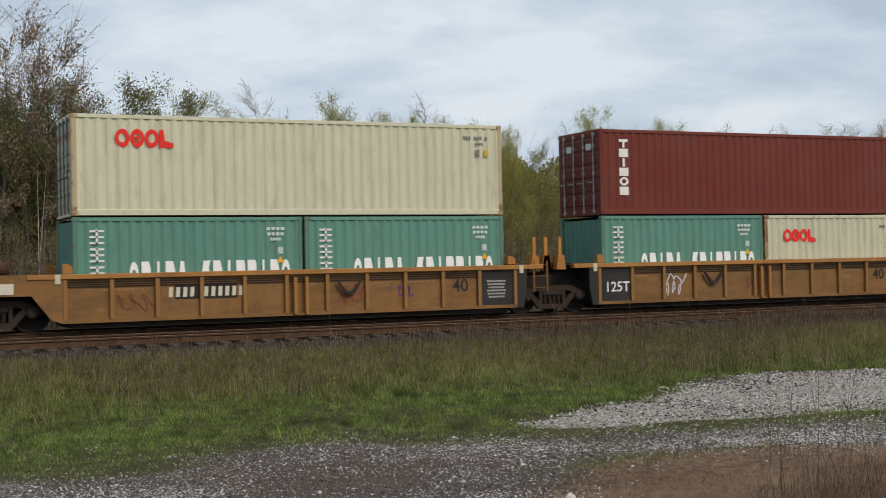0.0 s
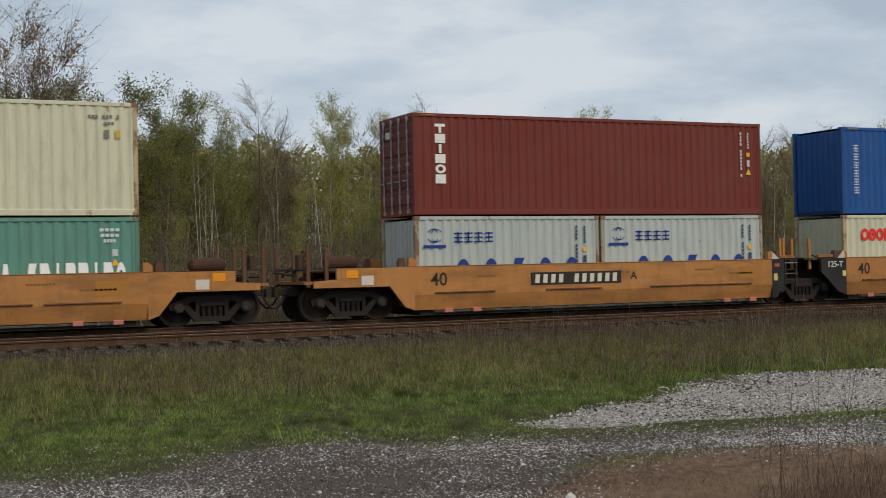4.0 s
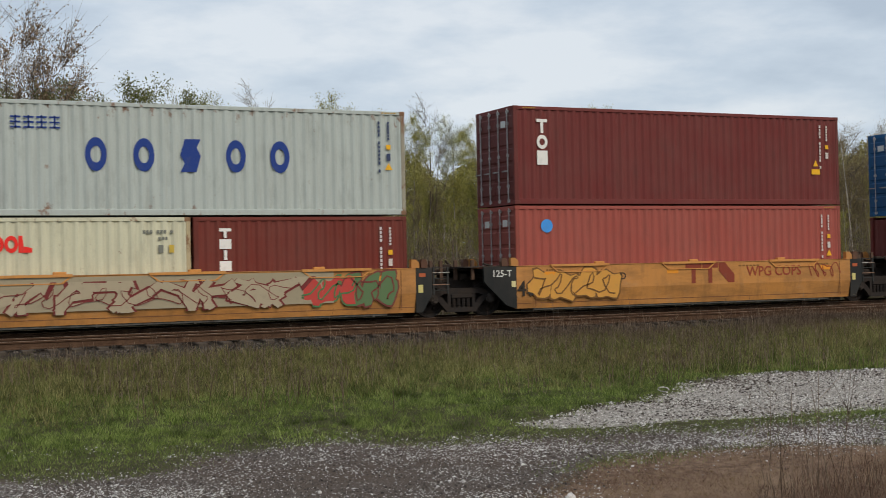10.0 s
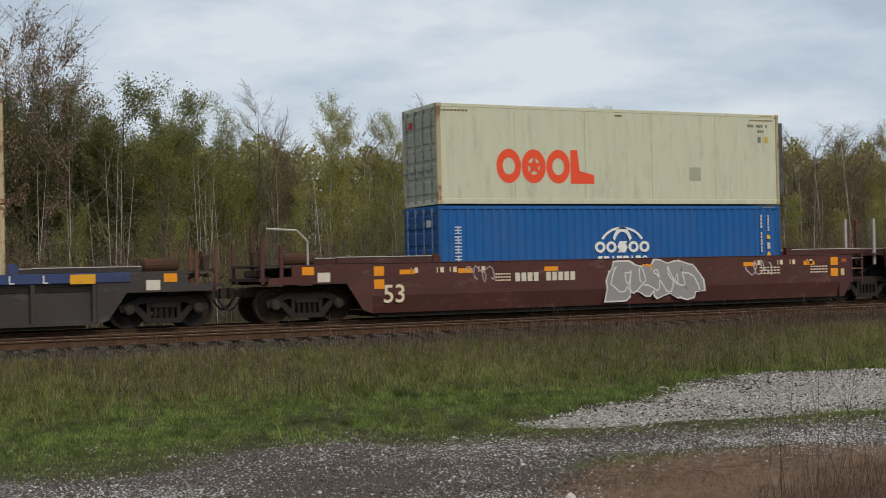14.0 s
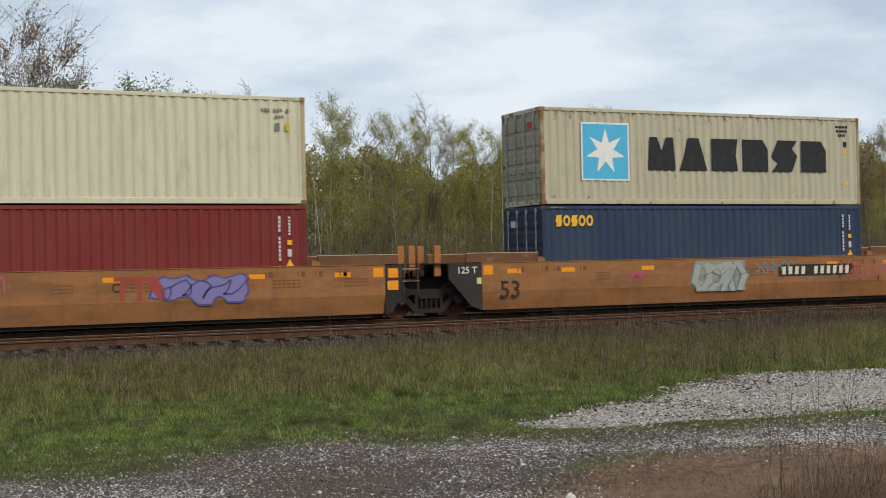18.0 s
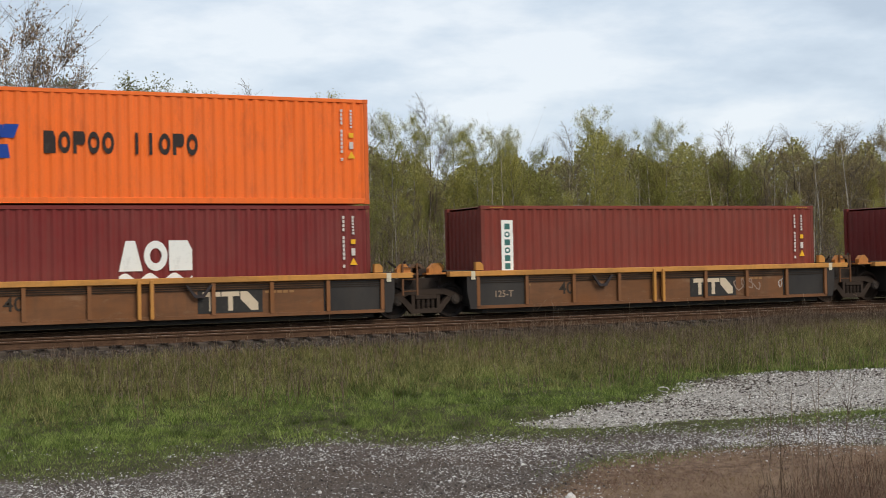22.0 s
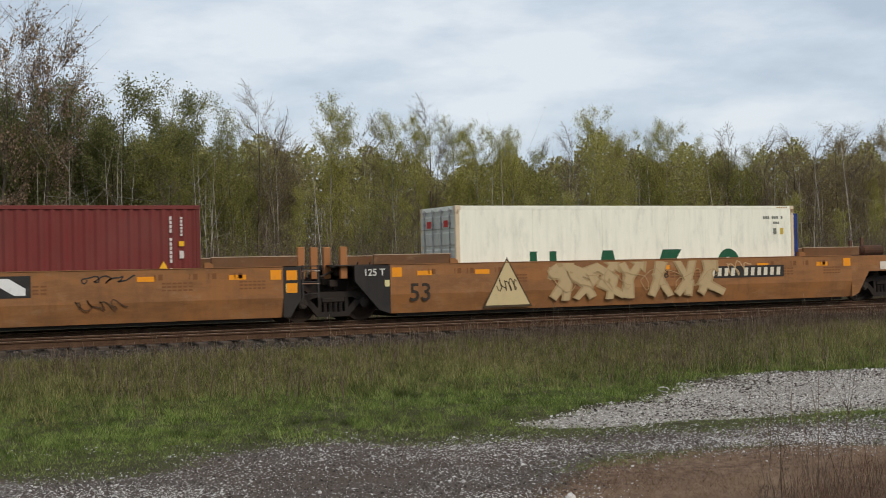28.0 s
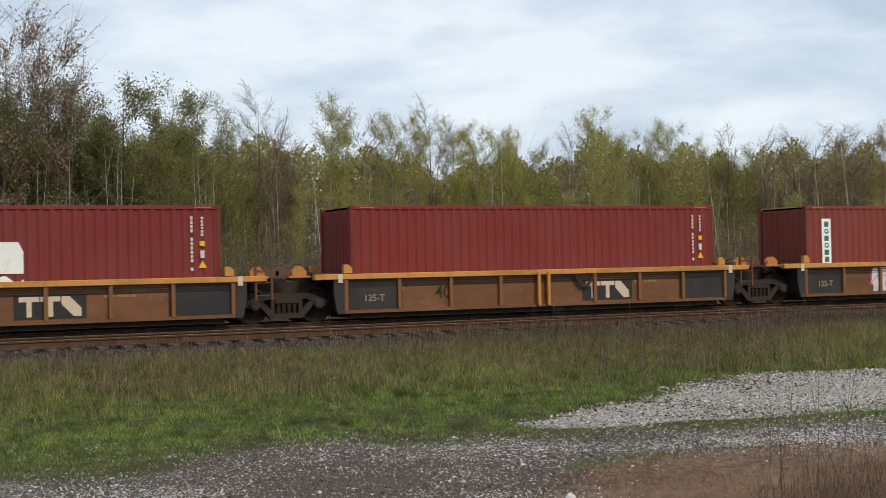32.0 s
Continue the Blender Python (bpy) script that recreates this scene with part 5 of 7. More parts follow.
        for x in (-5.1, -0.8, 5.2):
            part("reflector", patch(0.42, 0.14), car, rgb(228, 148, 44), (x, y, zc + 0.1))
        for x in (-x1 + 0.62, x1 - 0.45):
            part("panel_seam", shape("panel_seam", lambda bm: box(bm, -0.012, 0.012, -0.006, 0.0, 0, 1.1), PAINT), car, rgb(120, 72, 34), (x, SIDE_Y, b + 0.08))
        for x, w in ((-5.0, 0.5), (2.1, 0.8), (5.0, 0.6)):
            small(car, bars("bbbbbb", w, 0.045, 0.3), rgb(130, 90, 44), (x, y, zc + 0.22))
    elif style in ("brown53", "tan53"):
        text(car, "53", -x1 + (0.65 if style == "brown53" else 0.9), y, p["crease"] + 0.02, 0.7, ink)
        if letter:
            text(car, letter, -1.6 if letter == "A" else 0.9, y, zc - 0.05, 0.32, ink)
        for x in (-7.2, -5.4, -2.6, 0.8, 4.6, 7.0):
            part("reflector", patch(0.46, 0.13), car, ORANGE_MARK, (x, y, t - 0.24))
        for x in (-x1 + 0.2, x1 - 0.2):
            part("reflector", patch(0.3, 0.26), car, ORANGE_MARK, (x, y, t - 0.2))
            if style == "brown53":
                part("reflector", patch(0.3, 0.26), car, ORANGE_MARK, (x + (0.0 if x > 0 else 0.0), y, t - 0.56))
        marks = lit if style == "brown53" else rgb(120, 78, 44)
        for x in (-7.0, -6.2, -5.8, -4.9, 4.9, 5.8, 6.3, 7.0):
            small(car, bars("ib", 0.26, 0.15, 0.3), marks, (x, y, t - 0.2))
        for x, w in ((-4.2, 0.5), (5.4, 0.8), (7.4, 0.7), (1.6, 1.1), (-0.4, 0.5)):
            for k in range(3):
                small(car, bars("bbbbbb", w, 0.04, 0.3), marks, (x, y, t - 0.36 - 0.09 * k))
    elif style == "blue53":
        text(car, "53", 1.9, y + 0.088, zc - 0.52, 0.5, ink)
        if letter:
            text(car, letter, -x1 + 2.35, y + 0.088, zc - 0.4, 0.32, rgb(170, 166, 158))
        for x in (-7.9, -5.2, -3.0, 0.0, 2.7, 5.3, 7.9):
            part("reflector", patch(0.5 if abs(x) < 7 else 0.62, 0.14 if abs(x) < 7 else 0.24), car, rgb(226, 164, 40), (x, SIDE_Y - 0.036, t - 0.15))
        for x in (-7.0, -6.2, -5.6, -4.8, 4.8, 5.6, 6.2, 7.0):
            part("gauge_mark", block("l", 0.12, 0.2), car, rgb(222, 222, 218), (x, SIDE_Y - 0.036, t - 0.14))
        part("gauge_mark", block("i", 0.3, 0.4), car, rgb(228, 228, 222), (0, SIDE_Y - 0.037, t - 0.1))
        for x in (-4.0, 4.4):
            for k in range(3):
                small(car, bars("bbbbbbb", 0.66, 0.035, 0.3), rgb(214, 214, 210), (x, SIDE_Y - 0.036, t - 0.08 - 0.06 * k))
        for k in range(2):
            small(car, bars("bbbbbbbbbb", 1.1, 0.08, 0.3), rgb(168, 162, 150), (0.7, y + 0.088, zc - 0.36 - 0.14 * k))
    else:
        text(car, "40", -x1 + 3.0 if style == "rib40" else 4.6, y + 0.088, zc - 0.5, 0.5, ink)
        if style == "rib40":
            for x in (-x1 + 0.9, x1 - 0.9):
                part("dark_panel", shape(("dark_panel",), lambda bm: box(bm, -0.85, 0.85, -0.012, 0.02, 0.3, 1.12), PAINT), car, rgb(40, 38, 37, 0.15), (x, SIDE_Y + 0.088, 0))
            text(car, "125-T", -x1 + 0.9, SIDE_Y + 0.07, 0.62, 0.26, rgb(150, 130, 110))
        else:
            part("dark_panel", shape(("dark_panel", style), lambda bm: box(bm, -0.6, 0.6, -0.012, 0.02, 0.3, 1.3), PAINT), car, rgb(36, 36, 38, 0.1), (x1 - 0.68 if cl else -x1 + 0.7, SIDE_Y + 0.076, 0))
            if cl:
                for k in range(6):
                    small(car, bars("bbbbbbb", 0.6 - 0.05 * (k % 3), 0.05, 0.3), rgb(170, 166, 160), (x1 - 0.66, SIDE_Y + 0.058, 1.0 - 0.09 * k))
            else:
                text(car, "125T", -x1 + 0.7, SIDE_Y + 0.058, 0.72, 0.42, rgb(232, 232, 228))
        part("tie_down_loop", shape("tie_down_loop", lambda bm: prism(bm, [(-0.36, 1.0), (-0.3, 1.0), (-0.08, 0.74), (0.08, 0.74), (0.3, 1.0), (0.36, 1.0), (0.12, 0.66), (-0.12, 0.66)], "y", -0.05, 0.02), STEEL), car, (0.05, 0.045, 0.05, 1), (-2.2 if n % 2 else 1.2, SIDE_Y, 0.1))
        part("pole_bracket", shape("pole_bracket", lambda bm: [box(bm, x, x + 0.09, -0.07, 0.03, 0.25, 1.25, 0.01) for x in (-0.2, 0.12)], PAINT), car, tinted(topc, 0.9), (-0.2, SIDE_Y, 0))
        for x in (-x1 - 0.12, x1 + 0.12):
            part("reflector", patch(0.13, 0.24), car, rgb(205, 195, 170), (x, SIDE_Y - 0.036, t - 0.12))
        for x in (-5.0, 3.4):
            small(car, bars("bbbbb", 0.8, 0.07, 0.3), rgb(150, 110, 70), (x, y + 0.086, zc - 0.35))
    off = 0.088 if p["ribs"] else 0.0
    if plate is not None:
        pc = rgb(124, 106, 86) if style == "rib40" else rgb(214, 206, 186)
        if plate[1]:
            part("number_plate", patch(plate[1], 0.37), car, rgb(50, 45, 40), (plate[0], y + off - 0.001, zc - (0.02 if not off else 0.45)))
        small(car, bars("rrrr rrrrrr" if plate[1] or off else "bbbb bbbbb", max(plate[1] - 0.25, 2.0), 0.25, 0.32), pc, (plate[0], y + off - 0.004, zc - (0.02 if not off else 0.45)))
    if emblem is not None:
        x, w, h, z, c, back = emblem
        if back:
            part("emblem_panel", patch(w + 0.25, h + 0.12), car, rgb(48, 46, 44), (x, y + off - 0.001, z))
        row(car, "emblem", "ttg", w, h, 0.06, c, (x, y + off - 0.005, z))
    graffiti(car, art, y + off)
    rides(car, s, TRACK_Y, 0.0)
    return car


# ---------------------------------------------------------------- the consist, front to rear
RED_E, TAN_E = rgb(136, 62, 42), rgb(204, 186, 160)
W_, K_ = rgb(225, 225, 222), rgb(48, 46, 44)
ART = {
    "U0": [("tag", -3.6, 0.75, 0.7, 0.7, rgb(215, 215, 225), W_, 3), ("tag", -0.6, 0.8, 0.5, 0.5, rgb(130, 60, 50), W_, 4)],
    "U1": [("tag", 1.3, 0.75, 0.7, 0.6, rgb(150, 60, 50), W_, 6), ("tag", 2.9, 0.8, 0.4, 0.4, rgb(90, 60, 120), W_, 7), ("tag", -4.6, 0.7, 0.9, 0.5, rgb(120, 66, 40), W_, 8)],
    "U3": [("blob", 3.2, 1.1, 1.5, 0.5, rgb(216, 190, 150), rgb(180, 130, 70), 12), ("tag", -5.5, 1.3, 0.9, 0.2, K_, K_, 13)],
    "U4": [("tag", 1.5, 1.25, 1.1, 0.22, K_, K_, 17), ("tag", -5.0, 1.2, 1.3, 0.25, K_, K_, 18)],
    "Ue": [("tag", 1.6, 1.05, 0.5, 0.3, rgb(190, 80, 90), W_, 19)],
    "Uf": [("tag", 3.6, 1.05, 0.5, 0.35, rgb(190, 70, 100), W_, 21)],
    "Ug": [("tag", -2.6, 1.15, 3.9, 0.42, rgb(196, 92, 44), W_, 22), ("tag", 4.0, 0.85, 2.9, 0.9, rgb(86, 66, 34), W_, 23), ("tag", 2.6, 1.2, 0.9, 0.4, K_, W_, 24)],
    "Uh": [("word", 3.1, 1.08, 2.6, 0.33, rgb(150, 66, 44), "WPG COPS", 25), ("tag", 5.1, 1.08, 1.2, 0.5, rgb(140, 58, 42), W_, 25), ("blob", -4.3, 0.85, 3.0, 0.9, rgb(210, 152, 70), rgb(120, 84, 44), 26)],
    "Ui": [("area", -1.2, 0.95, 10.0, 0.85, rgb(160, 148, 122), W_, 1), ("blob", 4.9, 0.88, 1.5, 0.95, rgb(92, 118, 78), rgb(120, 62, 54), 73), ("blob", 3.7, 0.9, 1.5, 0.8, rgb(190, 70, 62), rgb(80, 120, 76), 28),
           ("wild", -1.4, 0.85, 8.6, 0.85, rgb(172, 158, 132), rgb(118, 48, 46), 29), ("tag", -5.7, 0.85, 1.0, 0.9, rgb(170, 46, 46), W_, 30)],
    "Uk": [("blob", 3.4, 0.92, 3.9, 1.15, rgb(158, 96, 56), rgb(216, 200, 186), 31), ("tag", -2.4, 1.2, 0.9, 0.4, rgb(200, 195, 195), W_, 32), ("tag", 0.6, 1.25, 0.8, 0.5, rgb(205, 200, 200), W_, 33)],
    "Ul": [("tag", -0.9, 1.15, 0.95, 0.55, rgb(205, 200, 200), W_, 34), ("tag", 5.2, 1.25, 0.9, 0.45, rgb(200, 196, 196), W_, 35)],
    "Um": [("blob", 1.0, 0.92, 3.3, 1.15, rgb(150, 146, 144), rgb(216, 214, 210), 36), ("tag", -4.9, 1.22, 0.8, 0.5, rgb(170, 160, 158), W_, 37), ("tag", 5.0, 1.2, 0.9, 0.5, rgb(190, 186, 184), W_, 38)],
    "Un": [("tag", -2.9, 0.75, 1.6, 0.55, rgb(170, 150, 122), W_, 39)],
    "Uo": [("tag", -4.2, 0.8, 1.0, 0.5, rgb(150, 140, 130), W_, 40)],
    "Up": [("tag", -1.5, 1.32, 1.8, 0.3, rgb(180, 196, 216), W_, 41)],
    "Uq": [("area", 0.1, 0.98, 1.9, 0.95, rgb(142, 146, 136), W_, 1), ("wild", 0.1, 0.95, 1.9, 0.95, rgb(160, 164, 156), rgb(112, 128, 130), 42), ("tag", 2.2, 1.2, 1.6, 0.4, rgb(110, 140, 150), W_, 43), ("tag", 5.2, 1.1, 1.1, 0.6, rgb(186, 92, 96), W_, 44), ("tag", 6.2, 1.0, 1.3, 0.7, rgb(176, 90, 100), W_, 71), ("tag", 7.2, 1.1, 0.9, 0.5, rgb(190, 100, 110), W_, 72), ("tag", -3.0, 1.05, 0.5, 0.25, rgb(190, 70, 130), W_, 45)],
    "Ur": [("blob", 3.1, 1.0, 2.3, 0.7, rgb(126, 120, 172), rgb(84, 78, 128), 46), ("tag", -4.0, 1.0, 4.2, 0.9, rgb(196, 92, 120), W_, 47)],
    "Us": [("area", 2.0, 0.88, 3.2, 1.1, rgb(122, 136, 62), W_, 1), ("wild", 2.0, 0.88, 3.1, 1.1, rgb(142, 154, 80), rgb(120, 134, 64), 48), ("tag", 2.0, 0.9, 3.0, 0.9, rgb(172, 192, 104), W_, 148), ("tag", 4.4, 1.2, 0.9, 0.5, rgb(150, 90, 110), W_, 49)],
    "Uv": [("tag", 3.2, 0.7, 0.9, 0.4, rgb(150, 130, 116), W_, 50), ("tag", 4.9, 0.75, 0.9, 0.4, rgb(180, 175, 168), W_, 51)],
    "Ut": [("area", -0.25, 0.68, 0.8, 0.72, rgb(186, 136, 54), W_, 1), ("word", -0.25, 0.68, 0.5, 0.36, rgb(52, 44, 36), "40", 1), ("tag", 3.2, 0.7, 0.7, 0.35, rgb(190, 140, 60), W_, 81)],
    "Ux": [("area", 1.4, 0.68, 0.8, 0.72, rgb(190, 142, 56), W_, 1), ("word", 1.4, 0.68, 0.5, 0.36, rgb(52, 44, 36), "40", 1), ("tag", -3.0, 0.65, 0.9, 0.3, rgb(110, 90, 76), W_, 52), ("tag", 2.6, 0.75, 1.3, 0.45, rgb(140, 120, 104), W_, 53)],
    "VD": [("wild", -0.2, 0.92, 6.4, 1.15, rgb(182, 158, 118), rgb(168, 142, 102), 55), ("tri", -4.6, 0.88, 1.6, 1.0, rgb(200, 180, 136), rgb(74, 60, 42), 56), ("tag", 3.6, 1.2, 1.0, 0.5, rgb(190, 160, 120), W_, 57)],
    "VE": [("wild", -1.6, 0.98, 1.7, 0.9, rgb(160, 150, 122), rgb(104, 92, 64), 58), ("tag", 3.4, 0.65, 1.2, 0.3, rgb(80, 56, 34), W_, 59), ("tag", 3.6, 1.3, 1.2, 0.2, K_, W_, 60)],
    "VF": [("wild", 4.1, 0.95, 5.6, 1.2, rgb(214, 190, 146), rgb(44, 52, 52), 61), ("wild", 4.3, 0.9, 4.6, 0.9, rgb(198, 178, 138), rgb(60, 74, 74), 62), ("tag", -2.6, 1.38, 1.6, 0.22, K_, W_, 62)],
    "VG": [("tag", -2.6, 0.85, 0.8, 0.35, rgb(205, 200, 200), W_, 63), ("tag", 1.4, 0.75, 0.5, 0.4, rgb(140, 120, 80), W_, 64)],
    "Ud": [("tag", 3.3, 1.2, 0.9, 0.4, rgb(150, 60, 50), W_, 70)],
    "VH": [("area", -2.4, 0.72, 2.1, 0.78, rgb(206, 200, 198), W_, 1), ("wild", -2.4, 0.7, 2.0, 0.72, rgb(216, 208, 206), rgb(196, 84, 84), 65), ("tag", -0.9, 0.72, 1.0, 0.55, rgb(214, 212, 208), W_, 66), ("tag", 3.4, 0.75, 0.9, 0.55, rgb(205, 200, 196), W_, 67)],
}
# key, place of the load's left end at time zero, car style, coupler left, coupler right, letter, upper box, lower boxes
CONSIST = [
    ("U0", 21.09, "rib40b", 0, 0, "", ("redbrown", 0), ["seagreen", "cream"]),
    ("U1", 5.56, "rib40b", 1, 0, "", ("cream", 0), ["seagreen", "seagreen"]),
    ("U2", -14.30, "tan40", 0, 1, "B", ("maroon", 1), ["cream", "palegrey"]),
    ("U3", -29.80, "tan40", 0, 0, "C", ("darkblue", 1), ["cream", "seagreen"]),
    ("U4", -45.33, "tan40", 0, 0, "D", ("star_grey", 1), ["cream", "cream"]),
    ("U5", -60.87, "tan40", 0, 0, "E", ("blue", 1), ["cream", "cream"]),
    ("U6", -76.41, "tan40", 1, 0, "A", ("redbrown", 1), ["palegrey", "palegrey"]),
    ("Ua", -96.31, "tan40", 0, 1, "B", ("cream", 1), ["seagreen", "seagreen"]),
    ("Ub", -111.80, "tan40", 0, 0, "E", ("blue", 1), ["cream", "seagreen"]),
    ("Uc", -127.43, "tan40", 0, 0, "D", ("cream", 1), ["CREAM_REEFER"]),
    ("Ud", -142.95, "tan40", 0, 0, "C", ("maroon", 1), ["cream", "crimson"]),
    ("Ue", -158.45, "tan40", 1, 0, "B", ("crimson", 1), ["BLUE"]),
    ("Uf", -178.33, "gold40", 0, 1, "A", ("cream", 0), ["orangered", "star_grey"]),
    ("Ug", -194.01, "gold40", 0, 0, "E", ("blue", 1), ["maroon", "cream"]),
    ("Uh", -209.76, "gold40", 0, 0, "D", ("maroon", 1), ["SALMON"]),
    ("Ui", -225.42, "gold40", 0, 0, "C", ("palegrey", 1), ["cream", "redbrown"]),
    ("Uj", -241.12, "gold40", 1, 0, "B", ("maroon", 1), ["palegrey", "star_grey"]),
    ("Uk", -262.86, "brown53", 0, 1, "A", ("palegrey", 1), ["CREAM"]),
    ("Ul", -282.50, "brown53", 0, 0, "C", ("cream", 1), ["PALEGREY"]),
    ("Um", -302.09, "brown53", 1, 0, "", ("cream_reefer", 1), ["BLUE"]),
    ("Un", -326.02, "blue53", 0, 1, "", ("cream", 0), ["CREAM"]),
    ("Uo", -345.75, "blue53", 0, 0, "C", ("cream_reefer", 1), ["PALEGREY"]),
    ("Up", -365.32, "blue53", 1, 0, "A", ("cream", 0), ["RED"]),
    ("Uq", -389.22, "tan53", 0, 1, "B", ("star_cream", 1), ["NAVY"]),
    ("Ur", -408.71, "tan53", 0, 0, "C", ("cream", 1), ["CRIMSON"]),
    ("Us", -428.27, "tan53", 1, 0, "A", ("star_cream", 1), ["SEAGREEN"]),
    ("Ut", -450.13, "rib40", 0, 1, "", None, ["PLAIN"]),
    ("Uu", -465.84, "rib40", 0, 0, "", None, ["DARKRED"]),
    ("Uv", -481.51, "rib40", 0, 0, "", None, ["STRIPRED"]),
    ("Uw", -497.14, "rib40", 0, 0, "", ("orange", 1), ["WAVEMAROON"]),
    ("Ux", -512.94, "rib40", 1, 0, "", None, ["MAROON"]),
    ("Uy", -532.69, "gold40", 0, 1, "B", None, ["stripred", "redbrown"]),
    ("Uz", -548.33, "gold40", 0, 0, "C", None, ["WAVEMAROON"]),
    ("VA", -564.08, "gold40", 0, 0, "D", None, ["STRIPRED"]),
    ("VB", -579.76, "gold40", 0, 0, "E", None, ["RED"]),
    ("VC", -595.45, "gold40", 1, 0, "A", None, ["STRIPRED"]),
    ("VD", -617.26, "tan53", 0, 1, "B", None, ["WHITEBOX"]),
    ("VE", -636.85, "tan53", 0, 0, "C", None, ["MAROON"]),
    ("VF", -656.41, "tan53", 1, 0, "A", None, ["WAVEMAROON"]),
    ("VG", -678.40, "rib40", 0, 1, "", None, ["NAVY"]),
    ("VH", -694.23, "rib40", 0, 0, "", None, ["STRIPRED"]),
    ("VI", -710.13, "rib40", 0, 0, "", None, ["PLAIN"]),
    ("VJ", -725.96, "rib40", 0, 0, "", None, ["WAVEMAROON"]),
]
PLATES = {"U1": (-2.75, 1.65), "U2": (1.95, 3.1), "U6": (-1.0, 3.1), "Ue": (-1.5, 3.1), "Uf": (-3.65, 2.4), "Uj": (-3.45, 2.4), "Uk": (-3.0, 0), "Ul": (-2.85, 0), "Um": (-2.8, 0),
          "Up": (-4.0, 0), "Un": (-4.6, 0), "Uq": (3.9, 3.05), "Us": (-3.1, 3.1), "Ut": (-3.6, 2.3), "Uy": (3.6, 2.3), "VC": (-2.3, 2.4), "VD": (3.93, 3.0), "VF": (-3.0, 3.2), "VG": (-2.9, 2.0), "Ux": (-3.2, 2.0)}
EMBLEMS = {k: (x, 1.85, 0.62, 1.08, RED_E, 0) for k, x in (("U3", 2.2), ("U4", 2.0), ("U5", -1.2), ("Ub", 1.8), ("Uc", 2.1), ("Ud", 2.2), ("Ug", 0.55), ("Uh", 0.6), ("Uz", 0.45), ("VA", 0.2), ("VB", 0.5))}
EMBLEMS |= {k: (x, 1.5, 0.5, 0.66, TAN_E, 1) for k, x in (("Uu", 1.9), ("Uv", 1.9), ("Uw", 2.05), ("VH", 1.9), ("VI", 2.05), ("VJ", 1.7))}
EMBLEMS |= {"VE": (0.6, 2.1, 0.42, 1.16, W_, 1), "Ur": (1.5, 1.3, 0.6, 1.05, rgb(160, 70, 60), 0)}
NO_DOOR = {"U2", "U5", "Uj", "Ub", "Ux", "VA", "VC", "VH", "VI", "Uu", "Uv", "VG"}
GREY_P = rgb(160, 164, 158, 0.1)
EXTRA = {"Uc": ((1.45, 0, 1.97, 0.32, rgb(196, 190, 200)), (1.88, 0, 1.97, 0.32, rgb(205, 60, 48)), (2.35, 0, 1.97, 0.32, rgb(240, 238, 234))), "Ux": ((0.2, 0, 1.6, 0.3, rgb(60, 140, 90)),), "Uk": ((-1.0, 1.1, 0.95, 0.9, GREY_P), (1.4, 1.5, 0.9, 0.8, GREY_P), (3.4, 0.8, 0.95, 0.8, GREY_P)), "Uq": ((2.4, 1.1, 0.75, 0.7, rgb(34, 46, 140)), (4.6, 1.0, 0.85, 0.8, rgb(34, 46, 140)))}


TOP_EXTRA = {"Ud": ((-0.2, 0, 2.32, 0.34, rgb(214, 70, 62)), (0.35, 0.12, 0.75, 0.12, W_), (-5.6, 0.08, 1.0, 0.1, W_)), "Uj": ((0.1, 0.15, 0.72, 0.12, W_), (2.0, 0.3, 0.7, 0.5, rgb(134, 40, 34))), "U4": ((3.6, 2.6, 0.42, 0.2, rgb(196, 196, 170, 0.3)),)}


VIVID = {"Ue": rgb(0, 88, 164, 0.04), "U5": rgb(0, 82, 152, 0.05), "Um": rgb(0, 94, 164, 0.04)}


def build_train():
    for i, (key, s0, style, cl, cr, letter, upper, lower) in enumerate(CONSIST):
        mid = s0 + HALF_L
        ahead = CONSIST[i - 1] if i else None
        behind = CONSIST[i + 1] if i + 1 < len(CONSIST) else None

        def reach(this, other, gap):
            w = [3.75 if STYLE[o]["num"] == "40" else 5.8 for o in (this, other)]
            return gap * w[0] / (w[0] + w[1])
        gr = ahead[1] - s0 - 2 * HALF_L if ahead else 3.4
        gl = s0 - behind[1] - 2 * HALF_L if behind else 3.6
        jr = reach(style, ahead[2], gr) if cr and ahead else gr / 2
        jl = reach(style, behind[2], gl) if cl and behind else gl / 2
        tall = {"tan40": 2.12, "gold40": 1.62, "brown53": 2.75, "tan53": 2.05}.get(style, 1.8)
        well_car(style, mid, jl, jr, cl, cr, letter, PLATES.get(key), EMBLEMS.get(key), ART.get(key, ()), tall)
        dusty = style in ("rib40", "rib40b")
        if cr:
            bogie(mid + HALF_L + jr - 1.95, dusty)
        elif i == 0:
            bogie(mid + HALF_L + jr, dusty)
        if cl:
            bogie(mid - HALF_L - jl + 1.95, dusty)
        else:
            bogie(mid - HALF_L - jl, dusty)
        hl = H_STD
        door = key not in NO_DOOR
        if len(lower) == 1:
            hl = H_HIGH
            container(lower[0].lower(), 2 * HALF_L, hl, mid, FLOOR_Z, door, VIVID.get(key) if lower[0] == "BLUE" else None, EXTRA.get(key))
        else:
            for k, kind in enumerate(lower):
                container(kind, 6.058, hl, mid + (-1 if k == 0 else 1) * (HALF_L - 3.029), FLOOR_Z, key in ("Ub", "Uy", "Ui"))
        if upper:
            container(upper[0], 2 * HALF_L, H_HIGH if upper[1] else H_STD, mid, FLOOR_Z + hl + 0.035, door, VIVID.get(key) if upper[0] == "blue" else None, TOP_EXTRA.get(key))


build_train()


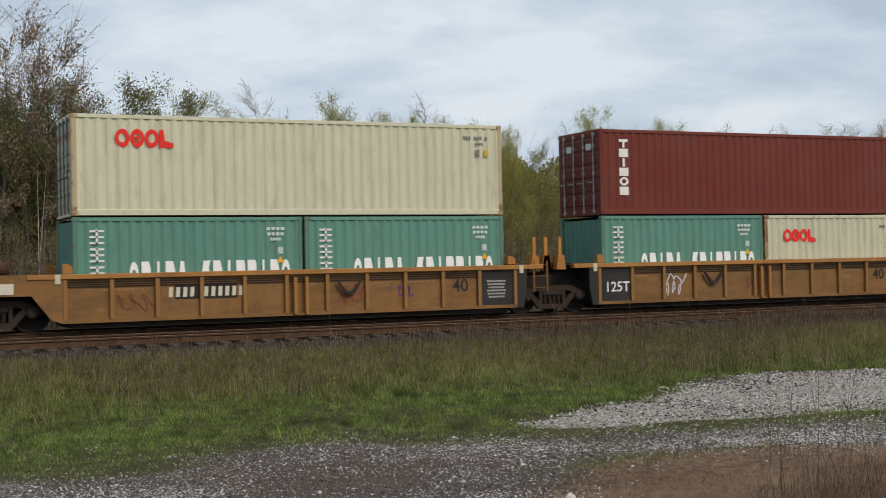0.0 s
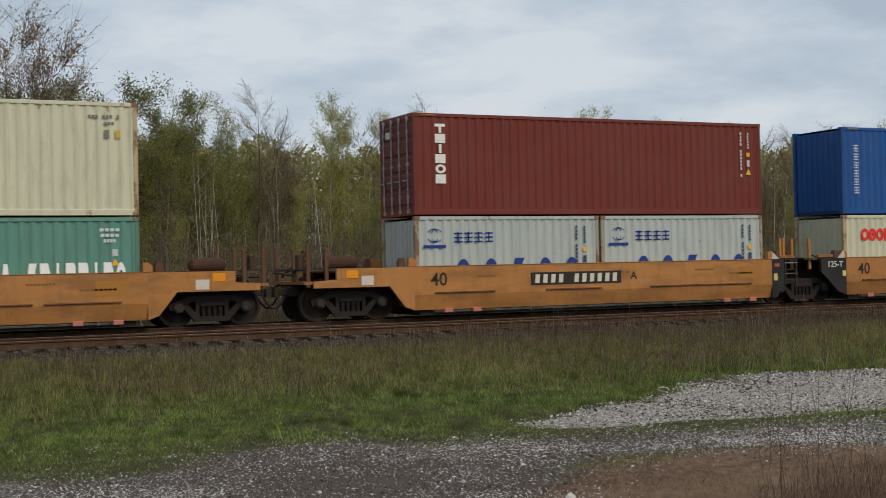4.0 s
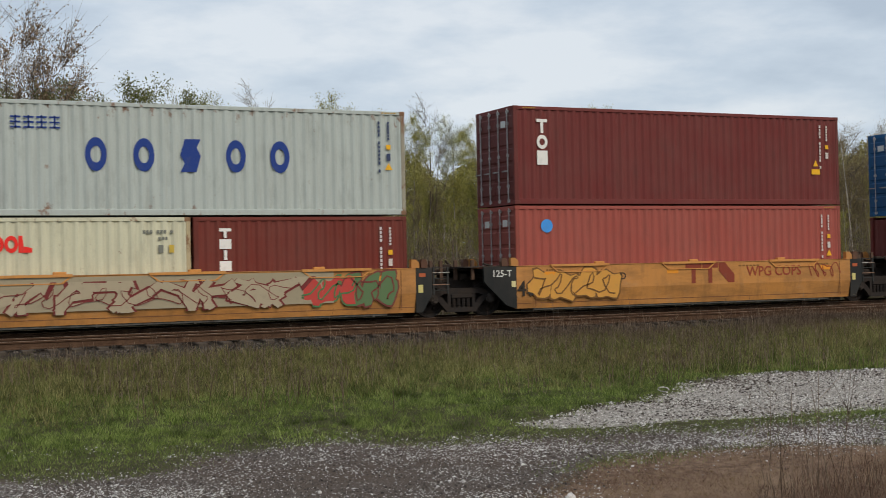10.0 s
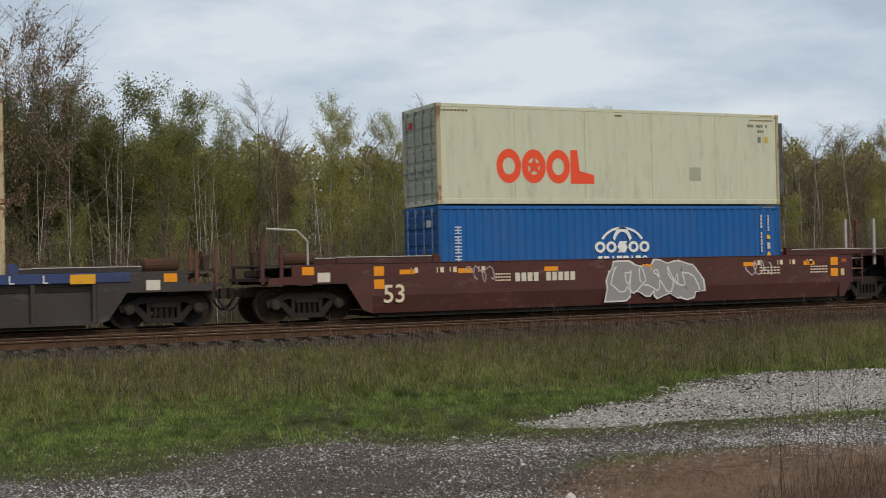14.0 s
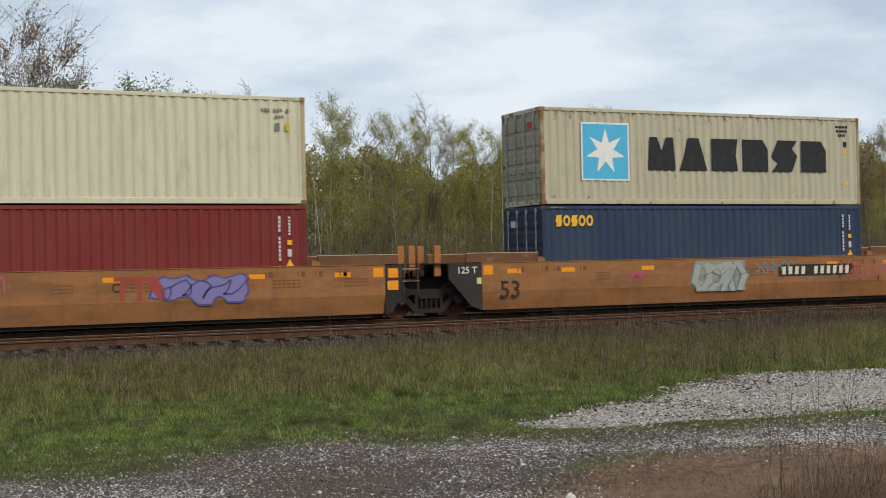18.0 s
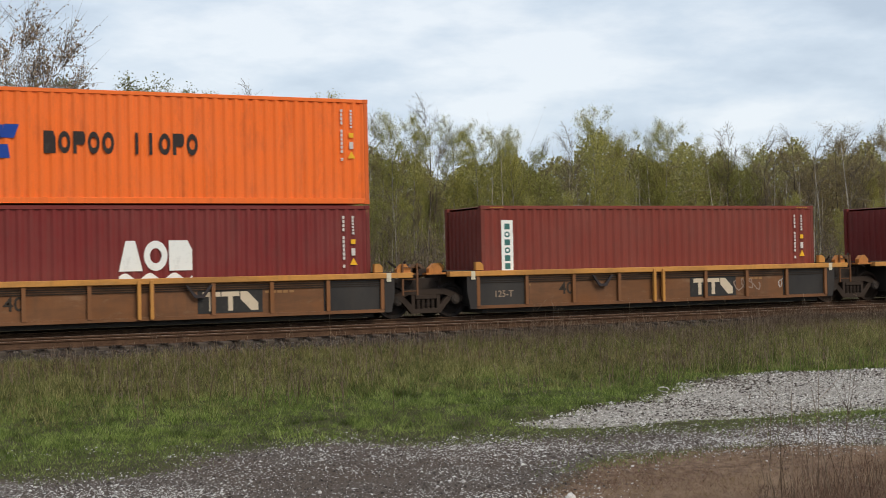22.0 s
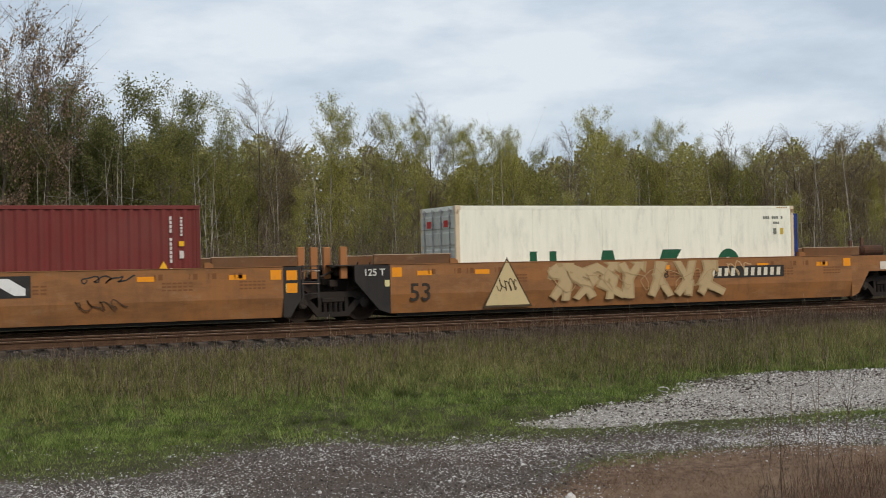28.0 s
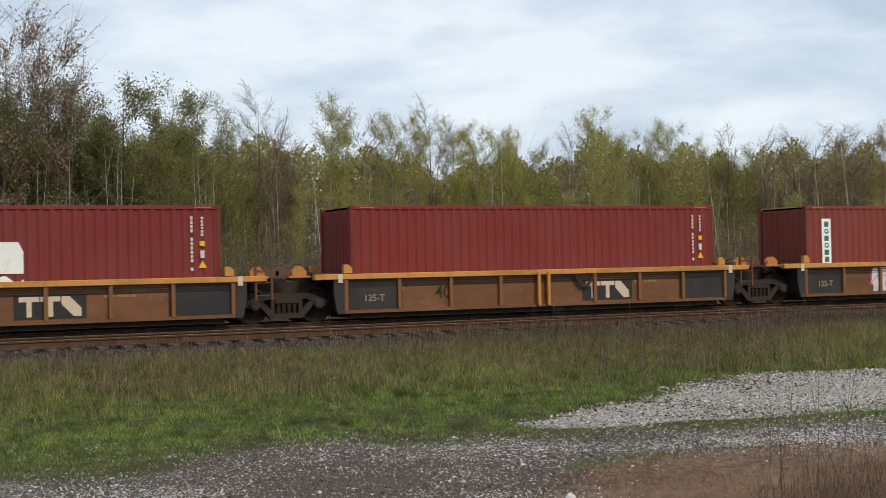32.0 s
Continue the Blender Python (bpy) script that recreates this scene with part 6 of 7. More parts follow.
# ---------------------------------------------------------------- ground, track bed
def array_mesh(name, verts, faces, mat, smooth=False):
    """A mesh from an array of points and an array of equal-sized faces."""
    me = bpy.data.meshes.new(name)
    verts, faces = np.asarray(verts, np.float32), np.asarray(faces, np.int32)
    n, k = faces.shape
    me.vertices.add(len(verts))
    me.vertices.foreach_set("co", verts.ravel())
    me.loops.add(n * k)
    me.loops.foreach_set("vertex_index", faces.ravel())
    me.polygons.add(n)
    me.polygons.foreach_set("loop_start", np.arange(n, dtype=np.int32) * k)
    if smooth:
        me.polygons.foreach_set("use_smooth", np.ones(n, bool))
    me.materials.append(mat)
    me.update(calc_edges=True)
    return me


rng = np.random.default_rng(5)
NEAR_Y = 30.75                     # middle of the nearer, empty track


def ground_z(x, y):
    x, y = np.asarray(x, float), np.asarray(y, float)
    z = -0.15 - 0.25 * np.clip(y / 27.5, -0.5, 1.0)
    z = z + 0.035 * np.sin(x * 0.9 + 1.3 * np.sin(y * 0.31)) * np.sin(y * 0.7 + 0.5) + 0.02 * np.sin(2.3 * x + y) * np.sin(1.7 * y - x)
    return np.where(y > 27.4, np.where(y > 40, -0.42, -0.5), z)


def inside(poly, x, y, soft):
    """0 to 1: how far a point lies inside an outline, over a soft edge."""
    d, sign = np.full(x.shape, 1e9), np.zeros(x.shape, bool)
    for (x0, y0), (x1, y1) in zip(poly, poly[1:] + poly[:1]):
        t = np.clip(((x - x0) * (x1 - x0) + (y - y0) * (y1 - y0)) / ((x1 - x0) ** 2 + (y1 - y0) ** 2), 0, 1)
        d = np.minimum(d, np.hypot(x - x0 - t * (x1 - x0), y - y0 - t * (y1 - y0)))
        cross = ((y0 > y) != (y1 > y)) & (x < (x1 - x0) * (y - y0) / (y1 - y0 + 1e-12) + x0)
        sign ^= cross
    return np.clip(0.5 + np.where(sign, d, -d) / soft, 0, 1)


PALE_AREA = [(6.78, 12.61), (7.59, 12.98), (8.51, 13.54), (9.31, 13.88), (9.89, 14.49), (10.42, 14.69), (11.32, 15.72), (12.26, 15.95), (13.57, 15.6), (14.57, 15.26), (18.67, 14.23), (20.76, 12.05), (15.07, 10.73), (10.85, 11.38), (9.77, 11.25), (8.69, 11.33), (7.52, 11.71), (6.78, 12.08)]
DARK_AREA = [(-2.38, 12.37), (1.27, 11.5), (1.75, 11.03), (2.3, 10.8), (2.78, 11.22), (3.18, 11.79), (3.62, 12.18), (4.54, 12.18), (5.25, 11.72), (6.06, 11.49), (6.63, 11.35), (7.2, 11.21), (7.79, 10.6), (8.79, 10.55), (9.9, 10.39), (12.23, 10.03), (10.51, 8.62), (8.59, 9.02), (7.72, 9.27), (7.1, 9.67), (6.37, 9.92), (5.89, 9.62), (5.19, 8.9), (4.64, 8.33), (3.4, 3.0), (-12.0, 3.0)]
DIRT_AREA = [(4.64, 8.33), (5.19, 8.9), (5.82, 9.5), (6.39, 9.69), (7.06, 9.61), (7.67, 9.21), (8.54, 8.96), (10.44, 8.56), (16.0, 2.0), (3.4, 2.0), (3.6, 7.0)]


def build_ground():
    def lines(a, b, step, far):
        core = np.arange(a, b, step)
        out = [b + (far - b) * (k / 14) ** 3 for k in range(1, 15)]
        back = [a - (far + a) * (k / 14) ** 3 for k in range(1, 15)]
        return np.array(sorted(back + list(core) + out))
    xs, ys = lines(-3.0, 34.0, 0.13, 2500.0), lines(3.0, 28.0, 0.11, 2500.0)
    X, Y = np.meshgrid(xs, ys)
    nx, ny = len(xs), len(ys)
    Z = ground_z(X, Y)
    v = np.stack([X, Y, Z], -1).reshape(-1, 3)
    i = np.arange(nx * ny).reshape(ny, nx)
    f = np.stack([i[:-1, :-1], i[:-1, 1:], i[1:, 1:], i[1:, :-1]], -1).reshape(-1, 4)
    me = array_mesh("ground", v, f, GROUND, True)
    for key, poly, soft in (("pale", PALE_AREA, 0.7), ("dark", DARK_AREA, 0.9), ("dirt", DIRT_AREA, 1.1)):
        at = me.attributes.new(key, "FLOAT", "POINT")
        val = inside(poly, v[:, 0], v[:, 1], soft)
        if key == "dirt":
            val = np.where((v[:, 1] > 36) & (v[:, 1] < 46), 0.8, val)
        at.data.foreach_set("value", val.astype(np.float32))
    tagged(new("ground", me), "rough grassy field with gravel and bare dirt patches", "ground", kind="structure")


build_ground()


def stones(name, x, y, z, size, mat, label, flat=0.65):
    """Loose chips: low, turned pyramids sunk in the ground."""
    n = len(x)
    base = np.array([(1, 0, -0.2), (0, 1, -0.2), (-1, 0, -0.2), (0, -1, -0.2), (0.15, 0.1, 0.9)], float)
    tri = np.array([(0, 1, 4), (1, 2, 4), (2, 3, 4), (3, 0, 4)])
    p = base[None] * (size[:, None, None] * rng.uniform(0.55, 1.3, (n, 5, 1)))
    a, t = rng.uniform(0, 6.28, n), rng.uniform(-0.6, 0.6, n)
    ca, sa, ct, st = np.cos(a), np.sin(a), np.cos(t), np.sin(t)
    px, py, pz = p[..., 0], p[..., 1], p[..., 2] * flat
    px, pz = px * ct[:, None] - pz * st[:, None], px * st[:, None] + pz * ct[:, None]
    q = np.stack([px * ca[:, None] - py * sa[:, None] + x[:, None], px * sa[:, None] + py * ca[:, None] + y[:, None], pz + z[:, None]], -1)
    f = (tri[None] + (np.arange(n) * 5)[:, None, None]).reshape(-1, 3)
    return tagged(new(name, array_mesh(name, q.reshape(-1, 3), f, mat)), label, "gravel", kind="stuff")


def scatter(n, x0, x1, y0, y1):
    """Points in view of the lane, evenly over the ground."""
    y = rng.uniform(y0, y1, n)
    x = rng.uniform(x0, x1, n)
    keep = (x > 0.06 * y - 0.6) & (x < 1.02 * y + 0.6)
    return x[keep], y[keep]


def clump(x, y, s, seed):
    """Smooth random field from 0 to 1 with lumps about 3 / s metres wide."""
    grid = np.random.default_rng(seed).random((64, 64))

    def layer(f, ox):
        u, v = np.asarray(x) * f + ox, np.asarray(y) * f + 0.37 * ox
        i, j = np.floor(u).astype(int), np.floor(v).astype(int)
        a, b = u - i, v - j
        a, b = a * a * (3 - 2 * a), b * b * (3 - 2 * b)
        g = lambda p, q: grid[(i + p) % 64, (j + q) % 64]
        return (g(0, 0) * (1 - a) + g(1, 0) * a) * (1 - b) + (g(0, 1) * (1 - a) + g(1, 1) * a) * b
    n = 0.62 * layer(s / 3.0, 5.3) + 0.38 * layer(s / 1.25, 17.1)
    return np.clip(0.5 + (n - 0.5) * 1.7, 0, 1)


def cobbles(name, x, y, z, size, mat, label):
    """Larger loose stones: blunt, uneven lumps with a flattened top."""
    n = len(x)
    ring = lambda k, r, h, a0: [(r * math.cos(a0 + math.tau * i / k), r * math.sin(a0 + math.tau * i / k), h) for i in range(k)]
    base = np.array(ring(5, 1.0, -0.25, 0) + ring(5, 0.95, 0.25, 0.3) + ring(3, 0.45, 0.62, 0.1))
    tri = [(i, (i + 1) % 5, 5 + (i + 1) % 5) for i in range(5)] + [(i, 5 + (i + 1) % 5, 5 + i) for i in range(5)]
    tri += [(5, 6, 10), (6, 7, 11), (6, 11, 10), (7, 8, 11), (8, 9, 12), (8, 12, 11), (9, 5, 12), (5, 10, 12), (10, 11, 12)]
    p = base[None] * (size[:, None, None] * rng.uniform(0.75, 1.2, (n, 13, 1)))
    p[..., 1] *= rng.uniform(0.55, 1.0, n)[:, None]
    p[..., 2] *= rng.uniform(0.6, 1.1, n)[:, None]
    a = rng.uniform(0, 6.28, n)[:, None]
    q = np.stack([p[..., 0] * np.cos(a) - p[..., 1] * np.sin(a) + x[:, None], p[..., 0] * np.sin(a) + p[..., 1] * np.cos(a) + y[:, None], p[..., 2] + z[:, None]], -1)
    f = (np.array(tri)[None] + (np.arange(n) * 13)[:, None, None]).reshape(-1, 3)
    return tagged(new(name, array_mesh(name, q.reshape(-1, 3), f, mat)), label, "gravel", kind="stuff")


def build_gravel():
    x, y = scatter(120000, 5.5, 20, 9.5, 16.4)
    k = (inside(PALE_AREA, x, y, 0.6) + rng.uniform(-0.4, 0.4, len(x)) > 0.5) & (rng.random(len(x)) < 0.4 + 1.1 * clump(x, y, 1.4, 43) * clump(x, y, 3.3, 44))
    x, y = x[k], y[k]
    stones("pale_gravel", x, y, ground_z(x, y) + 0.006, rng.uniform(0.006, 0.017, len(x)) * np.where(rng.random(len(x)) < 0.03, 1.8, 1), PALE_STONE, "pale crushed limestone on the lane", 0.5)
    # darker stones lie in drifts along the lane's far side
    x, y = scatter(30000, 6, 20, 11, 16.4)
    far = np.clip(inside(PALE_AREA, x, y, 2.6) * 2 - 1, 0, 1)
    k = (inside(PALE_AREA, x, y, 0.8) > 0.45) & (rng.random(len(x)) < (0.10 + 1.3 * clump(x, y, 2.2, 41) * clump(x, y, 4.7, 42)) * (1.15 - far))
    x, y = x[k], y[k]
    stones("dark_lane_stones", x, y, ground_z(x, y) + 0.012, rng.uniform(0.008, 0.025, len(x)), BALLAST_STONE, "dark stones strewn over the pale lane", 0.6)
    x, y = scatter(4500, 6, 20, 11, 16.6)
    k = (inside(PALE_AREA, x, y, 1.2) > 0.3) & (rng.random(len(x)) < 0.04 + 0.5 * (inside(PALE_AREA, x, y, 1.0) < 0.75))
    x, y = x[k], y[k]
    cobbles("white_lane_stones", x, y, ground_z(x, y) + 0.008, rng.uniform(0.008, 0.024, len(x)), WHITE_STONE, "larger white stones along the lane's edge")
    x, y = scatter(40000, 0, 14, 6.5, 12.8)
    k = inside(DARK_AREA, x, y, 1.3) + rng.uniform(-0.45, 0.45, len(x)) > 0.5
    x, y = x[k], y[k]
    stones("road_gravel", x, y, ground_z(x, y) + 0.004, rng.uniform(0.005, 0.014, len(x)) * np.where(rng.random(len(x)) < 0.06, 1.9, 1), DARK_STONE, "dark grey gravel with pale chips on the track road")
    x, y = scatter(220000, 0, 14, 6.5, 13.2)
    edge = np.clip(1 - np.abs(inside(DARK_AREA, x, y, 2.4) - 0.62) * 2.6, 0, 1)
    k = (inside(DARK_AREA, x, y, 1.8) + rng.uniform(-0.5, 0.4, len(x)) > 0.5) & (rng.random(len(x)) < 0.04 + 2.2 * (clump(x, y, 1.3, 21) * clump(x, y, 3.1, 22)) ** 2 + 0.3 * clump(x, y, 5.0, 24) ** 3 + 0.8 * edge * clump(x, y, 2.0, 23))
    x, y = x[k], y[k]
    stones("white_chips", x, y, ground_z(x, y) + 0.006, rng.uniform(0.0034, 0.0100, len(x)) * np.where(rng.random(len(x)) < 0.06, 1.9, 1), WHITE_STONE, "white stone chips strewn over the gravel road", 0.5)
    x, y = scatter(1500, 0, 16, 8.6, 13.6)
    k = (inside(DARK_AREA, x, y, 3.0) > 0.2) & (rng.random(len(x)) < 0.10)
    x, y = x[k], y[k]
    cobbles("scattered_stones", x, y, ground_z(x, y) + 0.004, rng.uniform(0.009, 0.024, len(x)), WHITE_STONE, "stray white stones in the grass and gravel")
    x, y = scatter(60000, 0, 8, 10.5, 14.0)
    strip = np.exp(-((y + 0.466 * x - 13.85) / 0.55) ** 2) * (x < 3.4) + 0.12 * np.exp(-((y + 0.466 * x - 15.3) / 0.2) ** 2) * (x > 4.0) * (x < 7.0)
    k = rng.random(len(x)) < strip * clump(x, y, 2.6, 61) ** 2 * 0.26
    x, y = x[k], y[k]
    cobbles("verge_chips", x, y, ground_z(x, y) + 0.012, rng.uniform(0.004, 0.011, len(x)), WHITE_STONE, "white chips strewn in the grass edge")
    one = lambda v: np.array([v])
    cobbles("white_rock", one(4.78), one(8.13), one(float(ground_z(4.78, 8.13)) + 0.012), one(0.05), WHITE_STONE, "single white rock lying on the dirt")
    x, y = scatter(160, 3, 12, 6.6, 9.4)
    cobbles("dirt_stones", x, y, ground_z(x, y) + 0.003, rng.uniform(0.004, 0.014, len(x)), PALE_STONE, "small pale stones on the bare dirt")


build_gravel()


def build_track():
    # ballast bed under both tracks, a rough prism
    xs = np.concatenate([np.linspace(-160, -4, 40), np.arange(-3, 46, 0.16), np.linspace(47, 260, 50)])
    ys = np.array([27.4, 27.7, 28.0, 28.3, 28.6, 28.9, 29.15, 29.4, 30.0, 30.75, 31.5, 32.1, 32.8, 33.5, 34.2, 34.9, 35.6, 36.3, 37.0, 37.6, 38.3, 39.2, 40.2])
    zs = np.interp(ys, [27.4, 29.1, 29.6, 32.0, 32.8, 33.5, 36.3, 38.2, 40.2], [-0.48, -0.33, -0.235, -0.215, -0.26, -0.2, -0.2, -0.35, -0.6])
    X, Y = np.meshgrid(xs, ys)
    Z = np.repeat(zs[:, None], len(xs), 1) + rng.normal(0, 0.012, X.shape)
    # the strip below the train has its shadow painted into the ballast colour
    for name, lo, hi, mat, word in (("ballast_bed", 0, 12, BALLAST, "grey-brown crushed stone ballast under the empty track"), ("main_line_ballast", 12, len(ys) - 1, OILY_SHADED_BALLAST, "oil-stained ballast darkened with painted shade under the train")):
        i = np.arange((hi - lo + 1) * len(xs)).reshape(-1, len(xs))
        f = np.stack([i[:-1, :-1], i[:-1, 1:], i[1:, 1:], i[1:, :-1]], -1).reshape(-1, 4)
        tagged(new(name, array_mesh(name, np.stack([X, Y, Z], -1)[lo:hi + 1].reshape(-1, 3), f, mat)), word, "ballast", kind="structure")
    y = np.concatenate([rng.uniform(27.45, 29.5, 22000), rng.uniform(29.5, 32.5, 6000)])
    x = rng.uniform(2, 36, len(y))
    stones("ballast_stone", x, y, np.interp(y, ys, zs) + 0.012, rng.uniform(0.02, 0.042, len(x)), BALLAST_STONE, "loose grey ballast stones beside the rails", 0.8)
    prof = [(-0.07, -0.172), (0.07, -0.172), (0.07, -0.160), (0.012, -0.140), (0.010, -0.05), (0.034, -0.038), (0.036, -0.002), (-0.036, -0.002), (-0.034, -0.038), (-0.010, -0.05), (-0.012, -0.140), (-0.07, -0.160)]
    for yc, word in ((NEAR_Y, "rust-brown unused"), (TRACK_Y, "worn main-line")):
        for s in (-1, 1):
            base = thing("rail", f"{word} steel rail spiked to wooden ties", "rail", "rails", "structure")
            base.location = (0, yc + s * 0.755, 0)
            part("rail_web", shape("rail_web", lambda bm: prism(bm, prof, "x", -150, 250), RAIL_RUST), base)
            part("rail_head", shape("rail_head", lambda bm: box(bm, -150, 250, -0.03, 0.03, -0.004, 0.0), RAIL_HEAD), base)
    tie = shape("tie", lambda bm: box(bm, -0.115, 0.115, -1.3, 1.3, -0.18, 0.0, 0.02), TIE_WOOD)
    plate = shape("tie_plate", lambda bm: [box(bm, -0.09, 0.09, s * 0.755 - 0.17, s * 0.755 + 0.17, 0.0, 0.016) for s in (-1, 1)]
                  + [box(bm, x - 0.015, x + 0.015, s * 0.755 + d - 0.02, s * 0.755 + d + 0.02, 0.016, 0.05) for s in (-1, 1) for x in (-0.06, 0.06) for d in (-0.11, 0.11)], RAIL_RUST)
    rnd = random.Random(3)
    for yc, word in ((NEAR_Y, "nearer track"), (TRACK_Y, "train's track")):
        base = thing("tie_row", f"weathered wooden ties under the {word}", "railway ties", kind="structure")
        for k in range(-12, 72):
            t = part("tie", tie, base, None, (k * 0.55 + rnd.uniform(-0.03, 0.03), yc + rnd.uniform(-0.04, 0.04), -0.178), pose(0, 0, 0, 0, 0, rnd.uniform(-1, 1)))
            if yc == NEAR_Y:
                part("tie_plate", plate, t)


build_track()


# ---------------------------------------------------------------- grasses and weeds
def blades(name, x, y, h, w, lean, mat, label, segs=2):
    n = len(x)
    z = ground_z(x, y) - 0.01
    a, b = rng.uniform(0, 6.28, n), rng.uniform(0, 6.28, n)
    wx, wy = np.cos(a) * w / 2, np.sin(a) * w / 2
    lx, ly = np.cos(b) * lean * h, np.sin(b) * lean * h
    P = lambda dx, dy, dz: np.stack([x + dx, y + dy, z + dz], -1)
    if segs == 1:
        v = np.stack([P(-wx, -wy, 0 * h), P(wx, wy, 0 * h), P(lx, ly, h)], 1)
        f = np.array([(0, 1, 2)])
    else:
        m = 0.55
        v = np.stack([P(-wx, -wy, 0 * h), P(wx, wy, 0 * h), P(0.35 * lx + 0.8 * wx, 0.35 * ly + 0.8 * wy, m * h), P(0.35 * lx - 0.8 * wx, 0.35 * ly - 0.8 * wy, m * h), P(lx, ly, h)], 1)
        f = np.array([(0, 1, 2), (0, 2, 3), (3, 2, 4)])
    k = v.shape[1]
    faces = (f[None] + (np.arange(n) * k)[:, None, None]).reshape(-1, 3)
    return tagged(new(name, array_mesh(name, v.reshape(-1, 3), faces, mat)), label, "grass", kind="stuff")


def bare(x, y, soft=1.0):
    return np.maximum(np.maximum(inside(PALE_AREA, x, y, soft), inside(DARK_AREA, x, y, soft)), 0.95 * inside(DIRT_AREA, x, y, soft))


def tufts(n, x0, x1, y0, y1, per, spread):
    """Blade feet gathered in tufts; also each blade's tuft height factor."""
    cx, cy = scatter(n, x0, x1, y0, y1)
    grow = rng.uniform(0.45, 1.25, len(cx)) ** 1.5
    i = rng.integers(0, len(cx), len(cx) * per)
    r = spread * grow[i]
    return cx[i] + rng.normal(0, 1, len(i)) * r, cy[i] + rng.normal(0, 1, len(i)) * r, grow[i]


def build_grass():
    x, y = scatter(300000, 0, 29, 9.3, 19)
    k = (bare(x, y, 1.0) + rng.uniform(-0.35, 0.3, len(x)) < 0.45) & (rng.random(len(x)) < np.clip(1.3 - (y - 12) / 9, 0.25, 1))
    x, y = x[k], y[k]
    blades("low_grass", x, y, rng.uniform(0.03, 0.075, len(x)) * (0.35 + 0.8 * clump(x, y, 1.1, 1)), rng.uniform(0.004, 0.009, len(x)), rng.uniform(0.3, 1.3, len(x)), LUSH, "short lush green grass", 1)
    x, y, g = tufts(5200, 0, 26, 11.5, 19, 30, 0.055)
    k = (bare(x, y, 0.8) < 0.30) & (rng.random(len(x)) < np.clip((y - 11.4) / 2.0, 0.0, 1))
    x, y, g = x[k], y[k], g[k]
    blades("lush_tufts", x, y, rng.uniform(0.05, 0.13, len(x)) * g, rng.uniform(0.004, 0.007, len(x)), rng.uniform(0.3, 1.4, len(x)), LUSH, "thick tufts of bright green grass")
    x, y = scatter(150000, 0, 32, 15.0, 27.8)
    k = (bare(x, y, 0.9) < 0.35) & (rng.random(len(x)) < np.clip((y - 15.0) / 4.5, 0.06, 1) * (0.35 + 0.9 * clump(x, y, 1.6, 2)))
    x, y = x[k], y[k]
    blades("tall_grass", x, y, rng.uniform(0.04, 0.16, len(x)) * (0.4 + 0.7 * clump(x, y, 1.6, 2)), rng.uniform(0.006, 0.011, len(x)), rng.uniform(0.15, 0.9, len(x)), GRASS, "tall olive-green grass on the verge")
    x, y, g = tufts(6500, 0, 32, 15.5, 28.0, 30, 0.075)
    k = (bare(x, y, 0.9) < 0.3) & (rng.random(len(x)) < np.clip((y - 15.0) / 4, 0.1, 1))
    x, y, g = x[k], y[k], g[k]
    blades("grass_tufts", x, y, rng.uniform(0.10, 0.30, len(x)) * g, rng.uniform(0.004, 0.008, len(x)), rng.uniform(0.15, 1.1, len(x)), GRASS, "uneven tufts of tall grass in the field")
    x, y = scatter(60000, 0, 32, 17.0, 28.4)
    k = (bare(x, y, 0.9) < 0.3) & (rng.random(len(x)) < np.clip((y - 16.5) / 10, 0.06, 1) * np.clip(x / 22, 0.35, 1) * (0.05 + 1.0 * clump(x, y, 1.9, 3) * clump(x, y, 0.7, 35) * 1.7))
    x, y = x[k], y[k]
    blades("dead_grass", x, y, rng.uniform(0.12, 0.38, len(x)), rng.uniform(0.005, 0.009, len(x)), rng.uniform(0.1, 0.8, len(x)), STRAW, "dead straw-coloured grass stalks")
    # matted litter and low tufts on the dirt
    x, y = scatter(40000, 3.5, 12, 6.8, 11)
    k = (inside(DIRT_AREA, x, y, 1.0) > 0.4) & (rng.random(len(x)) < clump(x, y, 2.4, 6))
    x, y = x[k], y[k]
    blades("dirt_litter", x, y, rng.uniform(0.015, 0.06, len(x)), rng.uniform(0.003, 0.006, len(x)), rng.uniform(0.5, 2.2, len(x)), STRAW, "flattened dead grass litter on dirt", 1)
    x, y = scatter(60000, 3.5, 12, 6.2, 10.4)
    k = (inside(DIRT_AREA, x, y, 1.2) > 0.4) & (rng.random(len(x)) < clump(x, y, 3.4, 46) * clump(x, y, 1.3, 47) * 2.2)
    x, y = x[k], y[k]
    blades("russet_litter", x, y, rng.uniform(0.02, 0.06, len(x)), rng.uniform(0.003, 0.006, len(x)), rng.uniform(0.4, 2.6, len(x)), RUSSET, "matted russet dead grass on dirt", 1)
    n = 9000
    y = 6.2 + 2.0 * rng.random(n) ** 1.6
    x = (0.83 + 0.23 * rng.random(n) ** 0.7) * y
    blades("russet_grass", x, y, rng.uniform(0.03, 0.17, n) * (0.3 + 1.0 * clump(x, y, 4.0, 48)), rng.uniform(0.0015, 0.003, n), rng.uniform(0.1, 0.9, n), RUSSET, "thin russet dead grass in the foreground")
    x, y = scatter(42000, 5.0, 15, 9.0, 12.6)
    k = rng.random(len(x)) < 0.9 * np.exp(-(((x - 6.2) / 0.55) ** 2 + ((y - 9.5) / 0.25) ** 2)) + 0.9 * inside(DARK_AREA, x, y, 0.5) * (x > 6.0) * np.clip(clump(x, y, 2.2, 62) * 2.4 - 1.1, 0, 1)
    x, y = x[k], y[k]
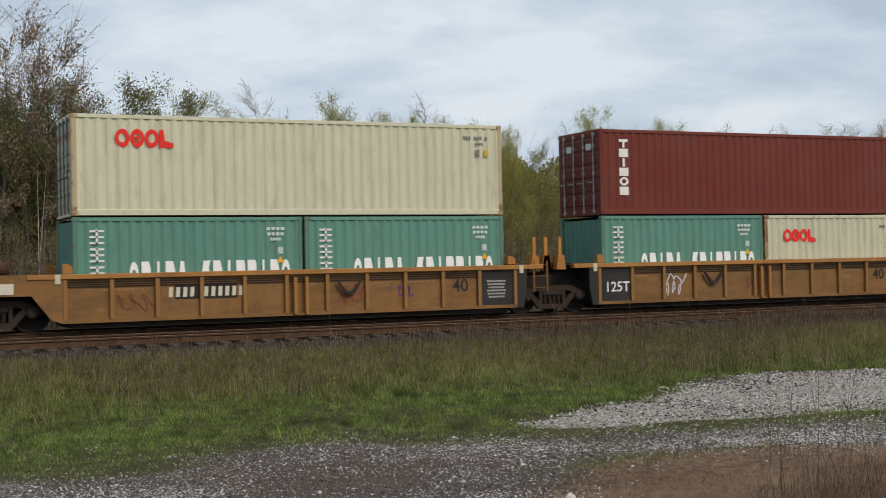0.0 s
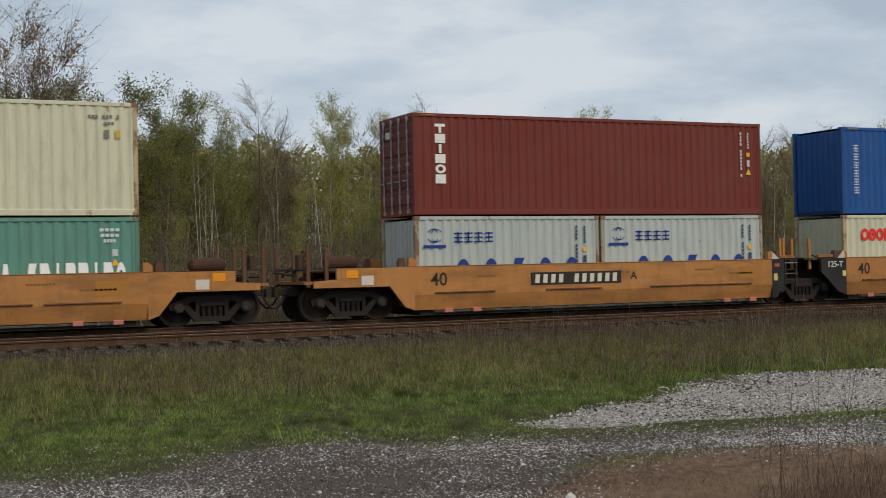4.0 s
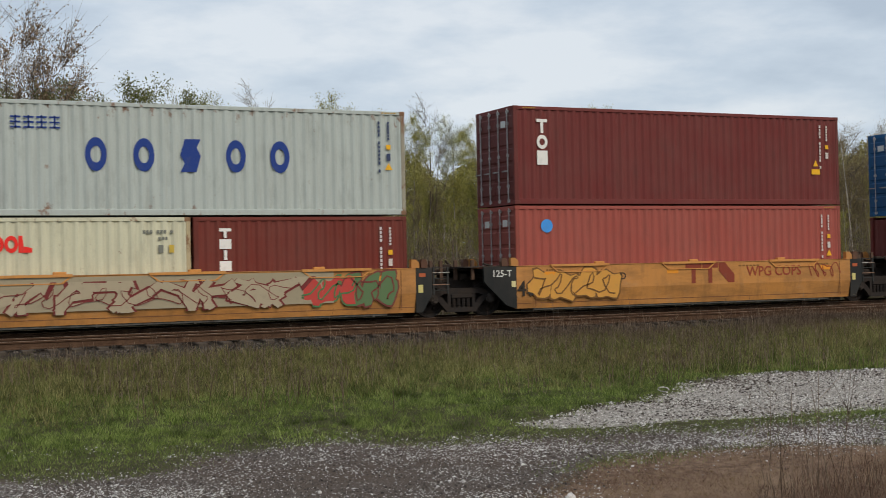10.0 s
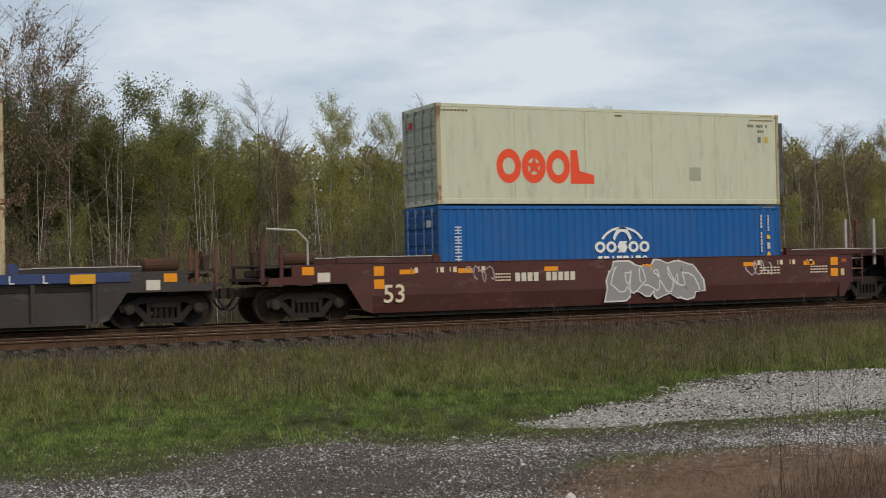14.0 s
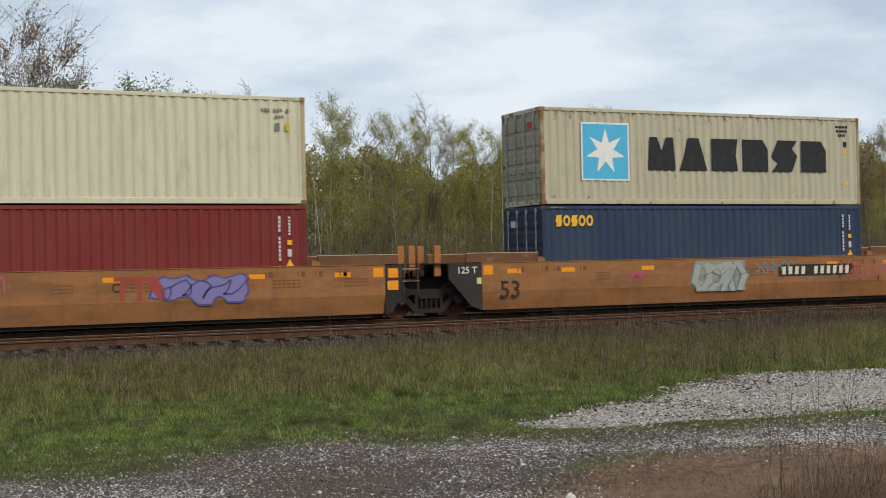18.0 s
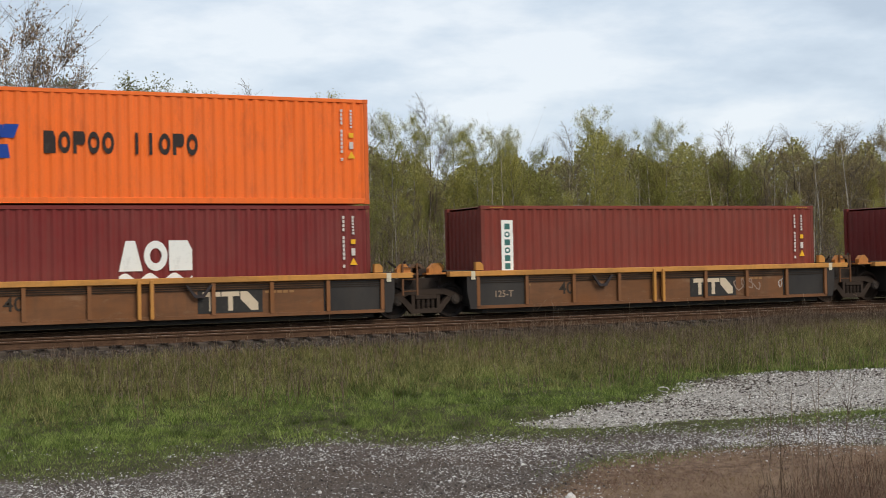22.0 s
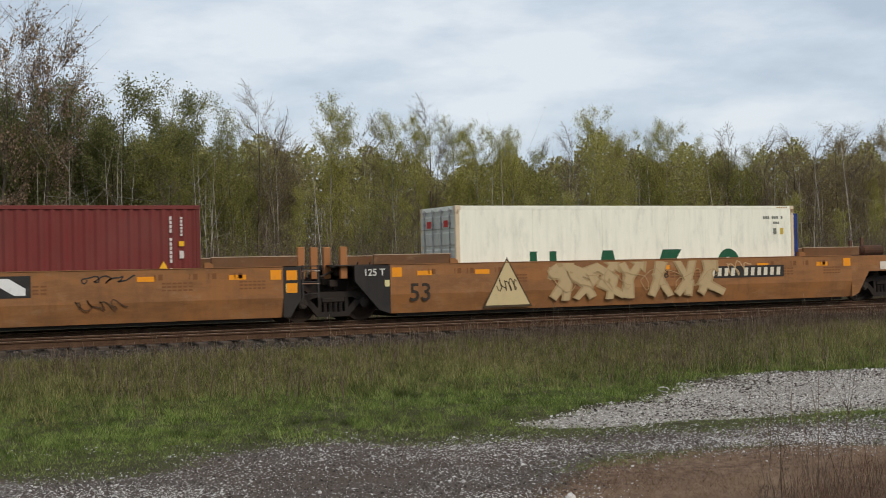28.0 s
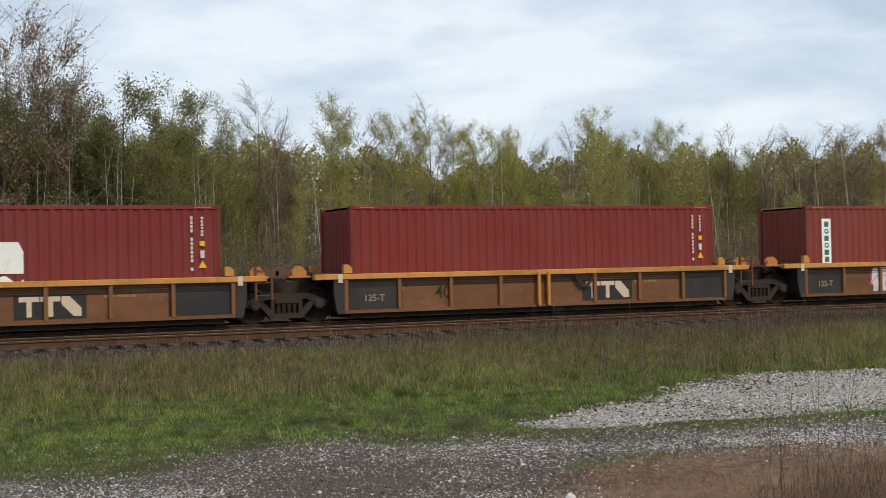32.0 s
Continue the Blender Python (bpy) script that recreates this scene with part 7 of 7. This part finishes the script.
    blades("grass_patch", x, y, rng.uniform(0.03, 0.07, len(x)), rng.uniform(0.004, 0.008, len(x)), rng.uniform(0.3, 1.2, len(x)), LUSH, "thin green grass growing through the gravel", 1)
    # a bleached, curled scrap beside the lane
    def loop(bm):
        ring = [(0.075 * math.cos(a), 0.02 * math.sin(2 * a), 0.04 + 0.03 * math.sin(a)) for a in [k * math.tau / 16 for k in range(15)]]
        for p, q in zip(ring, ring[1:]):
            rod(bm, p, q, 0.008, 6)
    scrap = shape("plastic_scrap", loop, WHITE_STONE)
    ob = new("scrap", scrap)
    ob.matrix_basis = pose(10.12, 14.71, float(ground_z(10.12, 14.71)) + 0.02, 0, 8, -25)
    tagged(ob, "bleached white curled scrap lying beside gravel", "litter")


build_grass()


# ---------------------------------------------------------------- woody plants
def tubes(p0, p1, r0, r1, sides):
    """Tapered prisms along segments: points and quads."""
    d = p1 - p0
    d = d / (np.linalg.norm(d, axis=1, keepdims=True) + 1e-9)
    ref = np.where(np.abs(d[:, 2:3]) > 0.9, np.array([[1.0, 0, 0]]), np.array([[0, 0, 1.0]]))
    u = np.cross(d, ref)
    u /= np.linalg.norm(u, axis=1, keepdims=True) + 1e-9
    w = np.cross(d, u)
    ang = np.arange(sides) * math.tau / sides
    ring = np.cos(ang)[None, :, None] * u[:, None] + np.sin(ang)[None, :, None] * w[:, None]
    v = np.concatenate([p0[:, None] + ring * r0[:, None, None], p1[:, None] + ring * r1[:, None, None]], 1)
    k = np.arange(sides)
    q = np.stack([k, (k + 1) % sides, sides + (k + 1) % sides, sides + k], -1)
    f = (q[None] + (np.arange(len(p0)) * 2 * sides)[:, None, None]).reshape(-1, 4)
    return v.reshape(-1, 3), f


def leaves(c, size):
    n = len(c)
    a = rng.normal(size=(n, 3))
    a /= np.linalg.norm(a, axis=1, keepdims=True)
    b = np.cross(a, rng.normal(size=(n, 3)))
    b /= np.linalg.norm(b, axis=1, keepdims=True) + 1e-9
    s = size[:, None]
    v = np.stack([c - a * s * 0.5, c + b * s * 0.9, c + a * s * 0.5], 1)
    f = (np.array([[0, 1, 2]]) + (np.arange(n) * 3)[:, None]).reshape(-1, 3)
    return v.reshape(-1, 3), f


TREE = {  # stems, crown start, limbs, limb length, rise, twigs per limb, leaves per twig, leaf size, trunk radius
    "aspen": dict(stems=1, low=0.30, limbs=44, reach=0.165, rise=1.0, twigs=8, leaf=42, size=0.053, spread=0.16, r=0.0075),
    "olive": dict(stems=4, low=0.10, limbs=22, reach=0.19, rise=0.9, twigs=8, leaf=42, size=0.062, spread=0.19, r=0.006),
    "green": dict(stems=3, low=0.20, limbs=26, reach=0.19, rise=0.6, twigs=8, leaf=52, size=0.076, spread=0.18, r=0.008),
    "bare": dict(stems=2, low=0.30, limbs=26, reach=0.16, rise=1.2, twigs=12, leaf=4, size=0.05, spread=0.12, r=0.0075),
    "rust": dict(stems=3, low=0.18, limbs=26, reach=0.19, rise=0.75, twigs=9, leaf=32, size=0.060, spread=0.18, r=0.008),
    "big": dict(stems=1, low=0.36, limbs=30, reach=0.30, rise=1.7, twigs=15, leaf=8, size=0.078, spread=0.12, r=0.0105, lean=0.16, tip=0.5),
}


def tree_meshes(kind, seed, pale):
    """A tree of height one metre per unit, ten metres tall, at the origin."""
    q, rr = TREE[kind], np.random.default_rng(seed)
    H, thick, thin, tips = 10.0, [], [], []
    for st in range(q["stems"]):
        lean = rr.normal(0, 0.04 if st == 0 else 0.10, 2) + np.array([q.get("lean", 0.0), 0])
        p = np.array([rr.normal(0, 0.12 * (q["stems"] > 1)), rr.normal(0, 0.12 * (q["stems"] > 1)), 0.0])
        h = H * (1 if st == 0 else rr.uniform(0.7, 0.97))
        n = 9
        path = [p]
        for k in range(n):
            lean = lean + rr.normal(0, 0.035, 2)
            path.append(path[-1] + np.array([lean[0] * h / n, lean[1] * h / n, h / n]))
        path = np.array(path)
        if st == 0 and kind != "big":
            path[:, :2] -= (path[-1] - path[0])[None, :2] * np.linspace(0, 1, n + 1)[:, None] * 0.85
        rad = q["r"] * h * (1 - np.arange(n + 1) / n * 0.93)
        for k in range(n):
            thick.append((path[k], path[k + 1], rad[k], rad[k + 1]))
        for b in range(q["limbs"]):
            s = q["low"] + (0.99 - q["low"]) * (b + rr.random()) / q["limbs"]
            i = min(int(s * n), n - 1)
            base = path[i] + (path[i + 1] - path[i]) * (s * n - i)
            az = rr.uniform(0, 6.28)
            full = math.sin(math.pi * min(1, 0.18 + 0.82 * (1 - s) / (1 - q["low"]))) ** 0.6
            ln = H * q["reach"] * (0.35 + 0.65 * full) * rr.uniform(0.6, 1.15)
            d = np.array([math.cos(az), math.sin(az), q["rise"] * rr.uniform(0.6, 1.5)])
            d /= np.linalg.norm(d)
            mid = base + d * ln * 0.5 + rr.normal(0, 0.05 * ln, 3)
            d2 = d + np.array([0, 0, 0.25]) + rr.normal(0, 0.15, 3)
            end = mid + d2 / np.linalg.norm(d2) * ln * 0.5
            r0 = max(0.008, 0.35 * rad[i])
            thin += [(base, mid, r0, r0 * 0.6), (mid, end, r0 * 0.6, 0.005)]
            for t in range(q["twigs"]):
                u = rr.uniform(q.get("tip", 0.25), 1.0)
                o = base + (mid - base) * (u / 0.5) if u < 0.5 else mid + (end - mid) * (u - 0.5) / 0.5
                dd = d + rr.normal(0, 0.6, 3) + np.array([0, 0, 0.35])
                tl = ln * rr.uniform(0.18, 0.42)
                e = o + dd / np.linalg.norm(dd) * tl
                thin.append((o, e, 0.008, 0.0035))
                k2 = e + (dd / np.linalg.norm(dd) + rr.normal(0, 0.5, 3)) * tl * 0.5
                thin.append((o + (e - o) * 0.5, k2, 0.006, 0.003))
                for _ in range(q["leaf"]):
                    tips.append(o + (e - o) * rr.uniform(0.2, 1.15) + rr.normal(0, q["spread"], 3))
    tips = np.array(tips)
    top = max(np.percentile(tips[:, 2], 99.8), max(s[1][2] for s in thick) if kind == "big" else 0.0)
    fit = np.array([1.0, 1.0, H / top])
    tips = tips * fit
    thick, thin = ([(a * fit, b * fit, r, e) for a, b, r, e in s] for s in (thick, thin))
    cols = lambda s: tubes(np.array([a[0] for a in s]), np.array([a[1] for a in s]), np.array([a[2] for a in s]), np.array([a[3] for a in s]), 6 if s is thick else 3)
    v, f = cols(thick)
    trunk = array_mesh("trunk", v, f, PALE_BARK if pale else BARK, True)
    v, f = cols(thin)
    limbs = array_mesh("branchwork", v, f, TWIG)
    v, f = leaves(tips, rr.uniform(0.6, 1.3, len(tips)) * q["size"])
    return trunk, limbs, array_mesh("leaves", v, f, LEAF[kind])


WORD_OF = {"aspen": "slender aspen with sparse yellow-green spring leaves", "olive": "bushy multi-stemmed willow with olive-green leaves", "green": "round-crowned tree with dark green leaves",
           "bare": "bare grey birch with fine twigs", "rust": "dark tree with russet budding leaves", "big": "tall leaning tree with thin reddish leaves"}
# kind, x, y, height
TREES = [("green", 7.4, 55, 9.7), ("green", 8.9, 56, 9.2), ("rust", 10.4, 58, 9.6), ("green", 6.0, 56, 10.0), ("big", 5.5, 53, 12.7), ("big", 7.3, 53.5, 12.1), ("green", 5.9, 58, 9.9), ("green", 6.8, 57, 9.6), ("green", 8.0, 58, 9.4), ("green", 9.5, 57, 10.0), ("green", 11.1, 55, 9.9),
         ("rust", 10.7, 59, 9.3), ("green", 13.8, 58, 9.9), ("olive", 14.7, 57, 9.7), ("olive", 15.5, 55, 9.1), ("olive", 12.9, 54, 8.2), ("bare", 17.2, 56, 10.4), ("bare", 18.3, 57, 8.9),
         ("rust", 20.2, 60, 8.2), ("olive", 17.2, 58, 7.8), ("olive", 13.3, 60, 7.9), ("green", 9.0, 60, 8.7), ("aspen", 20.7, 56, 9.8), ("aspen", 21.8, 57, 8.7), ("bare", 23.2, 58, 9.1),
         ("bare", 23.9, 58, 9.3), ("aspen", 24.0, 56, 9.2), ("aspen", 24.4, 55, 8.8), ("bare", 25.6, 56, 10.1), ("aspen", 27.5, 57, 9.1), ("aspen", 29.1, 58, 8.8),
         ("aspen", 29.3, 56, 8.6), ("aspen", 29.4, 55, 8.3), ("bare", 32.4, 57, 8.3), ("olive", 31.3, 56, 7.5), ("bare", 32.8, 55, 8.8), ("aspen", 34.8, 56, 9.8), ("aspen", 36.5, 57, 8.8),
         ("rust", 38.8, 59, 8.7), ("aspen", 39.3, 58, 9.1), ("aspen", 40.0, 57, 9.4), ("aspen", 42.0, 58, 8.6), ("rust", 44.5, 60, 8.1), ("bare", 43.9, 57, 9.3), ("olive", 44.4, 58, 8.1),
         ("bare", 45.4, 56, 9.0), ("rust", 49.2, 60, 8.8), ("bare", 47.9, 57, 9.4), ("rust", 51.4, 60, 8.8), ("bare", 48.0, 55, 8.4), ("rust", 51.7, 58, 9.3), ("rust", 54.1, 59, 9.6),
         ("rust", 54.8, 58, 9.5), ("bare", 50.1, 55, 9.0), ("bare", 52.3, 56, 8.9), ("rust", 57.2, 59, 9.6), ("olive", 47.6, 60, 8.3), ("olive", 38.6, 58, 7.7)]


def build_trees():
    rnd = random.Random(12)
    proto = {}
    for kind in TREE:
        for k in range(2):
            ob = thing("tree", WORD_OF[kind], "tree", "trees behind the railway")
            trunk, limbs, leaf = tree_meshes(kind, 40 + 7 * len(proto), kind == "aspen" or kind == "bare" and k == 0)
            part("trunk", trunk, ob)
            part("branchwork", limbs, ob)
            part("crown", leaf, ob)
            proto[(kind, k)] = ob
    spots = list(TREES)
    for n in range(34):
        y = rnd.uniform(57, 66)
        x = (0.03 + 1.0 * (n + rnd.random()) / 34) * y
        f = x / y
        kinds = ("green", "olive", "olive", "bare") if f < 0.35 else ("aspen", "olive", "aspen", "bare") if f < 0.62 else ("bare", "rust", "olive", "bare", "aspen")
        spots.append((rnd.choice(kinds), x, y, rnd.uniform(6.2, 7.4) * y / 60 * (1.08 if f < 0.3 else 1.0)))
    for _ in range(22):
        y = rnd.uniform(46.5, 52)
        x = rnd.uniform(0.08, 1.05) * y
        spots.append((rnd.choice(("bare", "bare", "olive", "aspen")), x, y, rnd.uniform(3.6, 6.0)))
    used = set()
    for kind, x, y, h in spots:
        k = rnd.randrange(2)
        wide = h / 10 * rnd.uniform(0.85, 1.1) * (0.95 if kind in ("olive", "green") else 0.85)
        m = pose(x, y, -0.45, 0, 0, rnd.uniform(-25, 25) if kind == "big" else rnd.uniform(0, 360)) @ Matrix.Diagonal((wide, wide, h / 10, 1))
        if (kind, k) not in used:
            used.add((kind, k))
            proto[(kind, k)].matrix_basis = m
        else:
            src = proto[(kind, k)]
            keep = src.scale.copy()
            src.scale = (1, 1, 1)
            copy_thing(src, m)
            src.scale = keep
    for key, ob in proto.items():
        if key not in used:
            ob.matrix_basis = pose(-6 - 3 * len(key[0]), 62 + key[1] * 4, -0.45)


build_trees()


def build_brush():
    """Tangled undergrowth between the track and the trees, and the dim woods behind."""
    def thicket(n, y0, y1, h0, h1, lf, size, name, mats, label, lean=0.16):
        y = rng.uniform(y0, y1, n)
        x = rng.uniform(-0.06, 1.10, n) * y
        p0 = np.stack([x, y, np.full(n, -0.45)], -1)
        h = rng.uniform(h0, h1, n)
        tip = p0 + np.stack([rng.normal(0, lean, n) * h, rng.normal(0, lean, n) * h, h], -1)
        segs = [(p0, tip, 0.0042 * h + 0.004, np.full(n, 0.004))]
        ends = [tip]
        for _ in range(4):
            u = rng.uniform(0.3, 0.95, n)[:, None]
            o = p0 + (tip - p0) * u
            e = o + rng.normal(0, 0.16, (n, 3)) * h[:, None] + np.array([0, 0, 0.14]) * h[:, None]
            segs.append((o, e, np.full(n, 0.007), np.full(n, 0.003)))
            ends.append(e)
        v, f = tubes(*[np.concatenate([s[i] for s in segs]) for i in range(4)], 3)
        tagged(new(name, array_mesh(name, v, f, mats[0])), label, "undergrowth", kind="stuff")
        c = np.concatenate(ends)
        c = c[rng.integers(0, len(c), int(n * lf))] + rng.normal(0, 0.16, (int(n * lf), 3))
        v, f = leaves(c, rng.uniform(0.6, 1.4, len(c)) * size)
        tagged(new(name + "_leaves", array_mesh(name + "_leaves", v, f, mats[1])), "small leaves of the undergrowth", "foliage", kind="stuff")
    thicket(3200, 43.5, 53, 0.9, 3.4, 9, 0.055, "undergrowth", (TWIG, LEAF["rust"]), "tangled brown brush below the trees")
    thicket(1500, 45, 56, 1.2, 4.0, 14, 0.06, "young_growth", (TWIG, LEAF["olive"]), "olive-green saplings below the trees")
    thicket(160, 46, 58, 3.0, 7.2, 3, 0.05, "birch_poles", (PALE_BARK, LEAF["olive"]), "thin pale birch stems in the woods", 0.06)
    thicket(1500, 60, 74, 3.5, 7.4, 6, 0.12, "far_woods", (TWIG, LEAF["green"]), "dense dim woods behind")
    n = 230000
    y = rng.uniform(62, 70, n)
    f = rng.uniform(-0.06, 1.12, n)
    top = 7.6 + np.where(f < 0.30, 0.5, np.where(f > 0.6, 0.7, 0.0)) + 0.35 * np.sin(f * 23) + 0.45 * np.sin(f * 61 + 1) + 0.4 * np.sin(f * 140 + 2)
    z = -0.4 + top * rng.random(n) ** 0.75
    v, fc = leaves(np.stack([f * y, y, z], -1), rng.uniform(0.12, 0.22, n))
    tagged(new("woodland_mass", array_mesh("woodland_mass", v, fc, LEAF["deep"])), "dim foliage deep in the woods", "foliage", kind="stuff")
    for name, f0, f1, n, high, mat, label in (("dim_understory", -0.04, 0.44, 34000, 3.8, LEAF["deep"], "dull brown-green leaves of the low understory"), ("understory_leaves", 0.42, 0.76, 46000, 5.2, LEAF["olive"], "yellow-green leaves of the low understory"), ("russet_understory", 0.72, 1.1, 34000, 5.2, LEAF["rust"], "brownish budding leaves of the low understory")):
        y = rng.uniform(52, 62, n)
        f = rng.uniform(f0, f1, n)
        z = -0.4 + (high + 1.2 * np.sin(f * 37)) * rng.random(n)
        v, fc = leaves(np.stack([f * y, y, z], -1), rng.uniform(0.04, 0.08, n))
        tagged(new(name, array_mesh(name, v, fc, mat)), label, "foliage", kind="stuff")


build_brush()


def build_weeds():
    """Dry branching weeds along the ballast and in the foreground."""
    def weeds(name, x, y, h, r, label, arms=5):
        n = len(x)
        p0 = np.stack([x, y, ground_z(x, y) - 0.01], -1)
        tip = p0 + np.stack([rng.normal(0, 0.13, n) * h, rng.normal(0, 0.13, n) * h, h], -1)
        segs = [(p0, tip, np.full(n, r), np.full(n, r * 0.5))]
        for _ in range(arms):
            u = rng.uniform(0.35, 0.98, n)[:, None]
            o = p0 + (tip - p0) * u
            e = o + (rng.normal(0, 0.16, (n, 3)) + np.array([0, 0, 0.2])) * h[:, None] * 0.6
            segs.append((o, e, np.full(n, r * 0.6), np.full(n, r * 0.35)))
        v, f = tubes(*[np.concatenate([s[i] for s in segs]) for i in range(4)], 3)
        tagged(new(name, array_mesh(name, v, f, WEED)), label, "weeds", kind="stuff")
    x, y = scatter(20000, 0, 32, 20.5, 28.6)
    k = rng.random(len(x)) < np.clip((y - 21) / 6.0, 0.03, 1) * np.clip(0.04 + clump(x, y, 1.0, 9) ** 3 * (0.8 + x / 14), 0, 1)
    x, y = x[k], y[k]
    weeds("verge_weeds", x, y, rng.uniform(0.15, 0.5, len(x)) * (0.6 + 0.8 * clump(x, y, 1.4, 52)), 0.0055, "dry brown weeds along the ballast edge")
    y = rng.uniform(26.6, 29.2, 6500)
    x = rng.uniform(4, 32, 6500)
    k = rng.random(6500) < np.clip((x - 9) / 10, 0.07, 1) * (0.15 + 1.1 * clump(x, y, 1.2, 51))
    x, y = x[k], y[k]
    weeds("ballast_weeds", x, y, rng.uniform(0.15, 0.5, len(x)) * np.where(rng.random(len(x)) < 0.05, 1.9, 1), 0.0045, "pale dry weeds growing out of the ballast", 7)
    n = 200
    y = rng.uniform(6.3, 7.7, n)
    x = rng.uniform(0.79, 1.04, n) * y
    weeds("thicket_weeds", x, y, rng.uniform(0.06, 0.28, n), 0.0022, "low russet weeds in the foreground dirt", 6)
    n = 17
    y = rng.uniform(6.5, 8.2, n)
    x = (0.80 + 0.16 * rng.random(n) ** 1.5) * y
    weeds("dead_stalks", x, y, rng.uniform(0.35, 0.95, n), 0.0028, "tall dead weed stalks in the foreground", 5)
    x, y = scatter(5000, 0, 28, 15.5, 25)
    k = (bare(x, y, 0.9) < 0.2) & (clump(x, y, 0.9, 14) * clump(x, y, 2.1, 15) > 0.25)
    x, y = x[k], y[k]
    weeds("brown_weed_patch", x, y, rng.uniform(0.14, 0.44, len(x)), 0.0052, "patches of low brown weeds in the grass", 6)
    n = 30
    x = rng.uniform(4, 20, n)
    y = rng.uniform(14, 22, n)
    weeds("field_weeds", x, y, rng.uniform(0.25, 0.6, n), 0.004, "single dry weed stalks in the grass", 5)


build_weeds()


# ---------------------------------------------------------------- the train's run
def run(t):
    """Metres that the train has gone at t seconds."""
    return 22.868 * t - 0.00756 * t * t - 0.898 * min(1.0, max(0.0, (t - 11.4) / 0.1))


def motions():
    near = [11.4 + d for d in (-1.6, -0.8, -0.4, -0.3, -0.2, -0.1, 0.0, 0.1, 0.2, 0.3, 0.4, 0.5, 0.9, 1.7)]
    times = [0.0, 2.0, 4.0, 6.0, 7.5, 9.0] + near + [14.5, 16.0, 18.0, 20.0, 22.0, 24.0, 26.0, 28.0, 30.0, 32.0]
    for ob, s, y, z in MOVERS:
        walk(ob, [(t, pose(s + run(t), y, z)) for t in times])
    for wheel, s, x, z in WHEELS:
        rows, angle = [(0.0, pose(x, 0, z))], 0.0
        for k in range(1, 960):
            if 0.0 < s + run(k / FPS) < 40.0:
                angle += 86.0
                rows.append((k / FPS, pose(x, 0, z, 0, angle % 360.0, 0)))
        if rows[-1][0] < 31.99:
            rows.append((32.0, rows[-1][1]))
        walk(wheel, rows)


motions()
